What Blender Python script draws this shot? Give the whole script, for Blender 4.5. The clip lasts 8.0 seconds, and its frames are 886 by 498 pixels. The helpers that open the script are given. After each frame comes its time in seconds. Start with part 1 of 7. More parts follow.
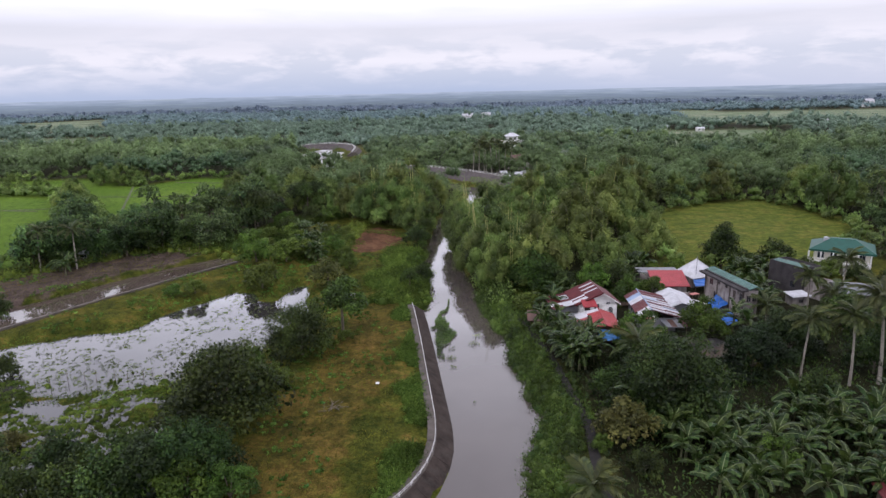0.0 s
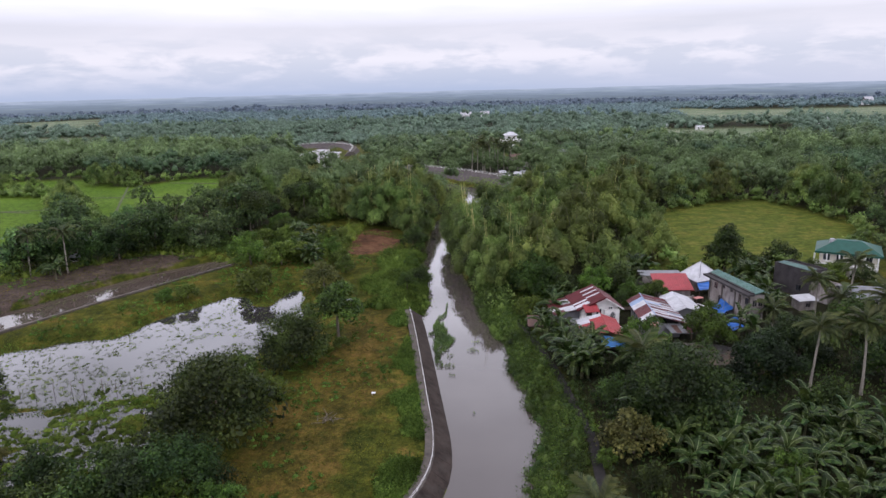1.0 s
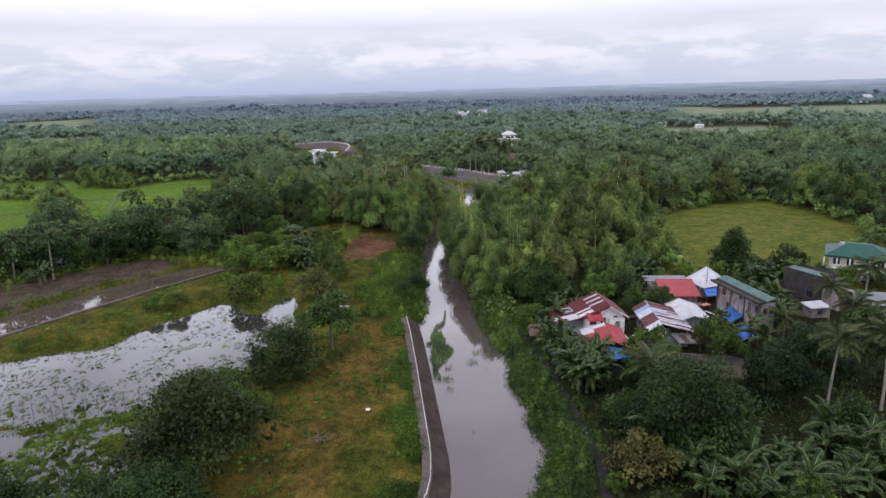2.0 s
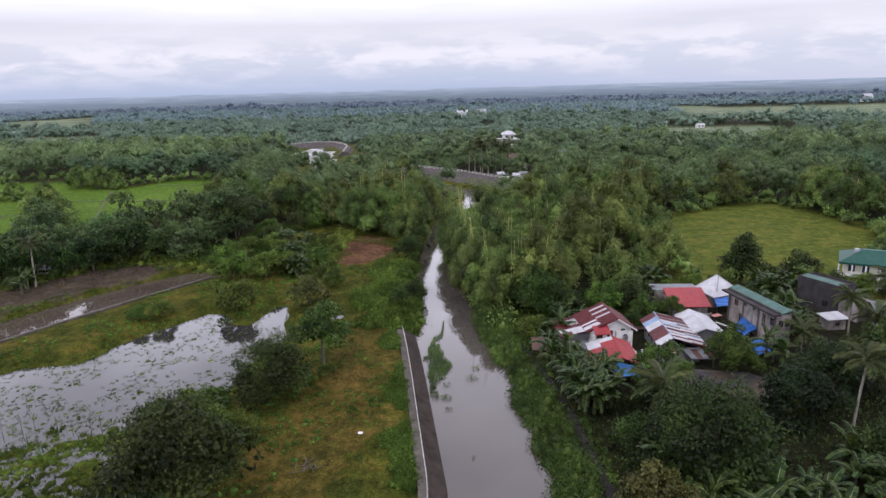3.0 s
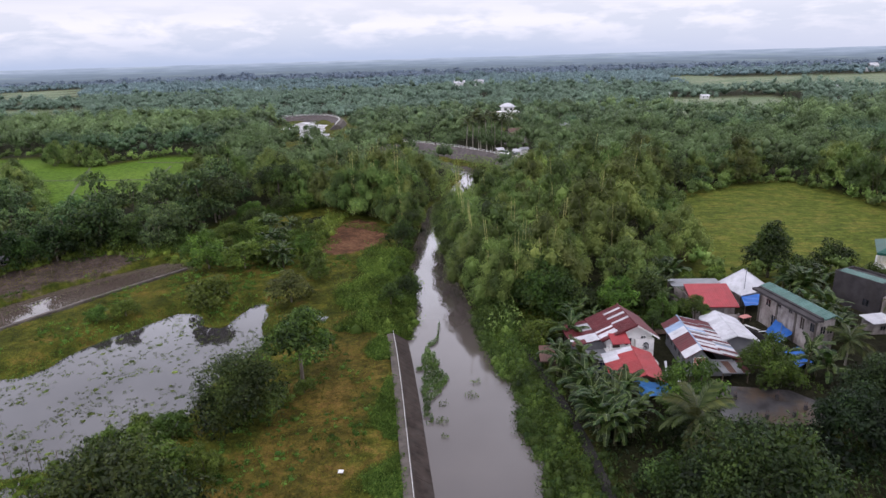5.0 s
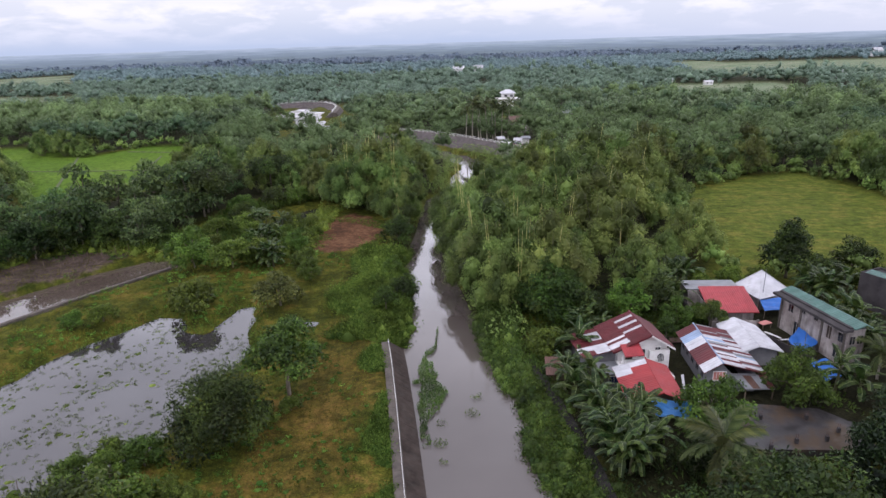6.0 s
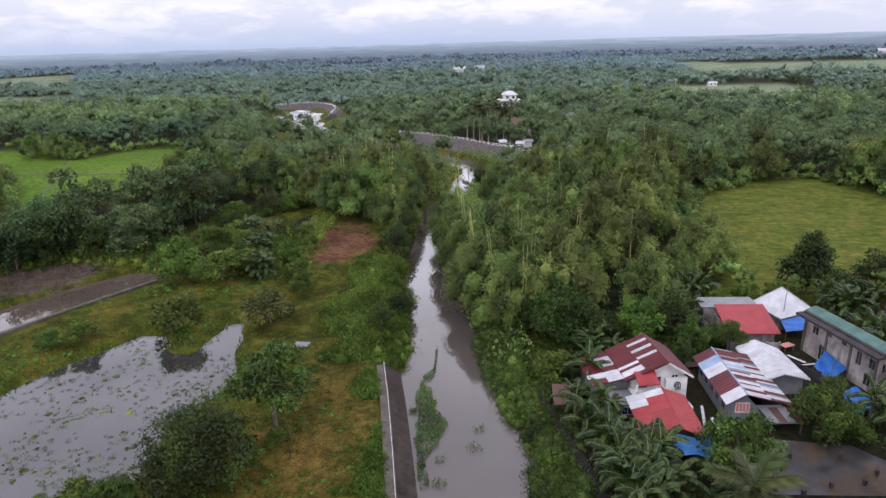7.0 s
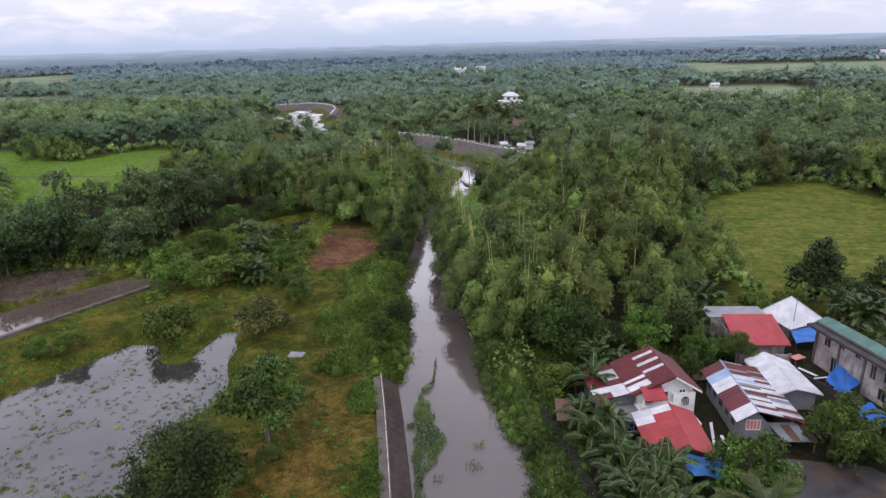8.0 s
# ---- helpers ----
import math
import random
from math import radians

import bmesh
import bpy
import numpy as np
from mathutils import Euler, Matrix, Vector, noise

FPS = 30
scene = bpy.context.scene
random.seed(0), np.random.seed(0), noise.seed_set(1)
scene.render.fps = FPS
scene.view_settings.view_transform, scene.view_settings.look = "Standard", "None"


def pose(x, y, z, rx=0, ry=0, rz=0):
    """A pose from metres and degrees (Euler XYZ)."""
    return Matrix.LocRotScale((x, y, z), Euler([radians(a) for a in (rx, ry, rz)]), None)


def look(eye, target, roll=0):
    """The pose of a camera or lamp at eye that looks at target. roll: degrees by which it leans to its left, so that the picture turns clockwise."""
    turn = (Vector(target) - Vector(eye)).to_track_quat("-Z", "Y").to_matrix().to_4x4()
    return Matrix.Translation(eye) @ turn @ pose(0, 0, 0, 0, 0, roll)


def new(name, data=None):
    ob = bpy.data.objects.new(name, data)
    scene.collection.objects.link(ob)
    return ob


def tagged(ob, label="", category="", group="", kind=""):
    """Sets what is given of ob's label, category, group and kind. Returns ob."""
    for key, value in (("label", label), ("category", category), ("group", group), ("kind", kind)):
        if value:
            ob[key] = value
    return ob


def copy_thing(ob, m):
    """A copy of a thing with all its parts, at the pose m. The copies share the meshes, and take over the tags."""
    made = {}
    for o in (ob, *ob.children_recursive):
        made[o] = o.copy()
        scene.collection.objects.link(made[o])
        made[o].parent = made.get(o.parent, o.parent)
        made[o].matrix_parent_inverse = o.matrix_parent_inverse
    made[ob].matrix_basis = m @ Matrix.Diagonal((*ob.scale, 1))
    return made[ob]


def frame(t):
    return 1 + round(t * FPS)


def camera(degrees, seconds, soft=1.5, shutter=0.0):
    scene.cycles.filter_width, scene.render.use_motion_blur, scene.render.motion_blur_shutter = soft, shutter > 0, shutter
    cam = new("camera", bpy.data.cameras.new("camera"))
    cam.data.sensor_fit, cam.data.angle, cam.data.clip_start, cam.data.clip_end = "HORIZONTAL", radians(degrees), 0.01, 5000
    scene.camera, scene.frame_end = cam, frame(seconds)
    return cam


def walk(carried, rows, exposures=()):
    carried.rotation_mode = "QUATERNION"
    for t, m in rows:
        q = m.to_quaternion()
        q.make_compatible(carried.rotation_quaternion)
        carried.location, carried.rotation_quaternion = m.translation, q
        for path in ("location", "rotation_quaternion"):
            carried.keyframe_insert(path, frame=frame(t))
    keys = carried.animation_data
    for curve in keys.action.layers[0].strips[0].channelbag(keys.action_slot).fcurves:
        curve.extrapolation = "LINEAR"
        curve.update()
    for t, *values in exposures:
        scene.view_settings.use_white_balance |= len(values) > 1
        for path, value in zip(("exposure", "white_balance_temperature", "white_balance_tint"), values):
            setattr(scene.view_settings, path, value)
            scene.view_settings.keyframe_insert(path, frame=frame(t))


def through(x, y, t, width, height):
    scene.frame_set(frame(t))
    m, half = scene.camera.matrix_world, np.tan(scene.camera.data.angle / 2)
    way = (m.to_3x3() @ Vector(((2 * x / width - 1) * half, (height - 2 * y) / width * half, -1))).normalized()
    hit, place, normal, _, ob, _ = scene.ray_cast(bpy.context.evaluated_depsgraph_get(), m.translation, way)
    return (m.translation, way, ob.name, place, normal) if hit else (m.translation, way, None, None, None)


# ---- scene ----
cam = camera(69.9, 8.0)
PATH = [
    (0, (1.746, 0.137, 38.328), (1.608, 2.073, 37.843), -1.3),
    (0.5, (1.74, 1.291, 38.379), (1.603, 3.226, 37.892), -1.4),
    (1, (1.685, 2.961, 38.468), (1.551, 4.896, 37.979), -1.4),
    (1.5, (1.561, 4.932, 38.554), (1.431, 6.867, 38.063), -1.5),
    (3, (1.269, 12.546, 38.811), (1.145, 14.48, 38.314), -1.5),
    (3.5, (1.13, 15.375, 38.885), (1.009, 17.308, 38.384), -1.6),
    (4, (1.012, 18.361, 38.931), (0.892, 20.288, 38.407), -1.6),
    (4.5, (0.937, 21.498, 38.933), (0.819, 23.416, 38.379), -1.6),
    (4.7, (0.9, 22.77, 38.96), (0.783, 24.685, 38.395), -1.6),
    (6, (0.618, 31.381, 39.147), (0.504, 33.277, 38.523), -1.7),
    (6.5, (0.54, 34.723, 39.257), (0.425, 36.62, 38.633), -1.7),
    (7, (0.435, 37.296, 39.365), (0.319, 39.192, 38.741), -1.6),
    (7.5, (0.439, 39.059, 39.442), (0.323, 40.956, 38.818), -1.6),
    (8, (0.467, 39.991, 39.487), (0.349, 41.887, 38.864), -1.5),
]
walk(cam, [(t, look(eye, target, roll)) for t, eye, target, roll in PATH], exposures=[(0.0, -0.05, 6200, 20), (3.5, -0.04, 6200, 20), (6.0, 0.12, 6200, 20), (8.0, 0.12, 6200, 20)])

# ---------------------------------------------------------------- light
SUN_ELEVATION, SUN_TURN = 58.0, 200.0
world = bpy.data.worlds.new("overcast_sky")
scene.world = world
world.use_nodes = True
wt = world.node_tree
wt.nodes.clear()


def wnode(kind, **values):
    n = wt.nodes.new(kind)
    for k, v in values.items():
        n.inputs[k.replace("_", " ")].default_value = v
    return n


sky = wt.nodes.new("ShaderNodeTexSky")
sky.sky_type = "NISHITA"
sky.sun_disc = False
sky.sun_elevation = radians(SUN_ELEVATION)
sky.sun_rotation = radians(SUN_TURN)
coords = wt.nodes.new("ShaderNodeTexCoord")
split = wt.nodes.new("ShaderNodeSeparateXYZ")
wt.links.new(coords.outputs["Generated"], split.inputs[0])


def wmath(op, a, b=None, c=None):
    n = wt.nodes.new("ShaderNodeMath")
    n.operation = op
    for i, v in enumerate((a, b, c)):
        if v is None:
            continue
        if isinstance(v, (int, float)):
            n.inputs[i].default_value = v
        else:
            wt.links.new(v, n.inputs[i])
    return n.outputs[0]


def wramp(value, stops):
    n = wt.nodes.new("ShaderNodeValToRGB")
    e = n.color_ramp.elements
    while len(e) < len(stops):
        e.new(0.5)
    for el, (p, c) in zip(e, stops):
        el.position, el.color = p, (*c, 1)
    wt.links.new(value, n.inputs[0])
    return n.outputs[0]


def wmix(f, a, b):
    n = wt.nodes.new("ShaderNodeMix")
    n.data_type = "RGBA"
    for sock, v in ((n.inputs[0], f), (n.inputs[6], a), (n.inputs[7], b)):
        if isinstance(v, (int, float)):
            sock.default_value = v
        elif isinstance(v, tuple):
            sock.default_value = (*v, 1)
        else:
            wt.links.new(v, sock)
    return n.outputs[2]


# cloud deck seen on a flat layer: direction divided by its height
flat = wt.nodes.new("ShaderNodeCombineXYZ")
lift = wmath("ADD", wmath("MAXIMUM", split.outputs[2], 0.0), 0.06)
wt.links.new(wmath("DIVIDE", split.outputs[0], lift), flat.inputs[0])
wt.links.new(wmath("DIVIDE", split.outputs[1], lift), flat.inputs[1])
deck = wnode("ShaderNodeTexNoise", Scale=0.42, Detail=6.0, Roughness=0.55, Distortion=0.4)
wt.links.new(flat.outputs[0], deck.inputs["Vector"])
stretched = wt.nodes.new("ShaderNodeMapping")
stretched.inputs["Scale"].default_value = (9.0, 9.0, 34.0)
wt.links.new(coords.outputs["Generated"], stretched.inputs[0])
puffs = wnode("ShaderNodeTexNoise", Scale=1.0, Detail=5.0, Roughness=0.55, Distortion=0.2)
wt.links.new(stretched.outputs[0], puffs.inputs["Vector"])
cloud = wramp(deck.outputs[0], [(0.32, (0.775, 0.80, 0.84)), (0.5, (0.835, 0.85, 0.885)), (0.66, (0.90, 0.905, 0.935))])
# bright cumulus tops low over the horizon, blue-grey air under them
band = wramp(split.outputs[2], [(0.0, (0.0, 0.0, 0.0)), (0.045, (0.15, 0.15, 0.15)), (0.085, (1.0, 1.0, 1.0))])
low = wramp(puffs.outputs[0], [(0.45, (0.70, 0.755, 0.835)), (0.57, (0.97, 0.97, 1.0))])
air = wramp(split.outputs[0], [(0.0, (0.50, 0.60, 0.76)), (0.55, (0.68, 0.73, 0.83))])
low = wmix(wramp(split.outputs[2], [(0.0, (0.0, 0.0, 0.0)), (0.045, (1.0, 1.0, 1.0))]), air, low)
overcast = wmix(band, low, cloud)
clear = wt.nodes.new("ShaderNodeMix")
clear.data_type = "RGBA"
clear.blend_type = "MULTIPLY"
clear.inputs[0].default_value = 1.0
wt.links.new(sky.outputs[0], clear.inputs[6])
clear.inputs[7].default_value = (0.1, 0.1, 0.1, 1)
whole = wmix(0.93, clear.outputs[2], overcast)
bg = wt.nodes.new("ShaderNodeBackground")
# heavy deck: brightest some way up, greyer overhead, broken in large patches
up_z = split.outputs[2]
bright = wmath("MULTIPLY", wmath("MINIMUM", wmath("MAXIMUM", wmath("DIVIDE", wmath("SUBTRACT", up_z, 0.09), 0.17), 0.0), 1.0), 1.9)
grey = wmath("MULTIPLY", wmath("MINIMUM", wmath("MAXIMUM", wmath("DIVIDE", wmath("SUBTRACT", up_z, 0.33), 0.17), 0.0), 1.0), 1.05)
broken = wnode("ShaderNodeTexNoise", Scale=0.9, Detail=5.0, Roughness=0.5, Distortion=0.3)
wt.links.new(flat.outputs[0], broken.inputs["Vector"])
patches = wramp(broken.outputs[0], [(0.36, (0.72, 0.72, 0.72)), (0.62, (1.22, 1.22, 1.22))])
high = wmath("MINIMUM", wmath("MAXIMUM", wmath("DIVIDE", wmath("SUBTRACT", up_z, 0.10), 0.12), 0.0), 1.0)
level = wmath("MULTIPLY", wmath("SUBTRACT", wmath("ADD", bright, 1.0), grey), wmix(high, (1.0, 1.0, 1.0), patches))
wt.links.new(level, bg.inputs["Strength"])
wt.links.new(whole, bg.inputs["Color"])
wout = wt.nodes.new("ShaderNodeOutputWorld")
wt.links.new(bg.outputs[0], wout.inputs["Surface"])

sun = new("sun", bpy.data.lights.new("sun", "SUN"))
sun.data.energy = 0.6
sun.data.angle = radians(25)
sun.data.color = (1.0, 0.95, 0.88)
sun.matrix_world = pose(0, 0, 200, 90 - SUN_ELEVATION, 0, 180 - SUN_TURN)

# ---------------------------------------------------------------- materials


class Nodes:
    """A small builder for a node material."""

    def __init__(self, name):
        self.mat = bpy.data.materials.new(name)
        self.mat.use_nodes = True
        self.t = self.mat.node_tree
        self.t.nodes.clear()
        self.out = self.t.nodes.new("ShaderNodeOutputMaterial")
        self.co = self.t.nodes.new("ShaderNodeTexCoord").outputs["Object"]

    def put(self, sock, v):
        if isinstance(v, (int, float)):
            sock.default_value = v
        elif isinstance(v, tuple):
            sock.default_value = (*v, 1) if len(v) == 3 and sock.type == "RGBA" else v
        else:
            self.t.links.new(v, sock)

    def noise(self, scale, detail=4.0, rough=0.55, vec=None, stretch=None, distort=0.0):
        v = vec or self.co
        if stretch:
            m = self.t.nodes.new("ShaderNodeMapping")
            m.inputs["Scale"].default_value = stretch
            self.t.links.new(v, m.inputs[0])
            v = m.outputs[0]
        n = self.t.nodes.new("ShaderNodeTexNoise")
        n.inputs["Scale"].default_value = scale
        n.inputs["Detail"].default_value = detail
        n.inputs["Roughness"].default_value = rough
        n.inputs["Distortion"].default_value = distort
        self.t.links.new(v, n.inputs["Vector"])
        return n.outputs[0]

    def math(self, op, a, b=0.0):
        n = self.t.nodes.new("ShaderNodeMath")
        n.operation = op
        self.put(n.inputs[0], a)
        self.put(n.inputs[1], b)
        return n.outputs[0]

    def ramp(self, f, *stops):
        n = self.t.nodes.new("ShaderNodeValToRGB")
        e = n.color_ramp.elements
        while len(e) < len(stops):
            e.new(0.5)
        for el, (p, c) in zip(e, stops):
            el.position = p
            el.color = (*c, 1) if isinstance(c, tuple) else (c, c, c, 1)
        self.put(n.inputs[0], f)
        return n.outputs[0]

    def mix(self, f, a, b, blend="MIX"):
        n = self.t.nodes.new("ShaderNodeMix")
        n.data_type = "RGBA"
        n.blend_type = blend
        self.put(n.inputs[0], f)
        self.put(n.inputs[6], a)
        self.put(n.inputs[7], b)
        return n.outputs[2]

    def attr(self, name):
        n = self.t.nodes.new("ShaderNodeAttribute")
        n.attribute_name = name
        return n.outputs["Fac"]

    def hsv(self, color, h=0.5, s=1.0, v=1.0):
        n = self.t.nodes.new("ShaderNodeHueSaturation")
        self.put(n.inputs["Hue"], h)
        self.put(n.inputs["Saturation"], s)
        self.put(n.inputs["Value"], v)
        self.put(n.inputs["Color"], color)
        return n.outputs[0]

    def thing(self):
        return self.t.nodes.new("ShaderNodeObjectInfo").outputs["Random"]

    def island(self):
        return self.t.nodes.new("ShaderNodeNewGeometry").outputs["Random Per Island"]

    def bump(self, height, strength=0.4, distance=0.05):
        n = self.t.nodes.new("ShaderNodeBump")
        n.inputs["Strength"].default_value = strength
        n.inputs["Distance"].default_value = distance
        self.put(n.inputs["Height"], height)
        return n.outputs[0]

    def surface(self, color, rough=0.8, metal=0.0, normal=None, specular=None, ior=None):
        p = self.t.nodes.new("ShaderNodeBsdfPrincipled")
        self.put(p.inputs["Base Color"], color)
        self.put(p.inputs["Roughness"], rough)
        self.put(p.inputs["Metallic"], metal)
        if specular is not None:
            self.put(p.inputs["Specular IOR Level"], specular)
        if ior is not None:
            self.put(p.inputs["IOR"], ior)
        if normal is not None:
            self.put(p.inputs["Normal"], normal)
        self.t.links.new(p.outputs[0], self.out.inputs["Surface"])
        self.bsdf = p
        return self.mat


def leaf_material(name, dark, light, dry=None, through=0.2, rough=0.55, spread=0.35, tone=0.62, patch=0.28, shine=0.18, crowns=0.5):
    """Foliage: shade varies from tree to tree, from clump to clump and from leaf to leaf."""
    m = Nodes(name)
    dark, light, dry = [c and tuple(0.85 * tone * v for v in c) for c in (dark, light, dry)]
    f = m.math("ADD", m.math("MULTIPLY", m.island(), spread), m.math("MULTIPLY", m.noise(0.35, 3.0), 1.0 - spread))
    f = m.math("ADD", m.math("MULTIPLY", f, 1 - patch), m.math("MULTIPLY", m.noise(0.03, 5.0, 0.6), patch))
    c = m.ramp(f, (0.32, dark), (0.68, light)) if patch < 0.4 else m.ramp(f, (0.36, dark), (0.62, light))
    if dry:
        c = m.mix(m.ramp(m.noise(0.23, 2.0), (0.55, 0.0), (0.72, 0.6)), c, dry)
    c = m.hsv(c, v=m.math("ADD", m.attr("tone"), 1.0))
    # crown to crown
    c = m.hsv(c, v=m.ramp(m.noise(0.13, 2.0), (0.36, 1.0 - crowns), (0.62, 1.0 + 0.7 * crowns)))
    r = m.thing()
    c = m.hsv(c, h=m.math("ADD", m.math("MULTIPLY", r, 0.05), 0.475), v=m.math("ADD", m.math("MULTIPLY", m.math("FRACT", m.math("MULTIPLY", r, 7.31)), 0.55), 0.70))
    m.surface(c, rough, specular=shine)
    t = m.t.nodes.new("ShaderNodeBsdfTranslucent")
    m.put(t.inputs[0], c)
    mix = m.t.nodes.new("ShaderNodeMixShader")
    mix.inputs[0].default_value = through
    m.t.links.new(m.bsdf.outputs[0], mix.inputs[1])
    m.t.links.new(t.outputs[0], mix.inputs[2])
    m.t.links.new(mix.outputs[0], m.out.inputs["Surface"])
    return m.mat


LEAF = leaf_material("broad_leaf", (0.022, 0.056, 0.010), (0.125, 0.205, 0.030), tone=0.68, spread=0.55)
LEAF_DEEP = leaf_material("deep_leaf", (0.018, 0.046, 0.012), (0.096, 0.150, 0.026), tone=0.69, spread=0.5)
LEAF_DARK = leaf_material("dark_leaf", (0.014, 0.034, 0.012), (0.066, 0.105, 0.024), tone=0.62, spread=0.5)
LEAF_LIGHT = leaf_material("bright_leaf", (0.06, 0.115, 0.016), (0.18, 0.265, 0.036), tone=0.76, spread=0.5, crowns=0.25)
LEAF_OLIVE = leaf_material("olive_leaf", (0.05, 0.06, 0.018), (0.17, 0.165, 0.04), dry=(0.20, 0.15, 0.05), tone=0.95)
BAMBOO_LEAF = leaf_material("bamboo_leaf", (0.070, 0.116, 0.026), (0.198, 0.258, 0.066), dry=(0.22, 0.245, 0.07), spread=0.28, through=0.35, tone=1.1, crowns=0.38)
PALM_LEAF = leaf_material("palm_leaf", (0.035, 0.06, 0.022), (0.15, 0.175, 0.05), dry=(0.24, 0.20, 0.07), rough=0.42, tone=0.92, shine=0.25)
BANANA_LEAF = leaf_material("banana_leaf", (0.030, 0.068, 0.014), (0.115, 0.185, 0.042), rough=0.45, through=0.3, tone=0.56, shine=0.16, spread=0.6, crowns=0.3)
WOOD_LEAF = leaf_material("woods_leaf", (0.030, 0.060, 0.024), (0.118, 0.178, 0.050), tone=1.12, spread=0.45, crowns=0.5)
# distant woods: aerial haze is put into the leaf colours, bluer with distance
WOODS_HAZE_GREEN = leaf_material("far_woods_hazed_leaf", (0.070, 0.104, 0.078), (0.106, 0.148, 0.098), spread=0.12, tone=1.75, patch=0.45, crowns=0.22, through=0.4)
WOODS_HAZE_BLUE = leaf_material("far_woods_blue_hazed_leaf", (0.056, 0.084, 0.086), (0.072, 0.104, 0.102), spread=0.06, tone=2.55, patch=0.5, crowns=0.16, through=0.4)
WOODS_HAZE_GREY = leaf_material("mist_tinted_woods_leaf", (0.070, 0.100, 0.122), (0.084, 0.118, 0.142), spread=0.06, tone=2.7, patch=0.45, crowns=0.12, through=0.4)
BAMBOO_HAZE = leaf_material("hazed_bamboo_leaf", (0.072, 0.114, 0.046), (0.146, 0.204, 0.080), spread=0.2, through=0.35, tone=1.4, crowns=0.35)
LEAF_HAZE = leaf_material("hazed_broad_leaf", (0.036, 0.070, 0.036), (0.104, 0.154, 0.066), spread=0.25, tone=1.22, crowns=0.4)
BANK_LEAF = leaf_material("bank_leaf", (0.050, 0.098, 0.018), (0.170, 0.240, 0.044), tone=0.88, spread=0.5, crowns=0.4, through=0.3)
MARSH_GRASS = leaf_material("marsh_grass_blade", (0.040, 0.062, 0.016), (0.135, 0.170, 0.034), tone=1.15, spread=0.5, crowns=0.4, through=0.3, shine=0.08)
MARSH_LEAF = leaf_material("marsh_leaf", (0.070, 0.110, 0.016), (0.225, 0.280, 0.046), spread=0.55, tone=0.95, through=0.4, crowns=0.4, shine=0.06)
WEED = leaf_material("weed_leaf", (0.045, 0.100, 0.018), (0.165, 0.255, 0.048), spread=0.55, tone=1.12, through=0.4, crowns=0.45, shine=0.06)
GRASS = leaf_material("grass_blade", (0.080, 0.095, 0.018), (0.225, 0.215, 0.028), dry=(0.28, 0.185, 0.032), spread=0.45, tone=1.12, through=0.5, crowns=0.5, shine=0.06)

m = Nodes("bark")
BARK = m.surface(m.ramp(m.noise(6, 5, stretch=(1, 1, 0.25)), (0.3, (0.05, 0.04, 0.03)), (0.7, (0.17, 0.14, 0.11))), 0.9, normal=m.bump(m.noise(14, 4), 0.6, 0.03))
m = Nodes("palm_bark")
PALM_BARK = m.surface(m.ramp(m.noise(3, 5, stretch=(0.3, 0.3, 4)), (0.3, (0.13, 0.115, 0.095)), (0.7, (0.30, 0.27, 0.23))), 0.9, normal=m.bump(m.noise(3, 3, stretch=(0.3, 0.3, 6)), 0.6, 0.04))
m = Nodes("bamboo_culm")
CULM = m.surface(m.ramp(m.noise(2, 3), (0.3, (0.30, 0.29, 0.09)), (0.7, (0.50, 0.45, 0.18))), 0.5)
m = Nodes("banana_stem")
STEM = m.surface(m.ramp(m.noise(4, 4, stretch=(1, 1, 0.2)), (0.3, (0.05, 0.055, 0.025)), (0.7, (0.12, 0.115, 0.055))), 0.6)

m = Nodes("banana_midrib")
MIDRIB = m.surface(m.ramp(m.noise(2, 3), (0.3, (0.08, 0.115, 0.035)), (0.7, (0.14, 0.175, 0.06))), 0.45)

m = Nodes("bund_earth")
BUND = m.surface(m.ramp(m.noise(0.8, 5), (0.35, (0.035, 0.055, 0.015)), (0.65, (0.075, 0.085, 0.03))), 0.95)

# the ground: grass, meadow, rice, bare earth and mud, told apart by the masks stored on the sheet
m = Nodes("ground_cover")
big, mid, fine = m.noise(0.035, 4), m.noise(0.22, 6, 0.65), m.noise(1.6, 6, 0.7)
grass = m.ramp(m.math("ADD", m.math("MULTIPLY", mid, 0.6), m.math("MULTIPLY", fine, 0.4)), (0.40, (0.044, 0.062, 0.010)), (0.5, (0.115, 0.128, 0.018)), (0.60, (0.220, 0.202, 0.032)))
dry = m.ramp(m.math("ADD", m.math("MULTIPLY", mid, 0.5), m.math("MULTIPLY", fine, 0.5)), (0.40, (0.070, 0.072, 0.015)), (0.52, (0.180, 0.138, 0.028)), (0.62, (0.285, 0.178, 0.050)))
rice = m.ramp(m.math("ADD", m.math("MULTIPLY", big, 0.5), m.math("MULTIPLY", fine, 0.5)), (0.35, (0.112, 0.225, 0.020)), (0.65, (0.195, 0.320, 0.036)))
meadow = m.ramp(m.math("ADD", m.math("MULTIPLY", mid, 0.6), m.math("MULTIPLY", m.noise(0.5, 6, 0.65, stretch=(0.25, 1.6, 1)), 0.4)), (0.38, (0.100, 0.140, 0.022)), (0.5, (0.168, 0.210, 0.032)), (0.62, (0.255, 0.245, 0.050)))
earth = m.ramp(m.math("ADD", m.math("MULTIPLY", mid, 0.5), m.math("MULTIPLY", fine, 0.5)), (0.38, (0.075, 0.040, 0.026)), (0.5, (0.20, 0.098, 0.052)), (0.62, (0.31, 0.165, 0.09)))
mud = m.ramp(fine, (0.3, (0.028, 0.024, 0.020)), (0.7, (0.075, 0.060, 0.046)))


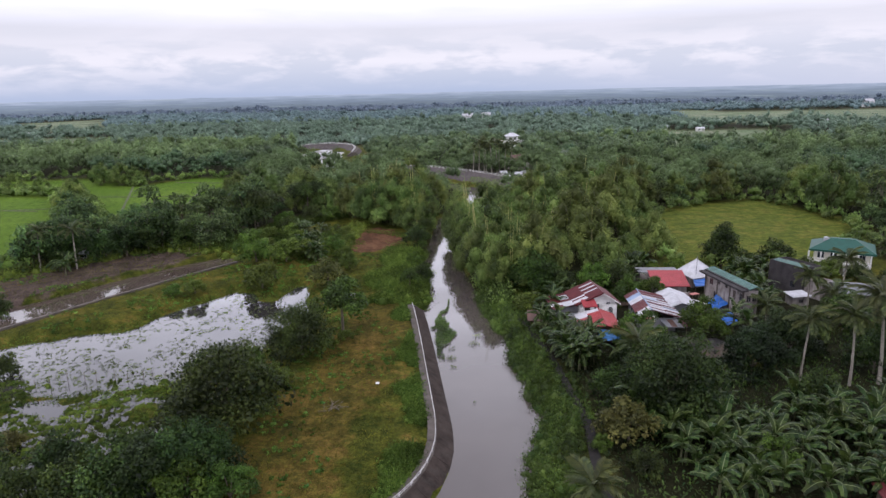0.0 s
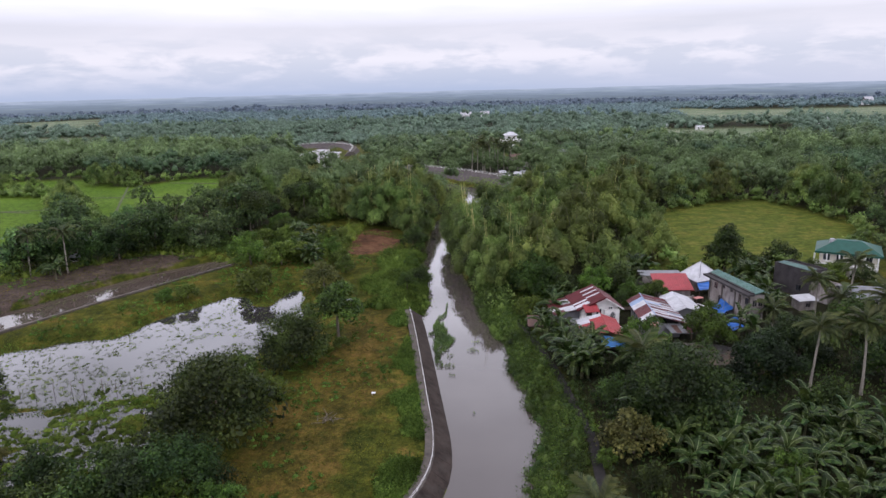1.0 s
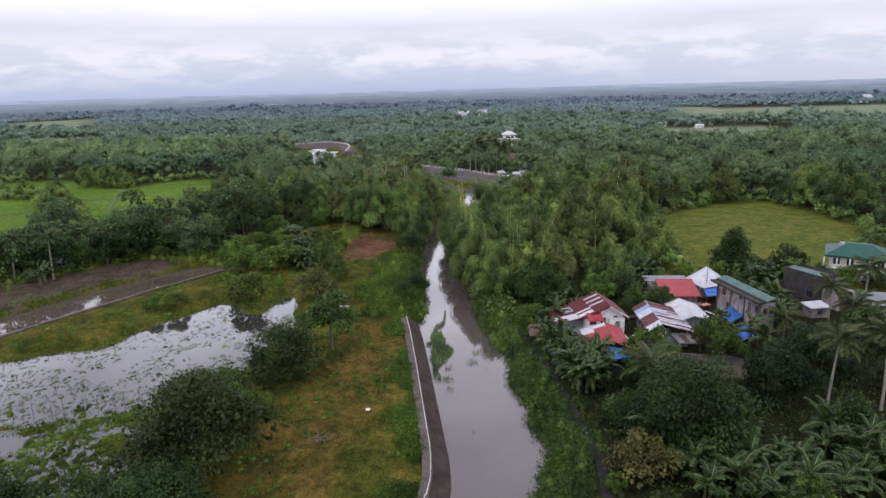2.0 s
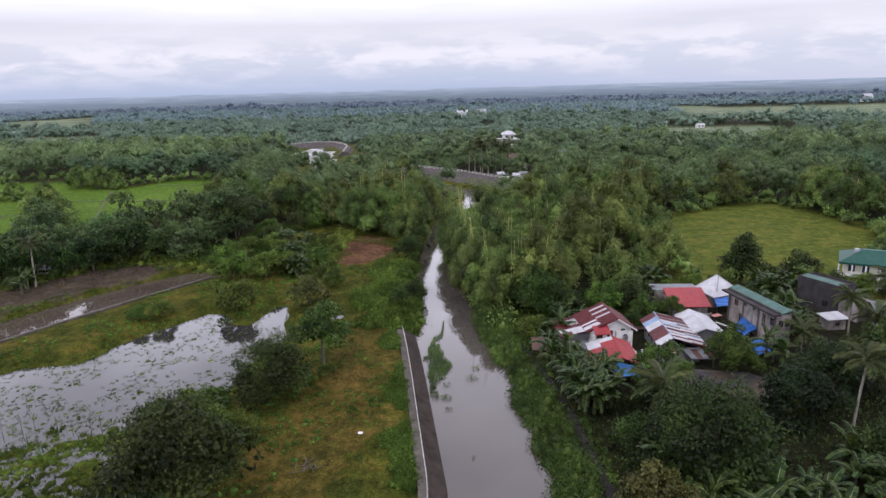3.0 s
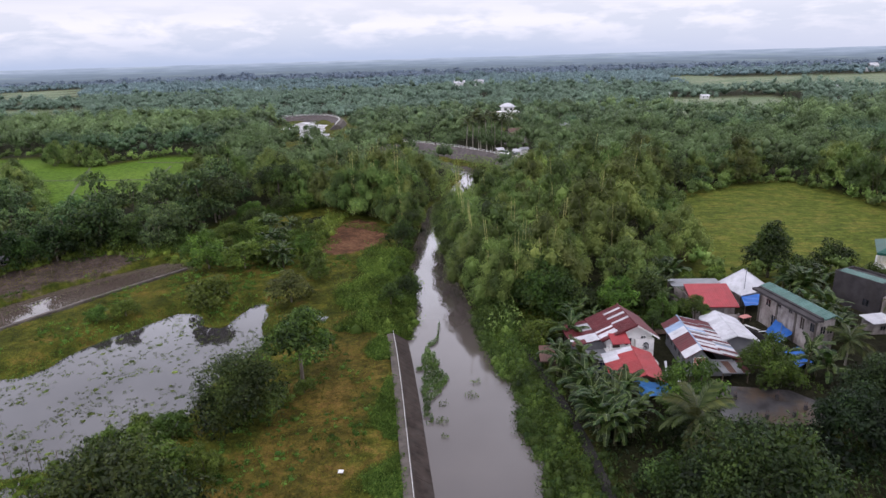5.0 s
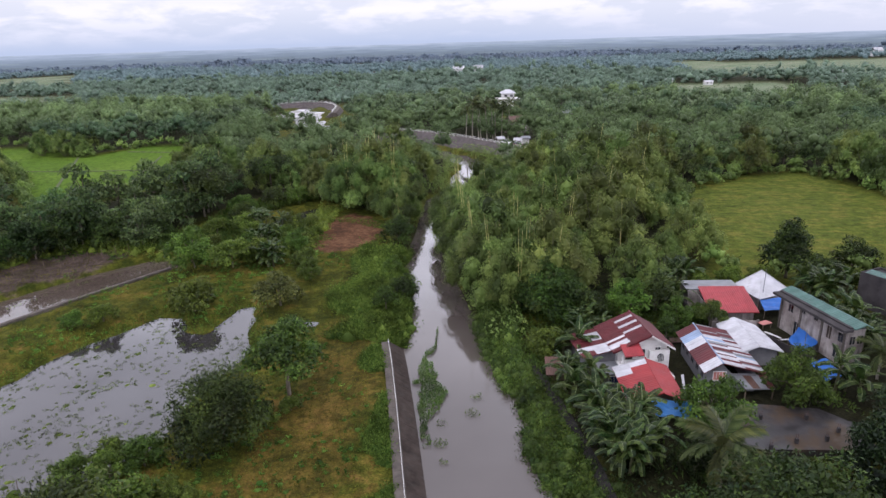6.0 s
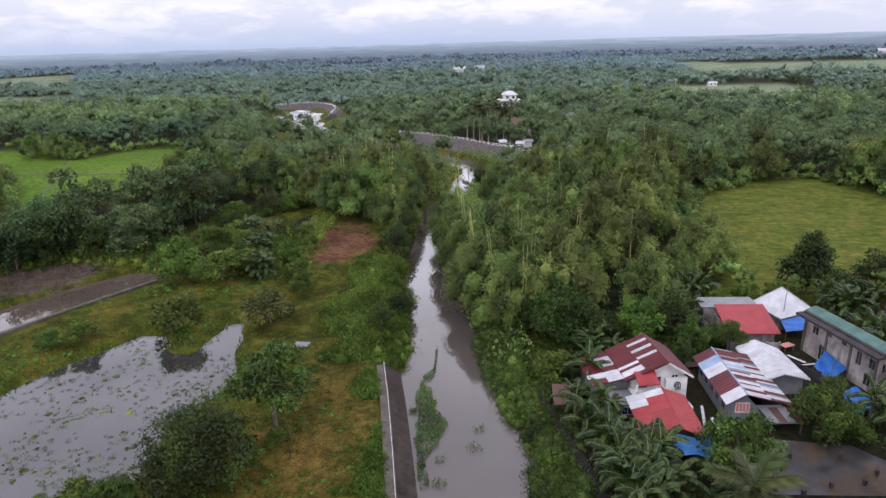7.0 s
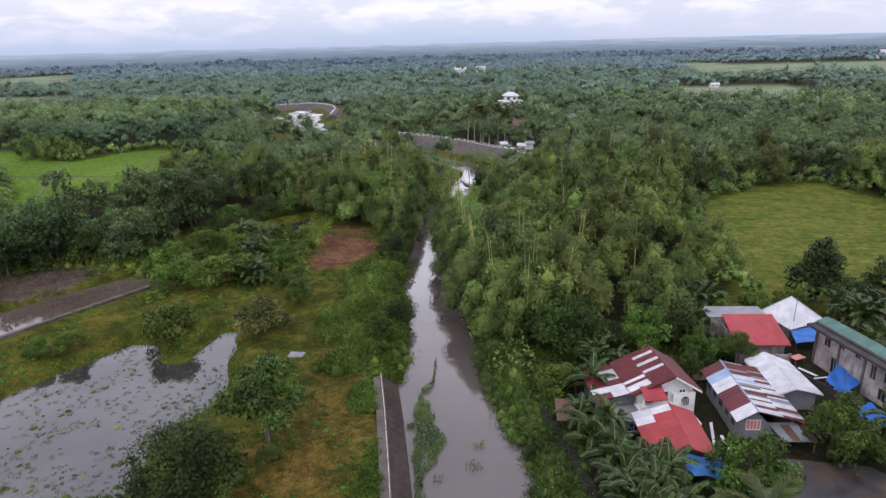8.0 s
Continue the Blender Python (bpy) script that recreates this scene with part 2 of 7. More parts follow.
def ragged(name):
    return m.ramp(m.math("ADD", m.attr(name), m.math("MULTIPLY", m.math("SUBTRACT", mid, 0.5), 2.0)), (0.42, 0.0), (0.62, 1.0))


c = m.mix(ragged("dry"), grass, dry)
c = m.mix(m.attr("meadow"), c, meadow)
c = m.mix(m.attr("rice"), c, rice)
# far fields, paler and less saturated than the near rice
c = m.mix(m.attr("far_field"), c, m.ramp(big, (0.35, (0.23, 0.32, 0.17)), (0.65, (0.38, 0.42, 0.28))))
c = m.mix(ragged("earth"), c, earth)
c = m.mix(ragged("mud"), c, mud)
c = m.mix(ragged("bank"), c, m.ramp(m.math("ADD", m.math("MULTIPLY", mid, 0.5), m.math("MULTIPLY", fine, 0.5)), (0.38, (0.075, 0.055, 0.048)), (0.62, (0.21, 0.155, 0.130))))
# dark leaf litter in the woods; elsewhere painted shade under weeds and bananas
c = m.mix(m.attr("litter_shade"), c, m.ramp(fine, (0.3, (0.020, 0.024, 0.010)), (0.7, (0.055, 0.055, 0.025))))
c = m.hsv(c, s=1.0, v=m.math("MULTIPLY", m.ramp(m.noise(4.5, 5, 0.7), (0.36, 0.62), (0.64, 1.38)), m.ramp(m.noise(0.7, 4, 0.6), (0.38, 0.32), (0.6, 0.52))))
GROUND = m.surface(c, 0.95, normal=m.bump(m.math("ADD", fine, m.noise(7, 4)), 0.8, 0.12), specular=0.06)

m = Nodes("river_water")
WATER = m.surface(m.ramp(m.noise(0.06, 3), (0.35, (0.056, 0.046, 0.042)), (0.65, (0.070, 0.058, 0.053))), m.ramp(m.noise(0.12, 3), (0.35, 0.01), (0.7, 0.04)), ior=1.58,
                  normal=m.bump(m.math("ADD", m.noise(0.5, 3), m.math("MULTIPLY", m.noise(3.0, 3), 0.25)), 0.05, 0.05))
m = Nodes("canal_water")
CANAL = m.surface(m.ramp(m.noise(0.1, 3), (0.35, (0.056, 0.042, 0.034)), (0.65, (0.074, 0.058, 0.048))), 0.03, ior=1.36, normal=m.bump(m.noise(0.8, 3), 0.05, 0.03))
m = Nodes("pond_water")
POND = m.surface(m.ramp(m.noise(0.1, 3), (0.35, (0.020, 0.018, 0.020)), (0.65, (0.034, 0.031, 0.032))), 0.02, ior=1.64,
                 normal=m.bump(m.noise(0.8, 3), 0.05, 0.03))


# brown-grey water mottled with near-white patches
m = Nodes("pale_water")
PALE_WATER = m.surface(m.mix(m.ramp(m.noise(0.16, 4, 0.6), (0.53, 0.0), (0.61, 1.0)), (0.10, 0.09, 0.085), (0.62, 0.62, 0.66)), 0.35, normal=m.bump(m.noise(0.8, 4), 0.3, 0.2))


def concrete_material(name, dark, light, stain=0.5):
    m = Nodes(name)
    c = m.ramp(m.noise(0.6, 6, 0.65), (0.3, dark), (0.7, light))
    c = m.mix(m.ramp(m.noise(0.9, 5, 0.7, stretch=(1, 1, 0.18)), (0.5, 0.0), (0.75, stain)), c, (0.05, 0.045, 0.04))
    return m.surface(c, 0.9, normal=m.bump(m.noise(12, 5), 0.5, 0.02), specular=0.1)


CONCRETE = concrete_material("concrete", (0.055, 0.047, 0.042), (0.125, 0.109, 0.096))
REVET = concrete_material("revetment_concrete", (0.020, 0.015, 0.013), (0.062, 0.048, 0.041), 0.75)
DIKE_FACE = concrete_material("dike_concrete", (0.058, 0.050, 0.050), (0.115, 0.100, 0.098), 0.5)
OLD_WALL = concrete_material("stained_plaster", (0.13, 0.105, 0.098), (0.400, 0.365, 0.350), 0.9)
DARK_BLOCK = concrete_material("bare_block", (0.026, 0.024, 0.025), (0.064, 0.058, 0.061), 0.5)
m = Nodes("wet_slab")
c = m.ramp(m.noise(0.5, 6, 0.65), (0.3, (0.014, 0.013, 0.014)), (0.7, (0.040, 0.035, 0.036)))
c = m.mix(m.ramp(m.noise(0.28, 5, 0.65), (0.5, 0.0), (0.62, 0.85)), c, (0.050, 0.030, 0.014))
WET_SLAB = m.surface(c, m.ramp(m.noise(0.4, 4), (0.4, 0.28), (0.6, 0.75)), normal=m.bump(m.noise(8, 5), 0.3, 0.015), specular=0.32)


def paint_material(name, color, wear=(0.1, 0.08, 0.06), amount=0.5, rough=0.6, metal=0.0):
    m = Nodes(name)
    c = m.hsv(color, v=m.ramp(m.noise(1.1, 5), (0.3, 0.82), (0.7, 1.12)))
    c = m.mix(m.ramp(m.noise(2.6, 6, 0.7), (0.58, 0.0), (0.75, amount)), c, wear)
    return m.surface(c, rough, metal, normal=m.bump(m.noise(9, 3), 0.2, 0.02), specular=0.22)


def tin_material(name, color, rust=(0.13, 0.05, 0.03), amount=0.4, rough=0.5, metal=0.2):
    """Corrugated sheet, with streaks of rust down the fall."""
    m = Nodes(name)
    c = m.hsv(color, v=m.ramp(m.noise(0.9, 4), (0.3, 0.8), (0.7, 1.12)))
    c = m.mix(m.ramp(m.noise(1.3, 6, 0.7, stretch=(0.6, 1.6, 1)), (0.56, 0.0), (0.78, amount)), c, rust)
    c = m.hsv(c, v=m.math("ADD", m.math("MULTIPLY", m.thing(), 0.25), 0.88))
    return m.surface(c, rough, metal, normal=m.bump(m.noise(5, 3), 0.3, 0.02), specular=0.25)


WHITE_TIN = tin_material("white_tin", (0.43, 0.43, 0.455), rust=(0.12, 0.09, 0.08), amount=0.55)
BLUE_TIN = tin_material("pale_blue_tin", (0.220, 0.294, 0.416), amount=0.15)
MAROON_TIN = tin_material("maroon_tin", (0.084, 0.013, 0.016), rust=(0.05, 0.02, 0.018), amount=0.55, metal=0.0)
RED_TIN = tin_material("red_tin", (0.250, 0.030, 0.032), amount=0.32, rough=0.55, metal=0.0)
PINK_TIN = tin_material("faded_red_tin", (0.265, 0.036, 0.042), amount=0.25, rough=0.6, metal=0.0)
GREEN_TIN = tin_material("green_tin", (0.060, 0.125, 0.108), rust=(0.055, 0.061, 0.055), amount=0.35)
TEAL_TIN = tin_material("teal_roofing", (0.013, 0.066, 0.050), rust=(0.019, 0.043, 0.037), amount=0.3)
GREY_TIN = tin_material("grey_tin", (0.173, 0.180, 0.194), amount=0.3)
RUST_TIN = tin_material("rusty_tin", (0.095, 0.050, 0.038), amount=0.6)
WHITE_PAINT = paint_material("white_paint", (0.612, 0.603, 0.595), amount=0.35)
CREAM_PAINT = paint_material("cream_paint", (0.510, 0.484, 0.399), amount=0.25)
GREY_PAINT = paint_material("grey_paint", (0.165, 0.165, 0.178), amount=0.4)
PINK_PAINT = paint_material("pink_paint", (0.50, 0.20, 0.18), amount=0.3)
WOOD = paint_material("weathered_wood", (0.115, 0.086, 0.065), amount=0.4, rough=0.85)
DARK_WOOD = paint_material("dark_wood", (0.043, 0.032, 0.025), amount=0.3, rough=0.85)
TARP = paint_material("blue_tarpaulin", (0.025, 0.108, 0.360), wear=(0.072, 0.180, 0.396), amount=0.5, rough=0.42)
TARP_LIGHT = paint_material("bright_blue_tarpaulin", (0.050, 0.194, 0.475), wear=(0.144, 0.302, 0.518), amount=0.5, rough=0.42)
ASPHALT = concrete_material("dark_path", (0.014, 0.013, 0.013), (0.034, 0.031, 0.030), 0.3)
m = Nodes("window_glass")
GLASS = m.surface(m.ramp(m.noise(1.5, 2), (0.4, (0.012, 0.014, 0.018)), (0.6, (0.03, 0.034, 0.042))), 0.08)
m = Nodes("blue_glass")
BLUE_GLASS = m.surface(m.ramp(m.noise(1.5, 2), (0.4, (0.012, 0.02, 0.07)), (0.6, (0.03, 0.045, 0.13))), 0.12)

# far backdrop: woods, fields and mist at the edge of sight, painted haze that glows
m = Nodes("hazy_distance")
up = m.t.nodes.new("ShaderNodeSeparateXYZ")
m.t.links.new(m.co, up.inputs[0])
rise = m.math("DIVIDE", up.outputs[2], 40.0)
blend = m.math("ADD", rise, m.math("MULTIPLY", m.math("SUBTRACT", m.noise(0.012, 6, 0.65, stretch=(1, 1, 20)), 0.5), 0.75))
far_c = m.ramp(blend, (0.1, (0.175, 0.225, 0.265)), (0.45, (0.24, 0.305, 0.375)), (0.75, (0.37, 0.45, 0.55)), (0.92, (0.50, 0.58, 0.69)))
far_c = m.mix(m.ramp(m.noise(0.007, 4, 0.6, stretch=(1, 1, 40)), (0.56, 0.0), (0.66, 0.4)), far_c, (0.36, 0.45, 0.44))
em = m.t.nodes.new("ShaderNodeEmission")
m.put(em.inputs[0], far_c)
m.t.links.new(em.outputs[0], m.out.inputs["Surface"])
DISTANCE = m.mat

# ---------------------------------------------------------------- helpers for meshes


def mesh_of(name, verts, faces, material, smooth=False):
    me = bpy.data.meshes.new(name)
    if isinstance(verts, np.ndarray) and isinstance(faces, np.ndarray):
        n, k = faces.shape
        me.vertices.add(len(verts))
        me.vertices.foreach_set("co", verts.astype(np.float32).ravel())
        me.loops.add(n * k)
        me.loops.foreach_set("vertex_index", faces.astype(np.int32).ravel())
        me.polygons.add(n)
        me.polygons.foreach_set("loop_start", np.arange(0, n * k, k, dtype=np.int32))
        me.update(calc_edges=True)
    else:
        me.from_pydata([tuple(v) for v in verts], [], [tuple(f) for f in faces])
    me.materials.append(material)
    if smooth:
        me.shade_smooth()
    return me


def part_mesh(name, me, parent, label=""):
    ob = new(name, me)
    ob.parent = parent
    if label:
        ob["label"] = label
    return ob


def part(name, bm, material, parent, label=""):
    """Links a bmesh as one mesh object under a thing or part."""
    me = bpy.data.meshes.new(name)
    bm.to_mesh(me)
    bm.free()
    me.materials.append(material)
    return part_mesh(name, me, parent, label)


def thing(name, label, category, at=(0, 0, 0), turn=0.0, group="", kind=""):
    ob = new(name)
    ob.empty_display_size = 0.3
    ob.matrix_basis = pose(*at, 0, 0, turn)
    return tagged(ob, label, category, group, kind)


def box(bm, x0, x1, y0, y1, z0, z1, bevel=0.0):
    r = bmesh.ops.create_cube(bm, size=1, matrix=Matrix.Translation(((x0 + x1) / 2, (y0 + y1) / 2, (z0 + z1) / 2)) @ Matrix.Diagonal((x1 - x0, y1 - y0, z1 - z0, 1)))
    if bevel:
        es = list({e for v in r["verts"] for e in v.link_edges})
        bmesh.ops.bevel(bm, geom=es, offset=bevel, segments=1, affect="EDGES")
    return bm


def boxed(*spec, bevel=0.0):
    return box(bmesh.new(), *spec, bevel=bevel)


def prism(bm, ring, z0, z1):
    """A ring of plan points raised from z0 to z1 (each a number, or one a point)."""
    n = len(ring)
    a = z0 if isinstance(z0, (list, tuple)) else [z0] * n
    b = z1 if isinstance(z1, (list, tuple)) else [z1] * n
    lo = [bm.verts.new((p[0], p[1], z)) for p, z in zip(ring, a)]
    hi = [bm.verts.new((p[0], p[1], z)) for p, z in zip(ring, b)]
    bm.faces.new(lo[::-1])
    bm.faces.new(hi)
    for i in range(n):
        bm.faces.new((lo[i], lo[(i + 1) % n], hi[(i + 1) % n], hi[i]))
    return bm


def sheet(bm, a, b, c, d, thick=0.05):
    """A slab between four corners in space, thickened downwards."""
    top = [bm.verts.new(p) for p in (a, b, c, d)]
    low = [bm.verts.new((p[0], p[1], p[2] - thick)) for p in (a, b, c, d)]
    bm.faces.new(top)
    bm.faces.new(low[::-1])
    for i in range(4):
        j = (i + 1) % 4
        bm.faces.new((top[j], top[i], low[i], low[j]))
    return bm


def tube(bm, pts, radii, sides=6):
    """A tapered tube through points."""
    rings = []
    for i, p in enumerate(pts):
        d = (Vector(pts[min(i + 1, len(pts) - 1)]) - Vector(pts[max(i - 1, 0)])).normalized()
        u = d.orthogonal().normalized()
        w = d.cross(u)
        rings.append([bm.verts.new(Vector(p) + radii[i] * (math.cos(a) * u + math.sin(a) * w)) for a in (math.tau * k / sides for k in range(sides))])
    for r0, r1 in zip(rings, rings[1:]):
        for k in range(sides):
            bm.faces.new((r0[k], r0[(k + 1) % sides], r1[(k + 1) % sides], r1[k]))
    bm.faces.new(rings[0][::-1])
    bm.faces.new(rings[-1])
    return bm


def inside(X, Y, poly):
    X, Y = np.asarray(X, float), np.asarray(Y, float)
    res = np.zeros(X.shape, bool)
    n = len(poly)
    for i in range(n):
        (x0, y0), (x1, y1) = poly[i], poly[(i + 1) % n]
        if y0 == y1:
            continue
        hit = ((y0 > Y) != (y1 > Y)) & (X < (x1 - x0) * (Y - y0) / (y1 - y0) + x0)
        res ^= hit
    return res


def edge_distance(X, Y, poly):
    """Distance to a ring of points: negative inside."""
    X, Y = np.asarray(X, float), np.asarray(Y, float)
    best = np.full(X.shape, 1e9)
    n = len(poly)
    for i in range(n):
        (x0, y0), (x1, y1) = poly[i], poly[(i + 1) % n]
        dx, dy = x1 - x0, y1 - y0
        s = np.clip(((X - x0) * dx + (Y - y0) * dy) / (dx * dx + dy * dy), 0, 1)
        best = np.minimum(best, np.hypot(X - x0 - s * dx, Y - y0 - s * dy))
    return np.where(inside(X, Y, poly), -best, best)


def waves(X, Y, seed, scale):
    """Smooth random relief, about -1 to 1, from a few crossing waves."""
    r = np.random.RandomState(seed)
    total = np.zeros(np.shape(X))
    for k in range(9):
        a, f, p = r.uniform(0, math.tau), scale * r.uniform(0.5, 2.2), r.uniform(0, math.tau)
        total += np.sin((np.cos(a) * X + np.sin(a) * Y) * f + p + 1.3 * np.sin((np.sin(a) * X - np.cos(a) * Y) * f * 0.6 + 2 * p)) / (0.6 + f / scale)
    return total / 3.2


# ---------------------------------------------------------------- plan of the land
RIVER_Y = [-80, 0, 30, 44, 53.8, 58, 63, 69, 78, 90, 102, 109, 113, 121, 130, 141, 160, 177, 192, 199, 221, 236, 255, 270, 289, 330, 420]
RIVER_L = [-120, -60, -22, -9, -2.6, -1.7, -1.4, -2.6, -4.3, -6.4, -8.8, -10.4, -9.8, -11.0, -11.6, -13.4, -12.8, -13, -12.4, -8, -7, -3.5, -13, -26, -44, -80, -122]
RIVER_R = [-30, -5, 4, 5.5, 6.1, 6.2, 8.8, 9.0, 7.6, 5.8, 3.4, 1.8, 1.3, -1.2, -3.0, -4.9, -6.8, -8.8, -7.2, -2.6, -0.8, 3.5, -3.5, -16.5, -33, -68, -100]
POND_RING = [(-80, 86), (-66.9, 95), (-59.2, 96.6), (-56.5, 105), (-53, 111), (-48.2, 118.6), (-44.5, 117.6), (-42, 113), (-39, 112.5), (-37, 121.4), (-34.5, 122.3), (-33, 116.3), (-30.6, 107),
             (-31.5, 101), (-33, 95), (-32.5, 87), (-36, 81), (-42, 77), (-50, 74.5), (-60, 72.5), (-80, 71)]
CANAL_RING = [(-86, 83), (-79.5, 95.2), (-73, 108), (-64.4, 123.6), (-54.4, 139.6), (-57, 145.5), (-62, 146), (-71, 137), (-80, 123), (-86, 112), (-95, 100), (-104, 86)]
MARSH_RING = [(-90, 40), (-90, 76), (-60, 76), (-45, 80), (-36, 78), (-31, 66), (-33, 40)]
RICE_RINGS = [[(-235, 240), (-166.5, 238), (-120, 170), (-106, 134), (-150, 118), (-240, 170)],
              [(-240, 280), (-192, 294), (-148, 262), (-136, 285), (-112, 287), (-88, 214), (-98, 196), (-112, 180), (-160, 240), (-240, 246)],
              [(-760, 985), (-690, 1130), (-430, 700), (-520, 715)], [(-520, 560), (-480, 612), (-343, 578), (-305, 499), (-408, 500)],
              [(270, 1000), (445, 920), (570, 945), (680, 840), (470, 560), (330, 590), (215, 660)], [(120, 410), (215, 395), (240, 560), (150, 565)]]
MEADOW_RING = [(40, 128), (46, 170), (51.5, 191), (70, 206), (91, 214), (97, 190), (99, 172), (90, 152), (78, 138), (60, 128)]
CREEK_RING = [(-48, 168), (-40, 170), (-36, 180), (-40, 184), (-46, 176)]
LOOP_RING = [(-124, 424), (-116, 434), (-108, 438), (-100, 432), (-93, 416), (-88, 388), (-106, 384)]
EARTH_RINGS = [[(-32, 147), (-33, 163), (-30, 176), (-23, 170), (-19.5, 160), (-21, 150), (-27, 146)], [(-100, 112), (-92, 120), (-72, 146), (-78, 153), (-92, 137), (-108, 118)],
               [(-108, 100), (-100, 118), (-73, 148), (-65, 146), (-79, 125), (-88, 108)]]


OPEN_LEFT = [(-130, 30), (-112, 113), (-80, 149), (-66, 147), (-50, 143), (-38, 141), (-33.5, 150), (-34, 178), (-24, 177), (-17, 170), (-15, 150), (-14, 110), (-5, 30)]
OPEN_RIGHT = [(0, 30), (3, 112), (10, 119), (24, 116), (31, 124), (40, 130), (60, 127), (78, 137), (95, 120), (110, 30)]
DIKE = [(-44, 303), (-29, 293), (-18.6, 285.5), (-5.2, 272), (6.6, 256), (14.3, 244), (20, 236)]
CLEARINGS = RICE_RINGS + [MEADOW_RING, OPEN_LEFT, OPEN_RIGHT, [(x - 4, y - 4) for x, y in DIKE] + [(x + 3, y + 3) for x, y in DIKE[::-1]], [(5, 258), (20, 258), (20, 270), (5, 270)], [(-124, 452), (-76, 452), (-68, 360), (-60, 300), (-80, 300), (-112, 350)], [(-8.5, 178), (0, 178), (5, 232), (-3, 238)],
                          [(9, 352), (23, 352), (27, 404), (9, 404)], [(60, 118), (84, 118), (84, 142), (60, 142)], [(-49, 163), (-36, 163), (-34, 184), (-46, 182)], [(-61, 150), (-62, 170), (-57, 186), (-45, 194), (-37, 182), (-34, 163), (-36, 150)]]


def river_distance(X, Y):
    """Metres outside the river's edge; negative in the water. Second: on which bank (-1 left, 1 right)."""
    l, r = np.interp(Y, RIVER_Y, RIVER_L), np.interp(Y, RIVER_Y, RIVER_R)
    dl, dr = l - X, X - r
    lean = np.where(np.asarray(Y) > 232, 0.7, 1.0)
    beyond = np.clip((np.asarray(Y, float) - 424) / 4, 0, 1) * 60
    return np.maximum(dl, dr) * lean + beyond, np.where(dl > dr, -1, 1)


def land(X, Y):
    """Height of the ground over the water."""
    X, Y = np.asarray(X, float), np.asarray(Y, float)
    d, bank = river_distance(X, Y)
    base = np.where(bank < 0, 1.05, 1.15) + 0.22 * waves(X, Y, 3, 0.09) + 0.06 * waves(X, Y, 5, 0.6)
    far = np.clip((np.hypot(X, Y) - 300) / 500, 0, 1)
    base = base * (1 - far) + 1.2 * far
    marsh = np.clip(-edge_distance(X, Y, MARSH_RING) / 5, 0, 1)
    base = base * (1 - marsh) + marsh * (-0.05 + 0.16 * waves(X, Y, 11, 1.0))
    pond = edge_distance(X, Y, POND_RING) + 0.8 * waves(X, Y, 17, 0.5)
    canal = edge_distance(X, Y, CANAL_RING)
    canal = np.where(canal < 0, canal, canal * 2.5)
    steep = np.where((bank < 0) & (Y > 44) & (Y < 108.5), 0.42, 0.8)
    h = np.minimum(base, np.where(d > 0, d * steep - 0.25, np.maximum(d * 0.5 - 0.25, -1.2)))
    h = np.minimum(h, np.where(pond > 0, 0.02 + pond * 0.28, np.maximum(pond * 0.14, -0.4)))
    h = np.minimum(h, np.where(canal > 0, canal * 0.8 - 0.1, np.maximum(canal * 0.3 - 0.1, -0.5)))
    loop = edge_distance(X, Y, LOOP_RING)
    h = np.minimum(h, np.where(loop > 0, loop * 0.6 - 0.2, -0.6))
    creek = edge_distance(X, Y, CREEK_RING)
    h = np.minimum(h, np.where(creek > 0, creek * 0.5, -0.3))
    return h


def ground_z(x, y):
    return float(land(np.array([x]), np.array([y]))[0])


def graded(dense0, dense1, step, end0, end1):
    mid_ = list(np.arange(dense0, dense1 + step, step))
    up_, s = [], step
    p = mid_[-1]
    while p < end1:
        s = min(s * 1.12, 220)
        p += s
        up_.append(p)
    down_, s = [], step
    p = mid_[0]
    while p > end0:
        s = min(s * 1.12, 220)
        p -= s
        down_.append(p)
    return np.array(down_[::-1] + mid_ + up_)


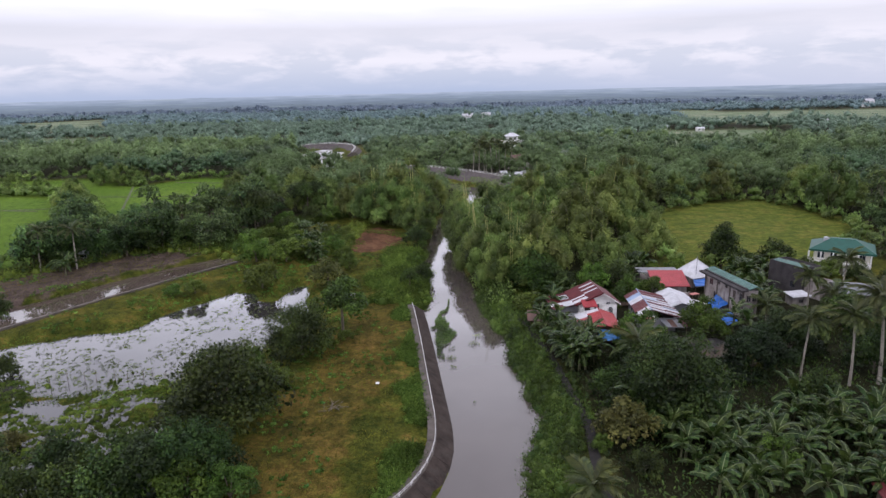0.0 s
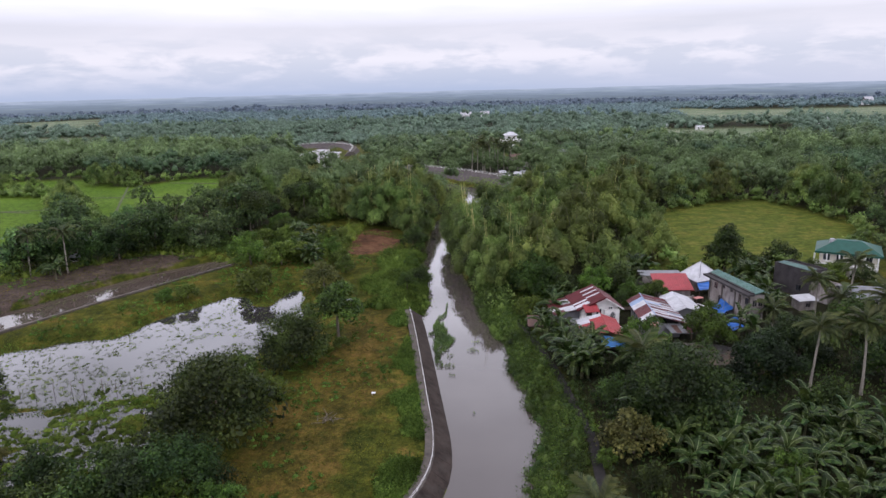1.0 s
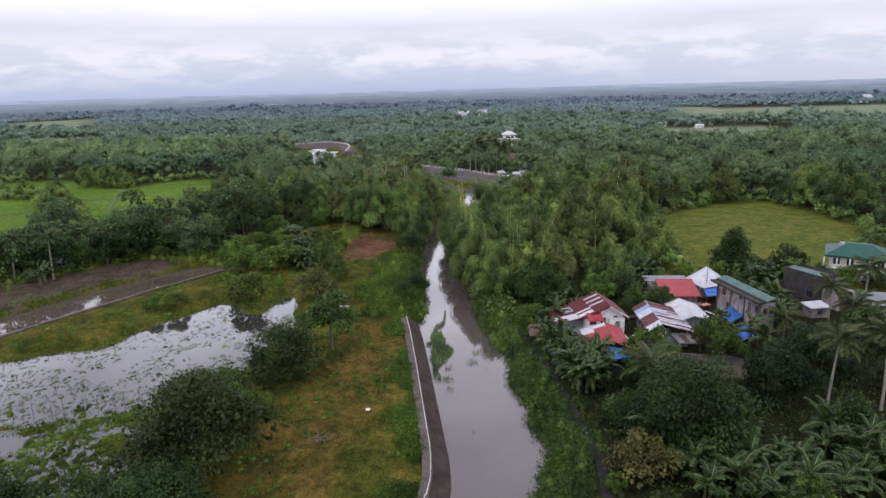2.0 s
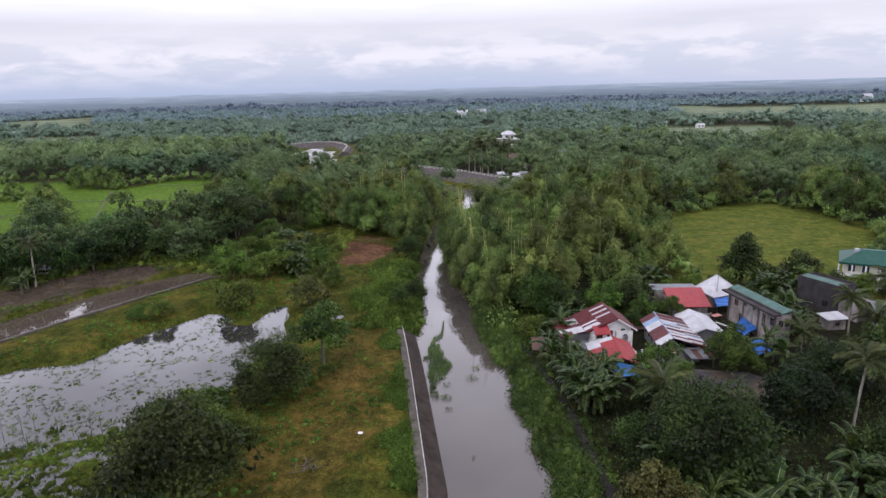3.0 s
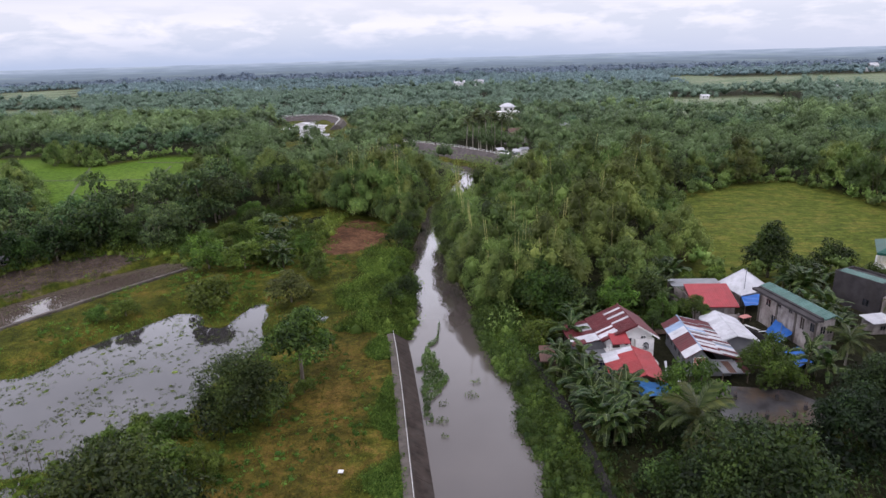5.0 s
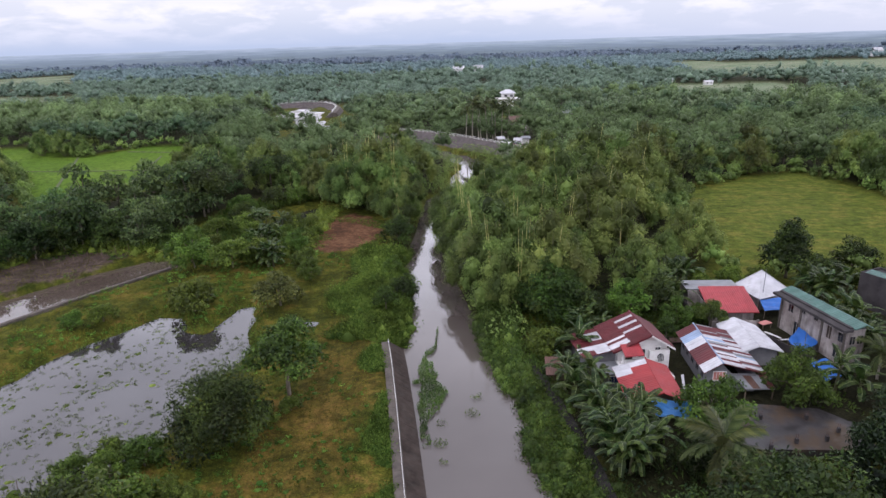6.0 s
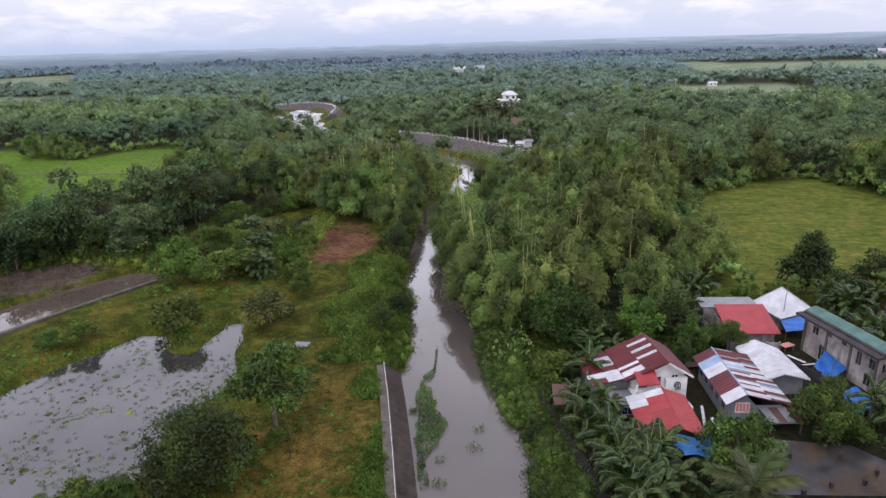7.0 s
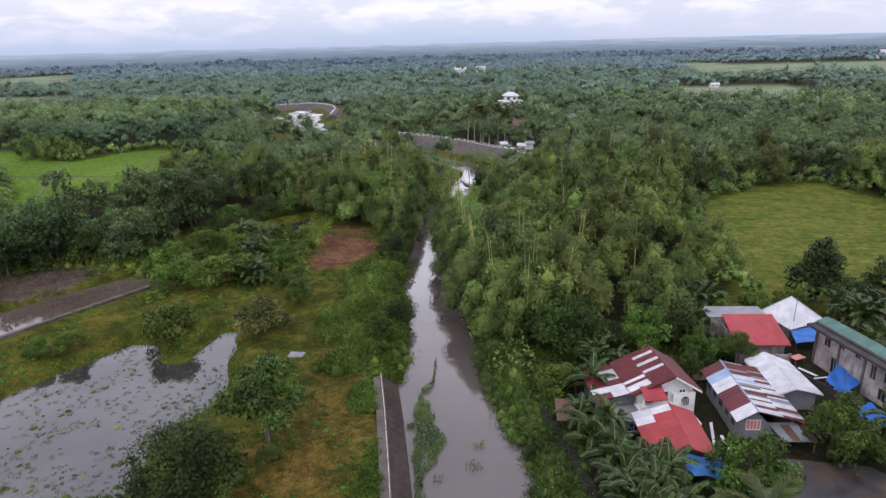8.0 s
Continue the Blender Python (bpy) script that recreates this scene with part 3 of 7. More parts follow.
def build_ground():
    gx, gy = graded(-108, 72, 1.15, -4700, 4700), graded(44, 190, 1.15, -3000, 4700)
    X, Y = np.meshgrid(gx, gy)
    Z = land(X, Y)
    nx, ny = len(gx), len(gy)
    idx = np.arange(nx * ny).reshape(ny, nx)
    faces = np.stack([idx[:-1, :-1], idx[:-1, 1:], idx[1:, 1:], idx[1:, :-1]], -1).reshape(-1, 4)
    me = mesh_of("ground", np.stack([X, Y, Z], -1).reshape(-1, 3), faces, GROUND, smooth=True)
    d, bank = river_distance(X, Y)

    def soft(ring, width):
        return np.clip(0.5 - edge_distance(X, Y, ring) / width, 0, 1)

    masks = {"rice": np.max([soft(r, 3) for r in RICE_RINGS[:2]], 0), "far_field": np.max([soft(r, 6) for r in RICE_RINGS[2:]], 0), "meadow": soft(MEADOW_RING, 6), "earth": soft(EARTH_RINGS[0], 5)}
    track = np.exp(-((X + 17 - 0.07 * (Y - 90)) / 4.5) ** 2) * np.clip((132 - Y) / 20, 0, 1)
    masks["dry"] = 0.95 * track + 0.30 * ((X < 0) & (Y < 150))
    yard = soft([(8, 84), (10, 108), (24, 110), (30, 122), (48, 118), (64, 114), (62, 98), (44, 92), (36, 82), (24, 82)], 6)
    masks["mud"] = np.maximum(np.clip(1 - np.abs(Z) / 0.25, 0, 1) * 0.25, yard * 0.75)
    masks["mud"] *= 1 - soft(MARSH_RING, 4)
    masks["bank"] = 0.85 * np.max([soft(r, 5) for r in EARTH_RINGS[1:]], 0)
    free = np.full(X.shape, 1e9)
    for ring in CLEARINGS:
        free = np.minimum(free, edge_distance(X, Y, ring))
    masks["litter_shade"] = np.clip((free - 1) / 4, 0, 1) * np.clip((Y - 100) / 10, 0, 1) * np.clip((d - 1.0) / 2, 0, 1)
    # bank weeds and groves: shade between the plants painted onto the ground
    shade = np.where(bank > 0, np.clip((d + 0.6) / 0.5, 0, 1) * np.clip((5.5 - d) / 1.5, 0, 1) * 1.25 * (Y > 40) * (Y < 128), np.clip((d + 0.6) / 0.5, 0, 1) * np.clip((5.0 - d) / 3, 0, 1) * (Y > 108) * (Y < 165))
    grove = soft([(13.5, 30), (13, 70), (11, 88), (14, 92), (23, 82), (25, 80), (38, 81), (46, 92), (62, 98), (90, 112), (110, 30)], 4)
    masks["litter_shade"] = np.max([masks["litter_shade"], shade * 0.8, grove, yard * 0.75], 0)
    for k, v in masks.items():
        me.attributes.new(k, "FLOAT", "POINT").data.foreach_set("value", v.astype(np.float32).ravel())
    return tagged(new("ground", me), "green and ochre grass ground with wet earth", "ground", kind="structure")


build_ground()


def water_sheet(name, label, ring, material):
    bm = bmesh.new()
    bm.faces.new([bm.verts.new((x, y, 0.0)) for x, y in ring])
    bmesh.ops.triangulate(bm, faces=bm.faces[:])
    me = bpy.data.meshes.new(name)
    bm.to_mesh(me)
    bm.free()
    me.materials.append(material)
    return tagged(new(name, me), label, "water", kind="structure")


left_edge = [(x - 3.0, y) for x, y in zip(RIVER_L, RIVER_Y)]
right_edge = [(x + 3.0, y) for x, y in zip(RIVER_R, RIVER_Y)]
water_sheet("water_river", "turbid grey-brown river reflecting cloud", left_edge + right_edge[::-1], WATER)
water_sheet("water_pond", "flooded field with still grey water", [(-92, 38), (-92, 90), (-66.9, 98), (-60, 100), (-57, 108), (-53, 114), (-48, 121.5), (-36, 125.5), (-29, 122), (-26, 106), (-28, 80), (-26, 38)], POND)
water_sheet("water_canal", "shallow brown canal beside a low wall", [(-86, 80), (-79, 94), (-72.5, 108), (-64, 123), (-53.4, 139), (-55, 149), (-64, 149), (-74, 139), (-84, 125), (-90, 114), (-110, 90)], CANAL)
water_sheet("water_creek", "small bright pool between bushes", [(-50, 166), (-39, 168), (-34, 181), (-40, 186), (-48, 178)], POND)


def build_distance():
    """A ring of hazy woods 1700 m off, self-lit, its haze painted on."""
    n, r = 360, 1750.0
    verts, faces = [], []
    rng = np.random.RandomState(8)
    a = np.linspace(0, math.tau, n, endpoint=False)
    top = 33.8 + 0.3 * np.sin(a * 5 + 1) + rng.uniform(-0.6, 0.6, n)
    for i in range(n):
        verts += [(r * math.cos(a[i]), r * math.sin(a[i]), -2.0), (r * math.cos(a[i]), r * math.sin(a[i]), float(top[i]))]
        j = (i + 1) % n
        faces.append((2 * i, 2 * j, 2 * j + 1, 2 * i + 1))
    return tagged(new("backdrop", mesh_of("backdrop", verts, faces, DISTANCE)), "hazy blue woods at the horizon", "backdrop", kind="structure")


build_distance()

# ---------------------------------------------------------------- river walls and dikes


def resample(line, step):
    pts = [Vector((*p, 0)) if len(p) == 2 else Vector(p) for p in line]
    out, carry = [pts[0].copy()], 0.0
    for a, b in zip(pts, pts[1:]):
        length = (b - a).length
        s = step - carry
        while s <= length:
            out.append(a.lerp(b, s / length))
            s += step
        carry = length - (s - step)
    return out


def side_of(line, i):
    d = (line[min(i + 1, len(line) - 1)] - line[max(i - 1, 0)]).normalized()
    return Vector((d.y, -d.x, 0))


def based(root, x, y, z):
    """Puts a thing's origin at its base; its parts were made in world places."""
    done = set()
    root.matrix_basis = Matrix.Translation((x, y, z))
    for o in root.children_recursive:
        if o.type == "MESH" and o.data.name not in done:
            done.add(o.data.name)
            o.data.transform(Matrix.Translation((-x, -y, -z)))
    return root


def block(parent, name, eight, material, label=""):
    """A block from four lower and four upper corners."""
    bm = bmesh.new()
    v = [bm.verts.new(p) for p in eight]
    for f in ((3, 2, 1, 0), (4, 5, 6, 7), (0, 1, 5, 4), (1, 2, 6, 5), (2, 3, 7, 6), (3, 0, 4, 7)):
        bm.faces.new([v[i] for i in f])
    bmesh.ops.recalc_face_normals(bm, faces=bm.faces[:])
    return part(name, bm, material, parent, label)


WALL_LINE = resample([(-16, 41.5), (-11, 46.3), (-7.3, 51.3), (-5.6, 54.6), (-4.6, 58), (-4.3, 61.5), (-4.6, 66), (-6.4, 76.5), (-8.7, 90), (-10.6, 100.5), (-12.2, 108.3)], 2.7)


def build_revetment():
    root = tagged(thing("river_wall", "grey-brown sloping concrete river wall with pale cap", "river wall"), kind="structure")
    n = len(WALL_LINE)
    for i in range(n - 1):
        a, b = WALL_LINE[i], WALL_LINE[i + 1]
        sa, sb = side_of(WALL_LINE, i), side_of(WALL_LINE, i + 1)
        a2, b2 = a.lerp(b, 0.006), a.lerp(b, 0.994)
        up_ = Vector((0, 0, 1))
        block(root, "cap_slab", [a2 - sa * 0.55 + up_ * 0.6, b2 - sb * 0.55 + up_ * 0.6, b2 + sb * 0.5 + up_ * 0.6, a2 + sa * 0.5 + up_ * 0.6,
                                 a2 - sa * 0.55 + up_ * 1.32, b2 - sb * 0.55 + up_ * 1.32, b2 + sb * 0.5 + up_ * 1.36, a2 + sa * 0.5 + up_ * 1.36], CONCRETE)
        block(root, "slope_panel", [a2 + sa * 0.52 + up_ * 0.9, b2 + sb * 0.52 + up_ * 0.9, b2 + sb * 2.5 - up_ * 1.0, a2 + sa * 2.5 - up_ * 1.0,
                                    a2 + sa * 0.52 + up_ * 1.3, b2 + sb * 0.52 + up_ * 1.3, b2 + sb * 3.0 - up_ * 0.45, a2 + sa * 3.0 - up_ * 0.45], REVET)
    return root


build_revetment()


def build_rail(name, label, line, z, step, height, offset, material, rod=0.032):
    root = thing(name, label, "railing")
    line = resample(line, step)
    top = [p + side_of(line, i) * offset + Vector((0, 0, z + height)) for i, p in enumerate(line)]
    for k, h in enumerate((0.0, -height * 0.5)):
        part("rail", tube(bmesh.new(), [p + Vector((0, 0, h)) for p in top], [rod] * len(top), 5), material, root)
    for p in top:
        part("post", tube(bmesh.new(), [p - Vector((0, 0, height)), p + Vector((0, 0, 0.06))], [rod * 1.4] * 2, 5), material, root)
    return based(root, top[0].x, top[0].y, z)


build_rail("railing", "thin white pipe railing along the river wall", WALL_LINE, 1.34, 2.0, 0.42, 0.36, WHITE_PAINT, 0.022)


def build_coping(name, label, line, half, z0, z1, material, step=3.0):
    root = tagged(thing(name, label, "wall"), kind="structure")
    line = resample(line, step)
    for i in range(len(line) - 1):
        a, b = line[i], line[i + 1]
        sa, sb = side_of(line, i) * half, side_of(line, i + 1) * half
        lo, hi = Vector((0, 0, z0)), Vector((0, 0, z1))
        block(root, "coping_block", [a - sa + lo, b - sb + lo, b + sb + lo, a + sa + lo, a - sa + hi, b - sb + hi, b + sb + hi, a + sa + hi], material)
    return root


build_coping("canal_wall", "low pale concrete wall beside the canal", [(-92, 72), (-79.8, 95), (-73.2, 107.8), (-64.6, 123.4), (-54.4, 139.8)], 0.36, -0.4, 1.22, CONCRETE)


def build_dike(name, label, line, z, foot, flip):
    """A bank with a walk on top and a concrete face of panels down to the water."""
    root = tagged(thing(name, label, "dike"), kind="structure")
    line = resample(line, 5.0)
    for i in range(len(line) - 1):
        a, b = line[i], line[i + 1]
        sa, sb = side_of(line, i) * flip, side_of(line, i + 1) * flip
        a, b = a.lerp(b, 0.004), a.lerp(b, 0.996)
        up_ = Vector((0, 0, 1))
        block(root, "crest", [a - sa * 6 - up_, b - sb * 6 - up_, b + sb * 0.2 - up_, a + sa * 0.2 - up_, a - sa * 2.2 + up_ * z, b - sb * 2.2 + up_ * z, b + sb * 0.2 + up_ * z, a + sa * 0.2 + up_ * z], CONCRETE)
        block(root, "slope_panel", [a + sa * 0.22 - up_, b + sb * 0.22 - up_, b + sb * (foot - 0.5) - up_, a + sa * (foot - 0.5) - up_,
                                    a + sa * 0.22 + up_ * (z - 0.05), b + sb * 0.22 + up_ * (z - 0.05), b + sb * foot - up_ * 0.6, a + sa * foot - up_ * 0.6], DIKE_FACE)
    return root


DIKE_LINE = [(-44, 303), (-29, 293), (-18.6, 285.5), (-5.2, 272), (6.6, 256), (14.3, 244), (19, 236)]
build_dike("dike", "grey concrete-faced river dike with a walkway", DIKE_LINE, 4.4, 6.5, 1.0)
build_rail("railing", "pale post railing along the top of a dike", DIKE_LINE, 4.4, 2.5, 0.9, 0.1, WHITE_PAINT, 0.055)
LOOP_LINE = [(-126, 436), (-117, 445), (-107, 448), (-97, 442), (-89, 430), (-83, 412), (-79, 380)]
build_dike("dike", "grey concrete-faced dike in a bend of the river", LOOP_LINE, 3.4, 6.0, 1.0)
build_rail("railing", "pale post railing along the top of a dike", LOOP_LINE, 3.4, 3.5, 1.0, 0.1, WHITE_PAINT, 0.09)
water_sheet("water_bend", "patchy pale water in the bend of the river", [(-128, 425), (-117, 438), (-107, 441), (-99, 434), (-92, 420), (-84, 378), (-108, 380)], PALE_WATER).location.z = 0.06


def build_path():
    """A narrow dark lane along the right bank."""
    line = resample([(13.2, 44), (12.8, 59), (13.2, 66), (12.2, 73), (11.2, 82), (9.4, 91), (8.0, 97), (6.2, 103)], 1.5)
    bm = bmesh.new()
    rows = []
    for i, p in enumerate(line):
        s = side_of(line, i) * 0.55
        z = max(ground_z(p.x, p.y), ground_z(p.x + s.x, p.y + s.y), ground_z(p.x - s.x, p.y - s.y)) + 0.06
        rows.append([bm.verts.new((q.x, q.y, h)) for q, h in ((p - s, z - 0.4), (p - s, z), (p + s, z), (p + s, z - 0.4))])
    for r0, r1 in zip(rows, rows[1:]):
        for k in range(3):
            bm.faces.new((r0[k], r0[k + 1], r1[k + 1], r1[k]))
    bmesh.ops.recalc_face_normals(bm, faces=bm.faces[:])
    me = bpy.data.meshes.new("pavement")
    bm.to_mesh(me)
    bm.free()
    me.materials.append(ASPHALT)
    return tagged(new("pavement", me), "dark narrow lane along the river bank", "pavement", kind="structure")


build_path()

# ---------------------------------------------------------------- houses


def tin_cells(parent, ea, eb, ra, rb, cols, rows, choose, lift=0.035):
    """Corrugated sheets on a roof plane between its eave ea-eb and its ridge ra-rb."""
    ea, eb, ra, rb = Vector(ea), Vector(eb), Vector(ra), Vector(rb)
    up_ = (eb - ea).cross(ra - ea).normalized()
    if up_.z < 0:
        up_ = -up_
    for i in range(cols):
        for j in range(rows):
            u0, u1 = i / cols, (i + 1) / cols + (0.012 if i < cols - 1 else 0)
            v0, v1 = j / rows - (0.015 if j else 0), (j + 1) / rows
            V, F = [], []
            ribs = 8
            for k in range(ribs + 1):
                u = u0 + (u1 - u0) * k / ribs
                h = up_ * (lift + (0.035 if k % 2 else 0.0) + 0.012 * ((i + j) % 2))
                lo, hi = ea.lerp(eb, u), ra.lerp(rb, u)
                V += [lo.lerp(hi, v0) + h, lo.lerp(hi, v1) + h]
                if k:
                    F.append((2 * k - 2, 2 * k, 2 * k + 1, 2 * k - 1))
            part_mesh("roof_sheet", mesh_of("roof_sheet", V, F, choose(i, j)), parent)


def slab4(parent, name, a, b, c, d, material, thick=0.08, label=""):
    return part(name, sheet(bmesh.new(), a, b, c, d, thick), material, parent, label)


def walls4(parent, x0, x1, y0, y1, z0, z1, material, t=0.15, label=""):
    for s in ((x0, x1, y0, y0 + t), (x0, x1, y1 - t, y1), (x0, x0 + t, y0 + t, y1 - t), (x1 - t, x1, y0 + t, y1 - t)):
        part("wall", boxed(*s, z0, z1), material, parent, label)


def gable(parent, x0, x1, xr, y, z1, zr, material, t=0.15):
    bm = bmesh.new()
    a = [bm.verts.new(p) for p in ((x0, y, z1), (x1, y, z1), (xr, y, zr))]
    b = [bm.verts.new(p) for p in ((x0, y + t, z1), (x1, y + t, z1), (xr, y + t, zr))]
    bm.faces.new(a)
    bm.faces.new(b[::-1])
    for i in range(3):
        bm.faces.new((a[(i + 1) % 3], a[i], b[i], b[(i + 1) % 3]))
    part("gable", bm, material, parent)


def window(parent, x, y, z, w, h, axis, glass, frame_mat, out=-1, bars=1):
    """A framed window on a wall that faces -y (axis y) or -x / +x (axis x)."""
    d = 0.06 * out
    lo, hi = min(0, d), max(0, d)
    if axis == "y":
        root = part("window", boxed(x - w / 2, x + w / 2, y + lo * 0.3, y + hi * 0.3 + 0.02, z, z + h), glass, parent)
        spec = [(x - w / 2 - 0.06, x - w / 2, z - 0.06, z + h + 0.06), (x + w / 2, x + w / 2 + 0.06, z - 0.06, z + h + 0.06), (x - w / 2, x + w / 2, z - 0.08, z), (x - w / 2, x + w / 2, z + h, z + h + 0.06)]
        spec += [(x - w / 2 + w * (k + 1) / (bars + 1) - 0.02, x - w / 2 + w * (k + 1) / (bars + 1) + 0.02, z, z + h) for k in range(bars)]
        for a, b, c, e in spec:
            part("frame", boxed(a, b, y + lo, y + hi, c, e), frame_mat, root)
    else:
        root = part("window", boxed(x + lo * 0.3, x + hi * 0.3 + 0.02, y - w / 2, y + w / 2, z, z + h), glass, parent)
        spec = [(y - w / 2 - 0.06, y - w / 2, z - 0.06, z + h + 0.06), (y + w / 2, y + w / 2 + 0.06, z - 0.06, z + h + 0.06), (y - w / 2, y + w / 2, z - 0.08, z), (y - w / 2, y + w / 2, z + h, z + h + 0.06)]
        spec += [(y - w / 2 + w * (k + 1) / (bars + 1) - 0.02, y - w / 2 + w * (k + 1) / (bars + 1) + 0.02, z, z + h) for k in range(bars)]
        for a, b, c, e in spec:
            part("frame", boxed(x + lo, x + hi, a, b, c, e), frame_mat, root)
    return root


def tarp(label, corners, sag, folds, material, seed, legs=True):
    """A draped sheet over four corners."""
    root = thing("tarpaulin", label, "tarpaulin")
    a, b, c, d = [Vector(p) for p in corners]
    n = 14
    r = np.random.RandomState(seed)
    ph = r.uniform(0, 6, 4)
    bm = bmesh.new()
    rows = []
    for i in range(n + 1):
        row = []
        for j in range(n + 1):
            u, v = i / n, j / n
            p = a.lerp(b, u).lerp(d.lerp(c, u), v)
            p.z += -sag * math.sin(math.pi * u) * math.sin(math.pi * v) + folds * (math.sin(9 * u + 4 * v + ph[0]) + math.sin(13 * v - 5 * u + ph[1])) * 0.5
            row.append(bm.verts.new(p))
        rows.append(row)
    for i in range(n):
        for j in range(n):
            bm.faces.new((rows[i][j], rows[i + 1][j], rows[i + 1][j + 1], rows[i][j + 1]))
    bmesh.ops.recalc_face_normals(bm, faces=bm.faces[:])
    bmesh.ops.solidify(bm, geom=bm.faces[:], thickness=0.015)
    part("cloth", bm, material, root)
    if legs:
        for p in (a, b, c, d):
            part("pole", tube(bmesh.new(), [(p.x, p.y, ground_z(p.x, p.y) - 0.1), (p.x, p.y, p.z - 0.05)], [0.05, 0.05], 5), WOOD, root)
    return based(root, a.x, a.y, ground_z(a.x, a.y))


G = 1.1


def build_white_house():
    """White house with a patched dark red roof, a lean-to and a balcony; made square, then turned."""
    h = thing("house", "white house with patched dark red tin roof and balcony", "house")
    ZR, ZE = 6.1, 4.3
    walls4(h, 15.3, 21.3, 99.2, 105.0, G - 0.3, ZE, WHITE_PAINT)
    gable(h, 15.3, 21.3, 19.0, 99.2, ZE, ZR - 0.15, WHITE_PAINT)
    gable(h, 15.3, 21.3, 19.0, 104.85, ZE, ZR - 0.15, WHITE_PAINT)
    left = slab4(h, "roof", (14.5, 98.6, 4.25), (14.5, 105.6, 4.25), (19.0, 105.6, ZR), (19.0, 98.6, ZR), MAROON_TIN, label="dark red roof slope with white patches")
    tin_cells(left, (14.5, 98.6, 4.25), (14.5, 105.6, 4.25), (19.0, 98.6, ZR), (19.0, 105.6, ZR), 14, 2, lambda i, j: WHITE_TIN if (i, j) in ((5, 1), (8, 1), (11, 1), (1, 0), (2, 0), (4, 0)) else MAROON_TIN)
    right = slab4(h, "roof", (19.0, 98.6, ZR), (19.0, 105.6, ZR), (22.0, 105.6, 4.2), (22.0, 98.6, 4.2), MAROON_TIN, label="plain dark red roof slope")
    tin_cells(right, (22.0, 98.6, 4.2), (22.0, 105.6, 4.2), (19.0, 98.6, ZR), (19.0, 105.6, ZR), 8, 1, lambda i, j: MAROON_TIN)
    part("ridge_cap", tube(bmesh.new(), [(19.0, 98.5, ZR + 0.04), (19.0, 105.7, ZR + 0.04)], [0.11, 0.11], 6), MAROON_TIN, h)
    slab4(h, "barge_board", (22.0, 98.52, 4.18), (19.0, 98.52, ZR + 0.01), (19.0, 98.6, ZR + 0.01), (22.0, 98.6, 4.18), WHITE_PAINT, 0.22, "white barge board")
    slab4(h, "barge_board", (14.5, 98.52, 4.23), (19.0, 98.52, ZR + 0.01), (19.0, 98.6, ZR + 0.01), (14.5, 98.6, 4.23), MAROON_TIN, 0.18)
    # lean-to on the river side
    walls4(h, 11.6, 15.28, 99.8, 105.0, G - 0.3, 3.6, GREY_PAINT)
    lean = slab4(h, "roof", (11.0, 99.2, 3.5), (11.0, 105.4, 3.5), (14.7, 105.4, 4.18), (14.7, 99.2, 4.18), MAROON_TIN, label="low lean-to roof with large white sheets")
    tin_cells(lean, (11.0, 99.2, 3.5), (11.0, 105.4, 3.5), (14.7, 99.2, 4.18), (14.7, 105.4, 4.18), 6, 2, lambda i, j: WHITE_TIN if j == 1 and i in (0, 1, 3, 4) or (i, j) == (1, 0) else MAROON_TIN)
    # balcony and its awning
    aw = slab4(h, "awning", (15.4, 97.2, 4.35), (17.7, 97.2, 4.35), (17.7, 99.0, 5.0), (15.4, 99.0, 5.0), PINK_TIN, label="faded red awning over the balcony")
    tin_cells(aw, (15.4, 97.2, 4.35), (17.7, 97.2, 4.35), (15.4, 99.0, 5.0), (17.7, 99.0, 5.0), 3, 1, lambda i, j: PINK_TIN)
    part("balcony_floor", boxed(15.0, 19.4, 97.3, 99.2, 2.75, 2.92), WHITE_PAINT, h)
    part("handrail", boxed(15.0, 19.4, 97.3, 97.38, 3.62, 3.72), WHITE_PAINT, h)
    for k in range(15):
        x = 15.05 + k * 0.3
        part("baluster", boxed(x, x + 0.08, 97.32, 97.37, 2.92, 3.62), WHITE_PAINT, h)
    for x in (15.2, 17.6, 19.3):
        part("post", boxed(x - 0.07, x + 0.07, 97.32, 97.46, G - 0.2, 4.3 if x < 18 else 3.72), WHITE_PAINT, h)
    part("door", boxed(16.2, 17.1, 99.13, 99.2, 2.92, 4.25), DARK_WOOD, h)
    window(h, 18.2, 99.2, 3.1, 0.8, 1.0, "y", GLASS, WHITE_PAINT)
    part("gable_wall", boxed(19.0, 21.4, 98.7, 99.18, G - 0.3, 4.0), WHITE_PAINT, h)
    # arched window in the white front
    arch = bmesh.new()
    ring = [(19.9, 2.6), (20.7, 2.6), (20.7, 3.2)] + [(20.3 + 0.4 * math.cos(a), 3.2 + 0.4 * math.sin(a)) for a in np.linspace(0.3, math.pi - 0.3, 7)] + [(19.9, 3.2)]
    f = [arch.verts.new((x, 98.64, z)) for x, z in ring]
    g = [arch.verts.new((x, 98.71, z)) for x, z in ring]
    arch.faces.new(f)
    for i in range(len(ring)):
        arch.faces.new((f[(i + 1) % len(f)], f[i], g[i], g[(i + 1) % len(f)]))
    aw_ = part("window", arch, GLASS, h, "arched dark window with grille")
    for k in range(4):
        part("grille_bar", boxed(19.98 + 0.18 * k, 20.02 + 0.18 * k, 98.6, 98.63, 2.6, 3.45), WHITE_PAINT, aw_)
    window(h, 19.9, 98.7, 4.15, 0.6, 0.35, "y", GLASS, WHITE_PAINT)
    # small grey room in front with a blue window
    walls4(h, 12.6, 14.9, 96.4, 98.9, G - 0.3, 2.75, GREY_PAINT)
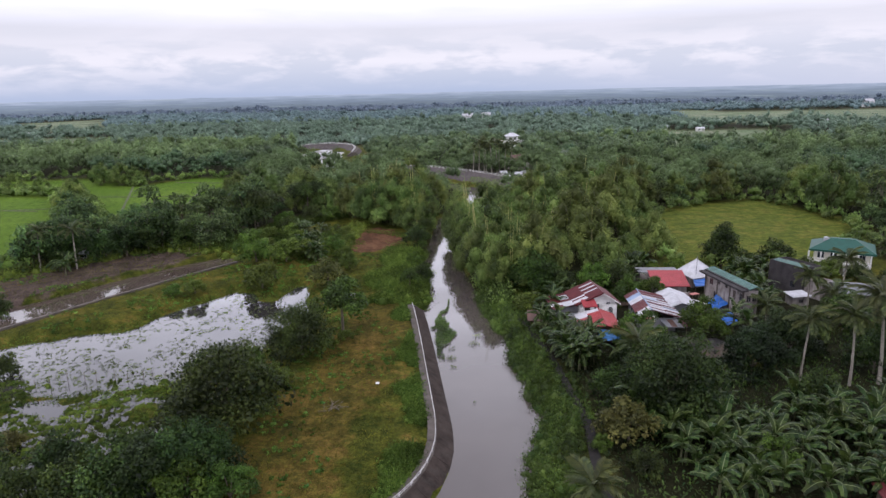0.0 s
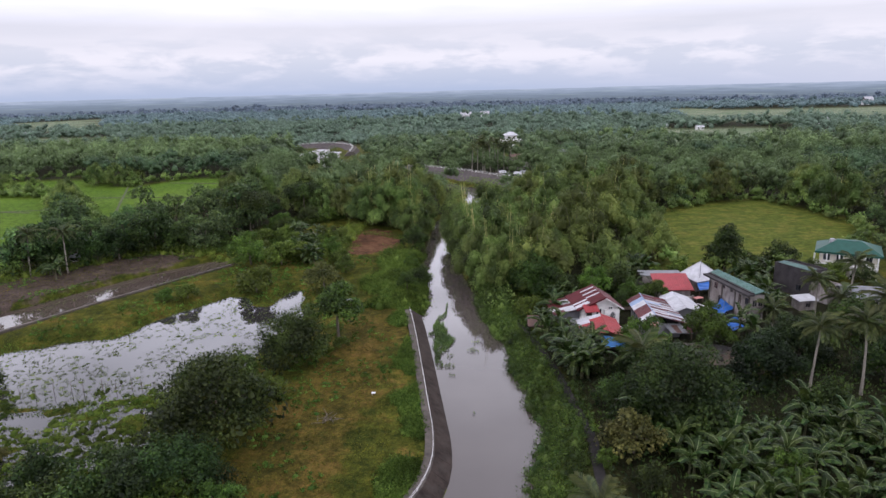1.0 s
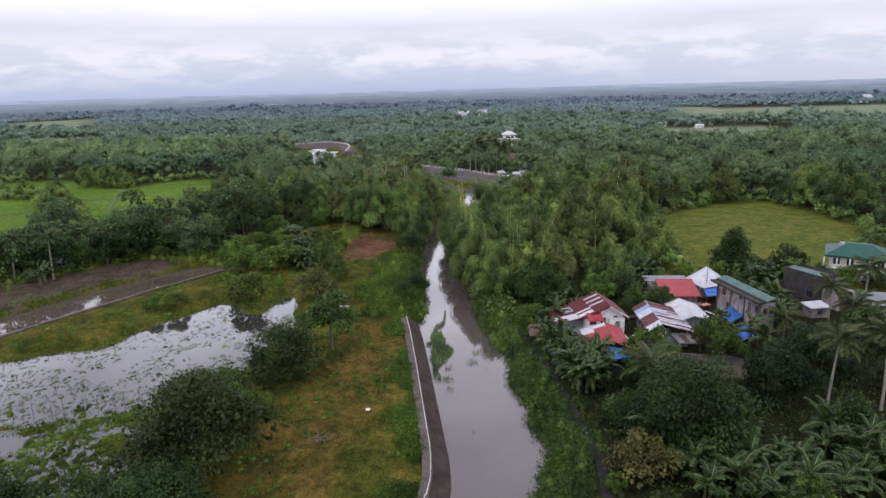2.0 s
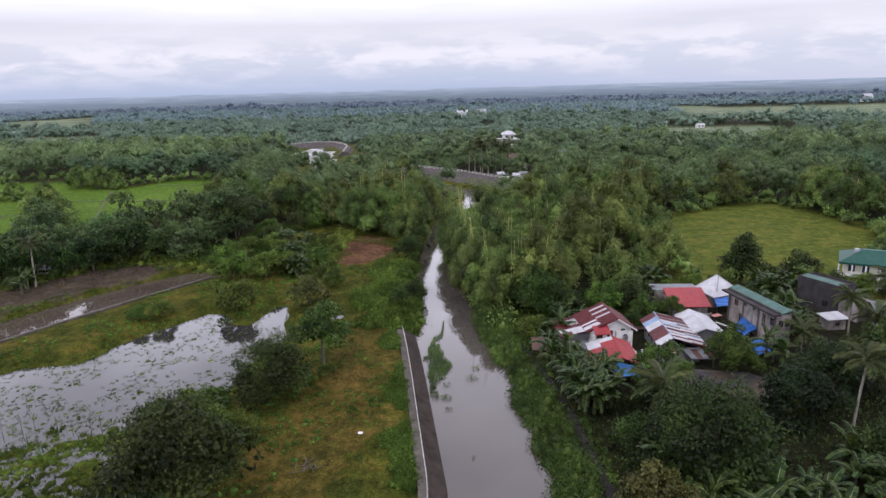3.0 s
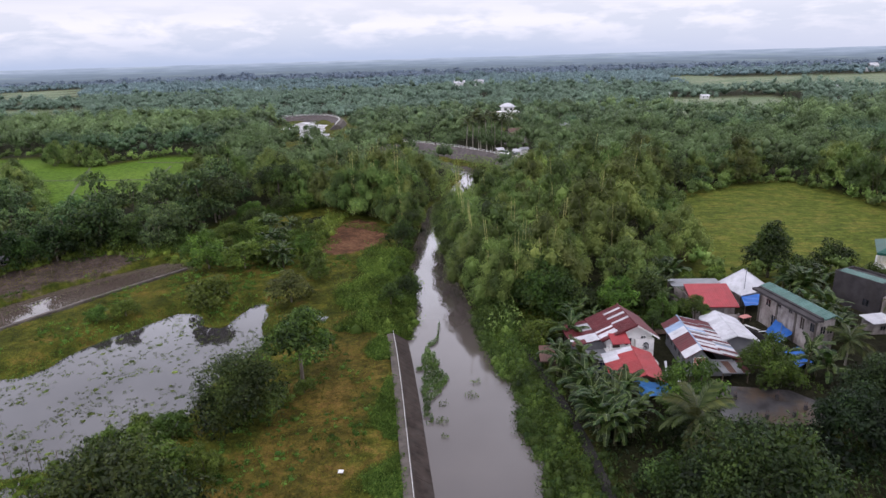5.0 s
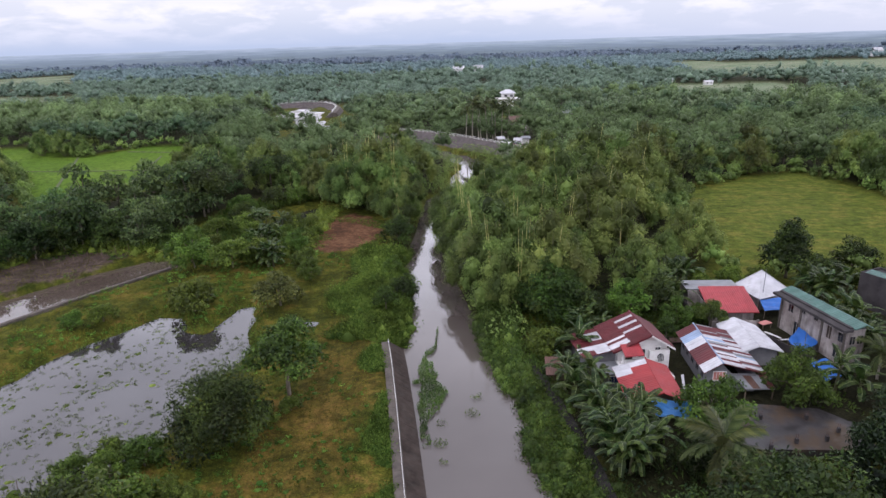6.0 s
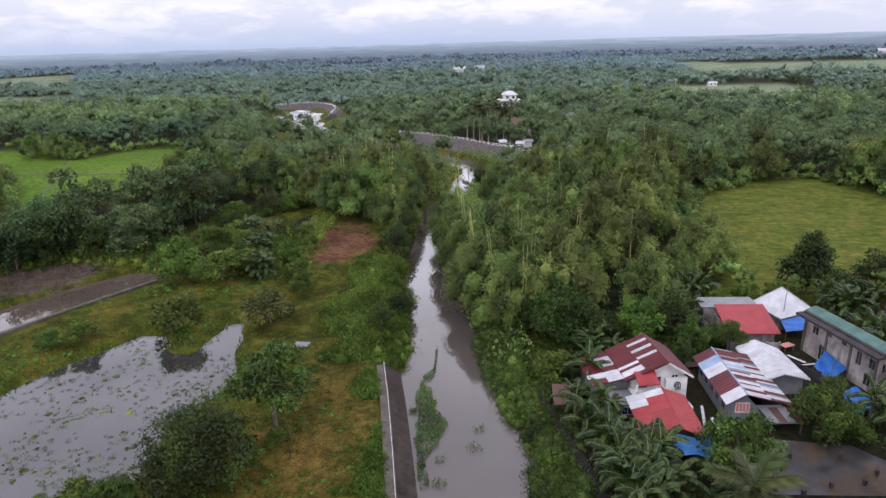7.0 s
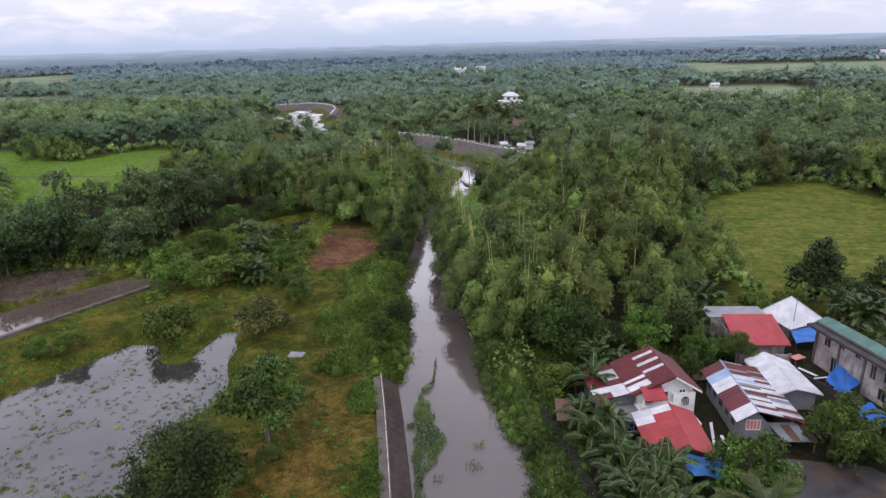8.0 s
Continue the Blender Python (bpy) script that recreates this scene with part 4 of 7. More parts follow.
    part("flat_roof", boxed(12.4, 15.0, 96.1, 99.1, 2.76, 2.88), GREY_TIN, h)
    window(h, 13.9, 96.4, 1.6, 1.15, 0.85, "y", BLUE_GLASS, WHITE_PAINT)
    part("terrace", boxed(15.4, 21.4, 96.9, 98.6, G - 0.2, G + 0.35), WHITE_PAINT, h)
    based(h, 19, 98.9, G)
    h.matrix_basis = pose(20.4, 99.3, G, 0, 0, 8.9)
    return h


def build_red_house():
    h = thing("house", "low shack with a bright red tin roof and white sheets", "house")
    walls4(h, 16.6, 21.2, 90.2, 96.5, G - 0.3, 3.25, WOOD)
    gable(h, 16.6, 21.2, 19.3, 90.2, 3.25, 4.1, WOOD)
    gable(h, 16.6, 21.2, 19.3, 96.35, 3.25, 4.1, WOOD)
    a = slab4(h, "roof", (15.8, 89.4, 3.1), (15.6, 96.8, 3.15), (19.3, 96.9, 4.25), (19.3, 89.4, 4.25), RED_TIN)
    tin_cells(a, (15.8, 89.4, 3.1), (15.6, 96.8, 3.15), (19.3, 89.4, 4.25), (19.3, 96.9, 4.25), 6, 2, lambda i, j: WHITE_TIN if (i, j) in ((5, 0), (4, 0), (5, 1)) else RED_TIN)
    b = slab4(h, "roof", (19.3, 89.4, 4.25), (19.3, 96.9, 4.25), (21.7, 96.9, 3.35), (21.7, 89.4, 3.35), RED_TIN)
    tin_cells(b, (21.7, 89.4, 3.35), (21.7, 96.9, 3.35), (19.3, 89.4, 4.25), (19.3, 96.9, 4.25), 6, 1, lambda i, j: RED_TIN)
    part("ridge_cap", tube(bmesh.new(), [(19.3, 89.3, 4.29), (19.3, 97, 4.29)], [0.1, 0.1], 6), RED_TIN, h)
    return based(h, 19, 93.2, G)


def build_long_house():
    h = thing("house", "long block house with patchwork white, blue and maroon roof", "house")
    walls4(h, 25.7, 31.0, 95.2, 104.2, G - 0.3, 3.2, GREY_PAINT)
    gable(h, 25.7, 28.4, 27.0, 95.2, 3.2, 4.75, GREY_PAINT)
    tones = [WHITE_TIN, MAROON_TIN, MAROON_TIN, WHITE_TIN, BLUE_TIN, MAROON_TIN]
    a = slab4(h, "roof", (25.1, 94.4, 3.75), (25.0, 104.6, 3.75), (27.0, 104.6, 4.95), (27.0, 94.4, 4.95), MAROON_TIN)
    tin_cells(a, (25.1, 94.4, 3.75), (25.0, 104.6, 3.75), (27.0, 94.4, 4.95), (27.0, 104.6, 4.95), 6, 1, lambda i, j: tones[i])
    b = slab4(h, "roof", (27.0, 94.4, 4.95), (27.0, 104.6, 4.95), (32.2, 106.2, 3.15), (32.2, 95.4, 3.1), MAROON_TIN)
    tin_cells(b, (32.2, 95.4, 3.1), (32.2, 106.2, 3.15), (27.0, 94.4, 4.95), (27.0, 104.6, 4.95), 24, 2, lambda i, j: (GREY_TIN if (i + j) % 4 == 0 else MAROON_TIN) if i > 17 else BLUE_TIN if (i + 7 * j) % 15 == 6 else MAROON_TIN if (i + j) % 3 == 0 or i in (8, 9) and j else GREY_TIN if i % 5 == 2 else WHITE_TIN)
    part("ridge_cap", tube(bmesh.new(), [(27.0, 94.3, 5.0), (27.0, 104.7, 5.0)], [0.09, 0.09], 6), BLUE_TIN, h)
    w = window(h, 27.05, 95.2, 2.5, 1.3, 1.0, "y", PINK_PAINT, WHITE_PAINT, bars=3)
    for k in range(5):
        window(h, 25.7, 96.6 + 1.7 * k, 2.1, 0.8, 0.7, "x", GLASS, GREY_PAINT)
    lean = slab4(h, "roof", (29.2, 93.2, 2.5), (32.4, 93.4, 2.4), (32.2, 95.5, 2.95), (28.6, 95.2, 3.0), GREY_TIN, label="low rusty porch roof")
    tin_cells(lean, (29.2, 93.2, 2.5), (32.4, 93.4, 2.4), (28.6, 95.2, 3.0), (32.2, 95.5, 2.95), 4, 1, lambda i, j: (GREY_TIN, RUST_TIN, GREY_TIN, MAROON_TIN)[i])
    for x in (29.3, 32.2):
        part("post", boxed(x - 0.06, x + 0.06, 93.4, 93.52, G - 0.2, 2.4), WOOD, h)
    return based(h, 28.5, 99.8, G)


def build_white_roof_house():
    h = thing("house", "low house with a plain white tin gable roof", "house")
    walls4(h, 31.9, 35.8, 100.9, 107.6, G - 0.3, 3.1, GREY_PAINT)
    gable(h, 31.9, 35.8, 33.5, 100.9, 3.1, 3.85, GREY_PAINT)
    gable(h, 31.9, 35.8, 33.5, 107.45, 3.1, 3.85, GREY_PAINT)
    a = slab4(h, "roof", (31.2, 100.2, 3.05), (31.2, 108.2, 3.05), (33.5, 108.6, 4.0), (33.4, 100.2, 4.0), WHITE_TIN)
    tin_cells(a, (31.2, 100.2, 3.2), (31.2, 108.2, 3.2), (33.4, 100.2, 4.0), (33.5, 108.6, 4.0), 7, 1, lambda i, j: WHITE_TIN)
    b = slab4(h, "roof", (33.4, 100.2, 4.0), (33.5, 108.6, 4.0), (36.1, 108.0, 3.1), (36.4, 100.6, 3.1), WHITE_TIN)
    tin_cells(b, (36.4, 100.6, 3.1), (36.1, 108.0, 3.1), (33.4, 100.2, 4.0), (33.5, 108.6, 4.0), 7, 1, lambda i, j: WHITE_TIN)
    return based(h, 33.8, 104.2, G)


def build_red_square():
    h = thing("house", "block shed with a single-pitch red tin roof", "house")
    walls4(h, 32.3, 37.9, 112.7, 118.8, G - 0.3, 3.0, OLD_WALL)
    a = slab4(h, "roof", (31.8, 112.0, 3.1), (38.3, 112.0, 3.1), (38.9, 119.2, 4.05), (32.4, 119.2, 4.05), PINK_TIN)
    tin_cells(a, (31.8, 112.0, 3.1), (38.3, 112.0, 3.1), (32.4, 119.2, 4.05), (38.9, 119.2, 4.05), 6, 2, lambda i, j: PINK_TIN)
    walls4(h, 31.0, 33.6, 118.9, 122.6, G - 0.3, 3.5, OLD_WALL)
    part("flat_roof", boxed(30.8, 38.6, 119.3, 122.9, 3.5, 3.62), GREY_TIN, h, "grey flat tin roof behind the red one")
    return based(h, 35, 115.8, G)


def build_hip_house():
    h = thing("house", "house with a white pyramid tin roof", "house")
    c, apex = Vector((42.1, 120.8, 3.2)), Vector((42.1, 121.2, 5.75))
    ring = [Vector((38.5, 122.0, 3.2)), Vector((40.1, 116.3, 3.2)), Vector((45.8, 119.2, 3.2)), Vector((44.0, 125.2, 3.2))]
    for i in range(4):
        p, q = ring[i], ring[(i + 1) % 4]
        bm = bmesh.new()
        top = [bm.verts.new(v) for v in (p, q, apex)]
        low = [bm.verts.new(v - Vector((0, 0, 0.1))) for v in (p, q, apex)]
        bm.faces.new(top)
        bm.faces.new(low[::-1])
        for k in range(3):
            bm.faces.new((top[(k + 1) % 3], top[k], low[k], low[(k + 1) % 3]))
        bmesh.ops.recalc_face_normals(bm, faces=bm.faces[:])
        slope = part("roof", bm, WHITE_TIN, h, "white tin roof slope")
        part("hip_cap", tube(bmesh.new(), [p + Vector((0, 0, 0.03)), apex + Vector((0, 0, 0.03))], [0.06, 0.06], 5), WHITE_TIN, h)
        a, b = p.lerp(c, 0.15), q.lerp(c, 0.15)
        bm = bmesh.new()
        prism(bm, [(a.x, a.y), (b.x, b.y), (b.lerp(c, 0.05).x, b.lerp(c, 0.05).y), (a.lerp(c, 0.05).x, a.lerp(c, 0.05).y)], G - 0.3, 3.2)
        part("wall", bm, OLD_WALL, h)
    return based(h, c.x, c.y, G)


def build_green_block():
    """Two-storey concrete block with a green sheet roof behind a grey eave."""
    h = thing("building", "two-storey stained concrete building with green tin roof", "building")
    L, W, Z = 11.4, 2.3, 4.85
    walls4(h, 0, W, 0, L, -0.3, Z, OLD_WALL, 0.2)
    part("eave_slab", boxed(-1.0, 0.25, -0.5, L + 0.5, Z, Z + 0.3), DARK_BLOCK, h, "grey concrete eave ledge")
    part("parapet", boxed(-0.1, 0.3, -0.3, L + 0.3, Z + 0.22, Z + 0.5), DARK_BLOCK, h)
    a = slab4(h, "roof", (0.3, -0.7, Z + 0.4), (0.3, L + 0.6, Z + 0.4), (1.7, L + 0.6, Z + 0.8), (1.7, -0.7, Z + 0.8), GREEN_TIN)
    tin_cells(a, (0.3, -0.7, Z + 0.4), (0.3, L + 0.6, Z + 0.4), (1.7, -0.7, Z + 0.8), (1.7, L + 0.6, Z + 0.8), 12, 1, lambda i, j: GREEN_TIN)
    b = slab4(h, "roof", (1.7, -0.7, Z + 0.8), (1.7, L + 0.6, Z + 0.8), (W + 0.4, L + 0.6, Z + 0.3), (W + 0.4, -0.7, Z + 0.3), GREEN_TIN)
    tin_cells(b, (W + 0.4, -0.7, Z + 0.3), (W + 0.4, L + 0.6, Z + 0.3), (1.7, -0.7, Z + 0.8), (1.7, L + 0.6, Z + 0.8), 12, 1, lambda i, j: GREEN_TIN)
    for y, z, w, hh in ((0.9, 3.0, 0.8, 1.1), (2.7, 2.6, 0.7, 1.6), (5.0, 3.9, 0.6, 0.5), (7.2, 3.9, 0.6, 0.5), (9.4, 3.2, 0.9, 1.0), (1.2, 0.8, 0.9, 1.3), (8.0, 0.4, 0.9, 1.9)):
        window(h, 0, y, z, w, hh, "x", DARK_WOOD if w < 0.8 and hh > 1 else GLASS, OLD_WALL)
    for x in (0.7, 1.7):
        window(h, x, 0, 3.0, 0.7, 1.0, "y", GLASS, OLD_WALL)
    for k in range(4):
        part("column", boxed(-0.12, 0.0, 0.2 + 3.6 * k, 0.5 + 3.6 * k, -0.2, Z), CONCRETE, h)
    h.matrix_basis = pose(43.2, 100.35, G, 0, 0, 13)
    return h


def build_dark_block():
    h = thing("building", "bare dark block building with pale sheet roof", "building")
    walls4(h, 0, 4.2, 0, 7.2, -0.3, 5.2, DARK_BLOCK, 0.2)
    part("roof", boxed(0.25, 3.95, 0.25, 6.95, 4.75, 4.9), DARK_BLOCK, h)
    a = slab4(h, "roof", (0.3, 0.3, 5.15), (1.8, 0.3, 5.3), (1.8, 6.8, 5.3), (0.3, 6.8, 5.15), GREEN_TIN)
    tin_cells(a, (0.3, 0.3, 5.15), (0.3, 6.8, 5.15), (1.8, 0.3, 5.3), (1.8, 6.8, 5.3), 6, 1, lambda i, j: WHITE_TIN if i < 0 else GREEN_TIN)
    walls4(h, 0.4, 3.8, -3.2, -0.05, -0.3, 3.2, OLD_WALL, 0.2)
    window(h, 0, 2.0, 1.2, 0.9, 1.0, "x", GLASS, DARK_BLOCK)
    h.matrix_basis = pose(58.0, 112.4, G, 0, 0, 27)
    return h


def build_teal_house():
    h = thing("house", "two-storey cream house with dark green tiled hip roof", "house")
    walls4(h, 0, 9.5, 0, 7.5, -0.3, 4.6, CREAM_PAINT, 0.2)
    ring = [(-0.9, -0.9), (10.4, -0.9), (10.4, 8.4), (-0.9, 8.4)]
    top = [(2.6, 3.2), (6.9, 3.2), (6.9, 4.3), (2.6, 4.3)]
    for i in range(4):
        j = (i + 1) % 4
        slab4(h, "roof", (*ring[i], 4.7), (*ring[j], 4.7), (*top[j], 6.4), (*top[i], 6.4), TEAL_TIN, 0.12, "dark green roof slope")
    part("roof_top", boxed(2.6, 6.9, 3.2, 4.3, 6.3, 6.45), TEAL_TIN, h)
    part("fascia", boxed(-0.9, 10.4, -0.98, -0.9, 4.35, 4.75), TEAL_TIN, h)
    part("balcony_floor", boxed(-1.2, 9.8, -1.6, -0.05, 2.15, 2.4), WHITE_PAINT, h)
    for k in range(6):
        part("column", boxed(-1.0 + 2.1 * k, -0.75 + 2.1 * k, -1.5, -1.25, -0.3, 4.4), WHITE_PAINT, h)
    part("handrail", boxed(-1.2, 9.8, -1.6, -1.5, 3.0, 3.1), WHITE_PAINT, h)
    for k in range(26):
        part("baluster", boxed(-1.15 + 0.43 * k, -1.08 + 0.43 * k, -1.58, -1.52, 2.4, 3.0), WHITE_PAINT, h)
    for x in (1.2, 3.4, 5.8, 8.2):
        window(h, x, 0, 2.9, 1.1, 1.2, "y", GLASS, WHITE_PAINT)
    for y in (1.6, 3.8, 6.0):
        window(h, 0, y, 2.9, 1.0, 1.2, "x", GLASS, WHITE_PAINT)
    tank = bmesh.new()
    tube(tank, [(1.8, 3.0, 5.6), (1.8, 3.0, 6.6)], [0.45, 0.45], 10)
    part("water_tank", tank, WHITE_TIN, h)
    h.matrix_basis = pose(67.8, 129.0, G, 0, 0, -28)
    return h


def build_grey_house():
    h = thing("house", "grey house with a low dull tin roof", "house")
    walls4(h, 0, 9, 0, 6, -0.3, 2.7, OLD_WALL, 0.18)
    a = slab4(h, "roof", (-0.5, -0.7, 2.6), (9.5, -0.7, 2.6), (9.5, 3.2, 3.5), (-0.5, 3.2, 3.5), GREY_TIN)
    tin_cells(a, (-0.5, -0.7, 2.6), (9.5, -0.7, 2.6), (-0.5, 3.2, 3.5), (9.5, 3.2, 3.5), 8, 1, lambda i, j: GREY_TIN)
    b = slab4(h, "roof", (-0.5, 3.2, 3.5), (9.5, 3.2, 3.5), (9.5, 6.7, 2.6), (-0.5, 6.7, 2.6), GREY_TIN)
    tin_cells(b, (-0.5, 6.7, 2.6), (9.5, 6.7, 2.6), (-0.5, 3.2, 3.5), (9.5, 3.2, 3.5), 8, 1, lambda i, j: GREY_TIN)
    for x in (1.5, 4.0, 6.5):
        window(h, x, 0, 1.1, 1.1, 0.9, "y", GLASS, WHITE_PAINT)
    h.matrix_basis = pose(61.2, 106.5, G, 0, 0, -14)
    return h


def build_white_hut():
    h = thing("hut", "small hut with a flat white tin roof", "hut")
    walls4(h, 0, 2.8, 0, 2.2, -0.3, 1.75, OLD_WALL, 0.12)
    a = slab4(h, "roof", (-0.3, -0.35, 1.9), (3.1, -0.35, 2.0), (3.1, 2.5, 2.2), (-0.3, 2.5, 2.05), WHITE_TIN)
    tin_cells(a, (-0.3, -0.35, 1.9), (3.1, -0.35, 2.0), (-0.3, 2.5, 2.05), (3.1, 2.5, 2.2), 3, 1, lambda i, j: WHITE_TIN)
    window(h, 1.4, 0, 0.8, 0.7, 0.6, "y", GLASS, OLD_WALL)
    h.matrix_basis = pose(53.7, 106.3, G, 0, 0, 8)
    return h


def build_shed():
    h = thing("shed", "tiny shed with a rusty brown roof on the bank", "shed")
    walls4(h, 8.6, 10.3, 97.4, 99.8, G - 0.4, 2.15, WOOD, 0.1)
    a = slab4(h, "roof", (8.2, 96.9, 2.1), (10.6, 96.9, 2.1), (10.7, 100.1, 2.75), (8.3, 100.1, 2.75), RUST_TIN)
    tin_cells(a, (8.2, 96.9, 2.1), (10.6, 96.9, 2.1), (8.3, 100.1, 2.75), (10.7, 100.1, 2.75), 3, 1, lambda i, j: RUST_TIN)
    return based(h, 9.4, 98.6, G)


def build_slab():
    h = thing("concrete_slab", "wet stained concrete slab with stub columns", "slab")
    bm = prism(bmesh.new(), [(24.8, 87.4), (25.2, 83.6), (37.8, 83.6), (37.6, 88.2), (35.6, 90.6), (28.8, 91.6)], G - 0.6, 1.75)
    part("slab", bm, WET_SLAB, h)
    for x, y in ((26.2, 86.0), (27.8, 83.6), (30.6, 84.6), (33.6, 85.0), (35.4, 86.4), (28.9, 88.6), (33.4, 88.6)):
        part("stub_column", boxed(x - 0.14, x + 0.14, y - 0.14, y + 0.14, 1.74, 2.3), DARK_BLOCK, h)
        for dx in (-0.08, 0.08):
            part("rebar", tube(bmesh.new(), [(x + dx, y, 2.25), (x + dx * 1.4, y + 0.05, 2.75)], [0.02, 0.02], 4), RUST_TIN, h)
    return based(h, 30, 86.5, G)


def build_corner_roofs():
    h = thing("hut", "low hut with a dark maroon tin roof among bananas", "hut")
    walls4(h, 36.6, 40.2, 48.6, 52.4, G - 0.3, 2.5, WOOD)
    a = slab4(h, "roof", (36.2, 48.0, 2.4), (40.6, 48.0, 2.4), (40.6, 52.8, 3.2), (36.2, 52.8, 3.2), MAROON_TIN)
    tin_cells(a, (36.2, 48.0, 2.4), (40.6, 48.0, 2.4), (36.2, 52.8, 3.2), (40.6, 52.8, 3.2), 5, 1, lambda i, j: MAROON_TIN)
    return based(h, 38.4, 50.5, G)


for build in (build_white_house, build_red_house, build_long_house, build_white_roof_house, build_red_square, build_hip_house, build_green_block, build_dark_block, build_teal_house, build_grey_house, build_white_hut,
              build_shed, build_slab, build_corner_roofs):
    build()

tarp("bright blue tarpaulin draped over the front of a shack", [(17.9, 89.9, 3.2), (22.0, 89.6, 3.3), (22.6, 87.9, 1.9), (18.4, 88.3, 2.4)], 0.05, 0.25, TARP_LIGHT, 4)
tarp("blue tarpaulin awning beside a white-roofed house", [(40.2, 116.6, 3.0), (43.6, 117.4, 3.0), (43.4, 114.6, 2.5), (39.9, 114.0, 2.5)], 0.15, 0.08, TARP, 5)
tarp("blue tarpaulin stretched beside a concrete building", [(39.2, 105.4, 2.2), (41.4, 107.6, 3.0), (42.4, 104.4, 2.6), (39.4, 102.2, 1.9)], 0.2, 0.15, TARP, 6)
tarp("blue tarpaulin sagging in a yard", [(39.0, 99.6, 2.1), (41.4, 100.6, 2.3), (41.6, 97.2, 1.9), (39.2, 96.2, 1.8)], 0.25, 0.15, TARP, 7)


def build_far_house():
    h = thing("house", "large white three-storey house among trees", "house")
    walls4(h, -5, 5, -4, 4, -0.3, 6.2, WHITE_PAINT, 0.25)
    part("eave_slab", boxed(-6.2, 6.2, -5.2, 5.2, 6.2, 6.5), WHITE_PAINT, h)
    walls4(h, -3.2, 3.2, -3, 3, 6.5, 9.3, WHITE_PAINT, 0.25)
    for i in range(4):
        ring = [(-4.2, -4), (4.2, -4), (4.2, 4), (-4.2, 4)]
        top = [(-1.2, -0.4), (1.2, -0.4), (1.2, 0.4), (-1.2, 0.4)]
        j = (i + 1) % 4
        slab4(h, "roof", (*ring[i], 9.3), (*ring[j], 9.3), (*top[j], 11.2), (*top[i], 11.2), WHITE_TIN, 0.15)
    for x in (-3.4, 0, 3.4):
        for z in (1.2, 4.0):
            window(h, x, -4, z, 1.5, 1.4, "y", GLASS, WHITE_PAINT)
    for x in (-1.6, 1.6):
        window(h, x, -3, 7.2, 1.3, 1.3, "y", GLASS, WHITE_PAINT)
    h.matrix_basis = pose(17.4, 396, 1.2, 0, 0, 8)
    return h


build_far_house()


def small_house(label, x, y, w, d, zw, zr, roof, wall, turn):
    h = thing("house", label, "house")
    walls4(h, -w / 2, w / 2, -d / 2, d / 2, -0.3, zw, wall, 0.18)
    for s in (-1, 1):
        slab4(h, "roof", (-w / 2 - 0.5, s * (d / 2 + 0.5), zw - 0.1), (w / 2 + 0.5, s * (d / 2 + 0.5), zw - 0.1), (w / 2 + 0.5, 0, zr), (-w / 2 - 0.5, 0, zr), roof)
        gable_bm = prism(bmesh.new(), [(s * w / 2 - s * 0.15, -d / 2), (s * w / 2, -d / 2), (s * w / 2, d / 2), (s * w / 2 - s * 0.15, d / 2)], zw - 0.02, zw + 0.02)
        part("gable", gable_bm, wall, h)
    for k in (-1, 1):
        window(h, k * w / 4, -d / 2, 1.0, 1.0, 1.0, "y", GLASS, WHITE_PAINT)
    h.matrix_basis = pose(x, y, ground_z(x, y), 0, 0, turn)
    return h


small_house("roadside house with a white tin roof", 8.6, 262, 2.0, 1.8, 3.9, 4.6, WHITE_TIN, OLD_WALL, 20)
small_house("roadside house with a pale tin roof", 14.8, 258, 2.0, 1.8, 3.9, 4.6, WHITE_TIN, OLD_WALL, -15)
small_house("roadside house with a grey tin roof", 17.6, 262, 2.4, 2.2, 4.0, 4.6, GREY_TIN, WHITE_PAINT, 10)
small_house("house with a faded red roof among palms", 17, 305, 8, 6, 5, 7, RUST_TIN, OLD_WALL, 30)
small_house("grey concrete house among trees", 42, 318, 9, 6, 6.5, 7.5, GREY_TIN, OLD_WALL, -10)
small_house("far white house at the edge of fields", 156, 572, 5, 4, 2.6, 3.8, WHITE_TIN, WHITE_PAINT, 0)
small_house("far low house with a white roof", 178, 545, 6, 4, 2.4, 3.4, WHITE_TIN, WHITE_PAINT, 5)
small_house("far house with a white gable", 565, 1000, 13, 8, 8, 12, WHITE_TIN, WHITE_PAINT, 10)
small_house("far white house among trees", 300, 590, 8, 6, 5, 7, WHITE_TIN, WHITE_PAINT, 15)
small_house("far white house in woods", -20, 760, 12, 8, 8, 11, WHITE_TIN, WHITE_PAINT, 0)
small_house("far white house in woods", 2, 770, 10, 8, 8, 11, WHITE_TIN, WHITE_PAINT, 0)
small_house("small hut with a white roof by palms", -94, 139.5, 3, 2.5, 2.0, 2.5, GREY_TIN, WOOD, 20)
small_house("far pale house by a rice field", -470, 640, 6, 5, 3, 4.5, WHITE_TIN, WHITE_PAINT, 10)


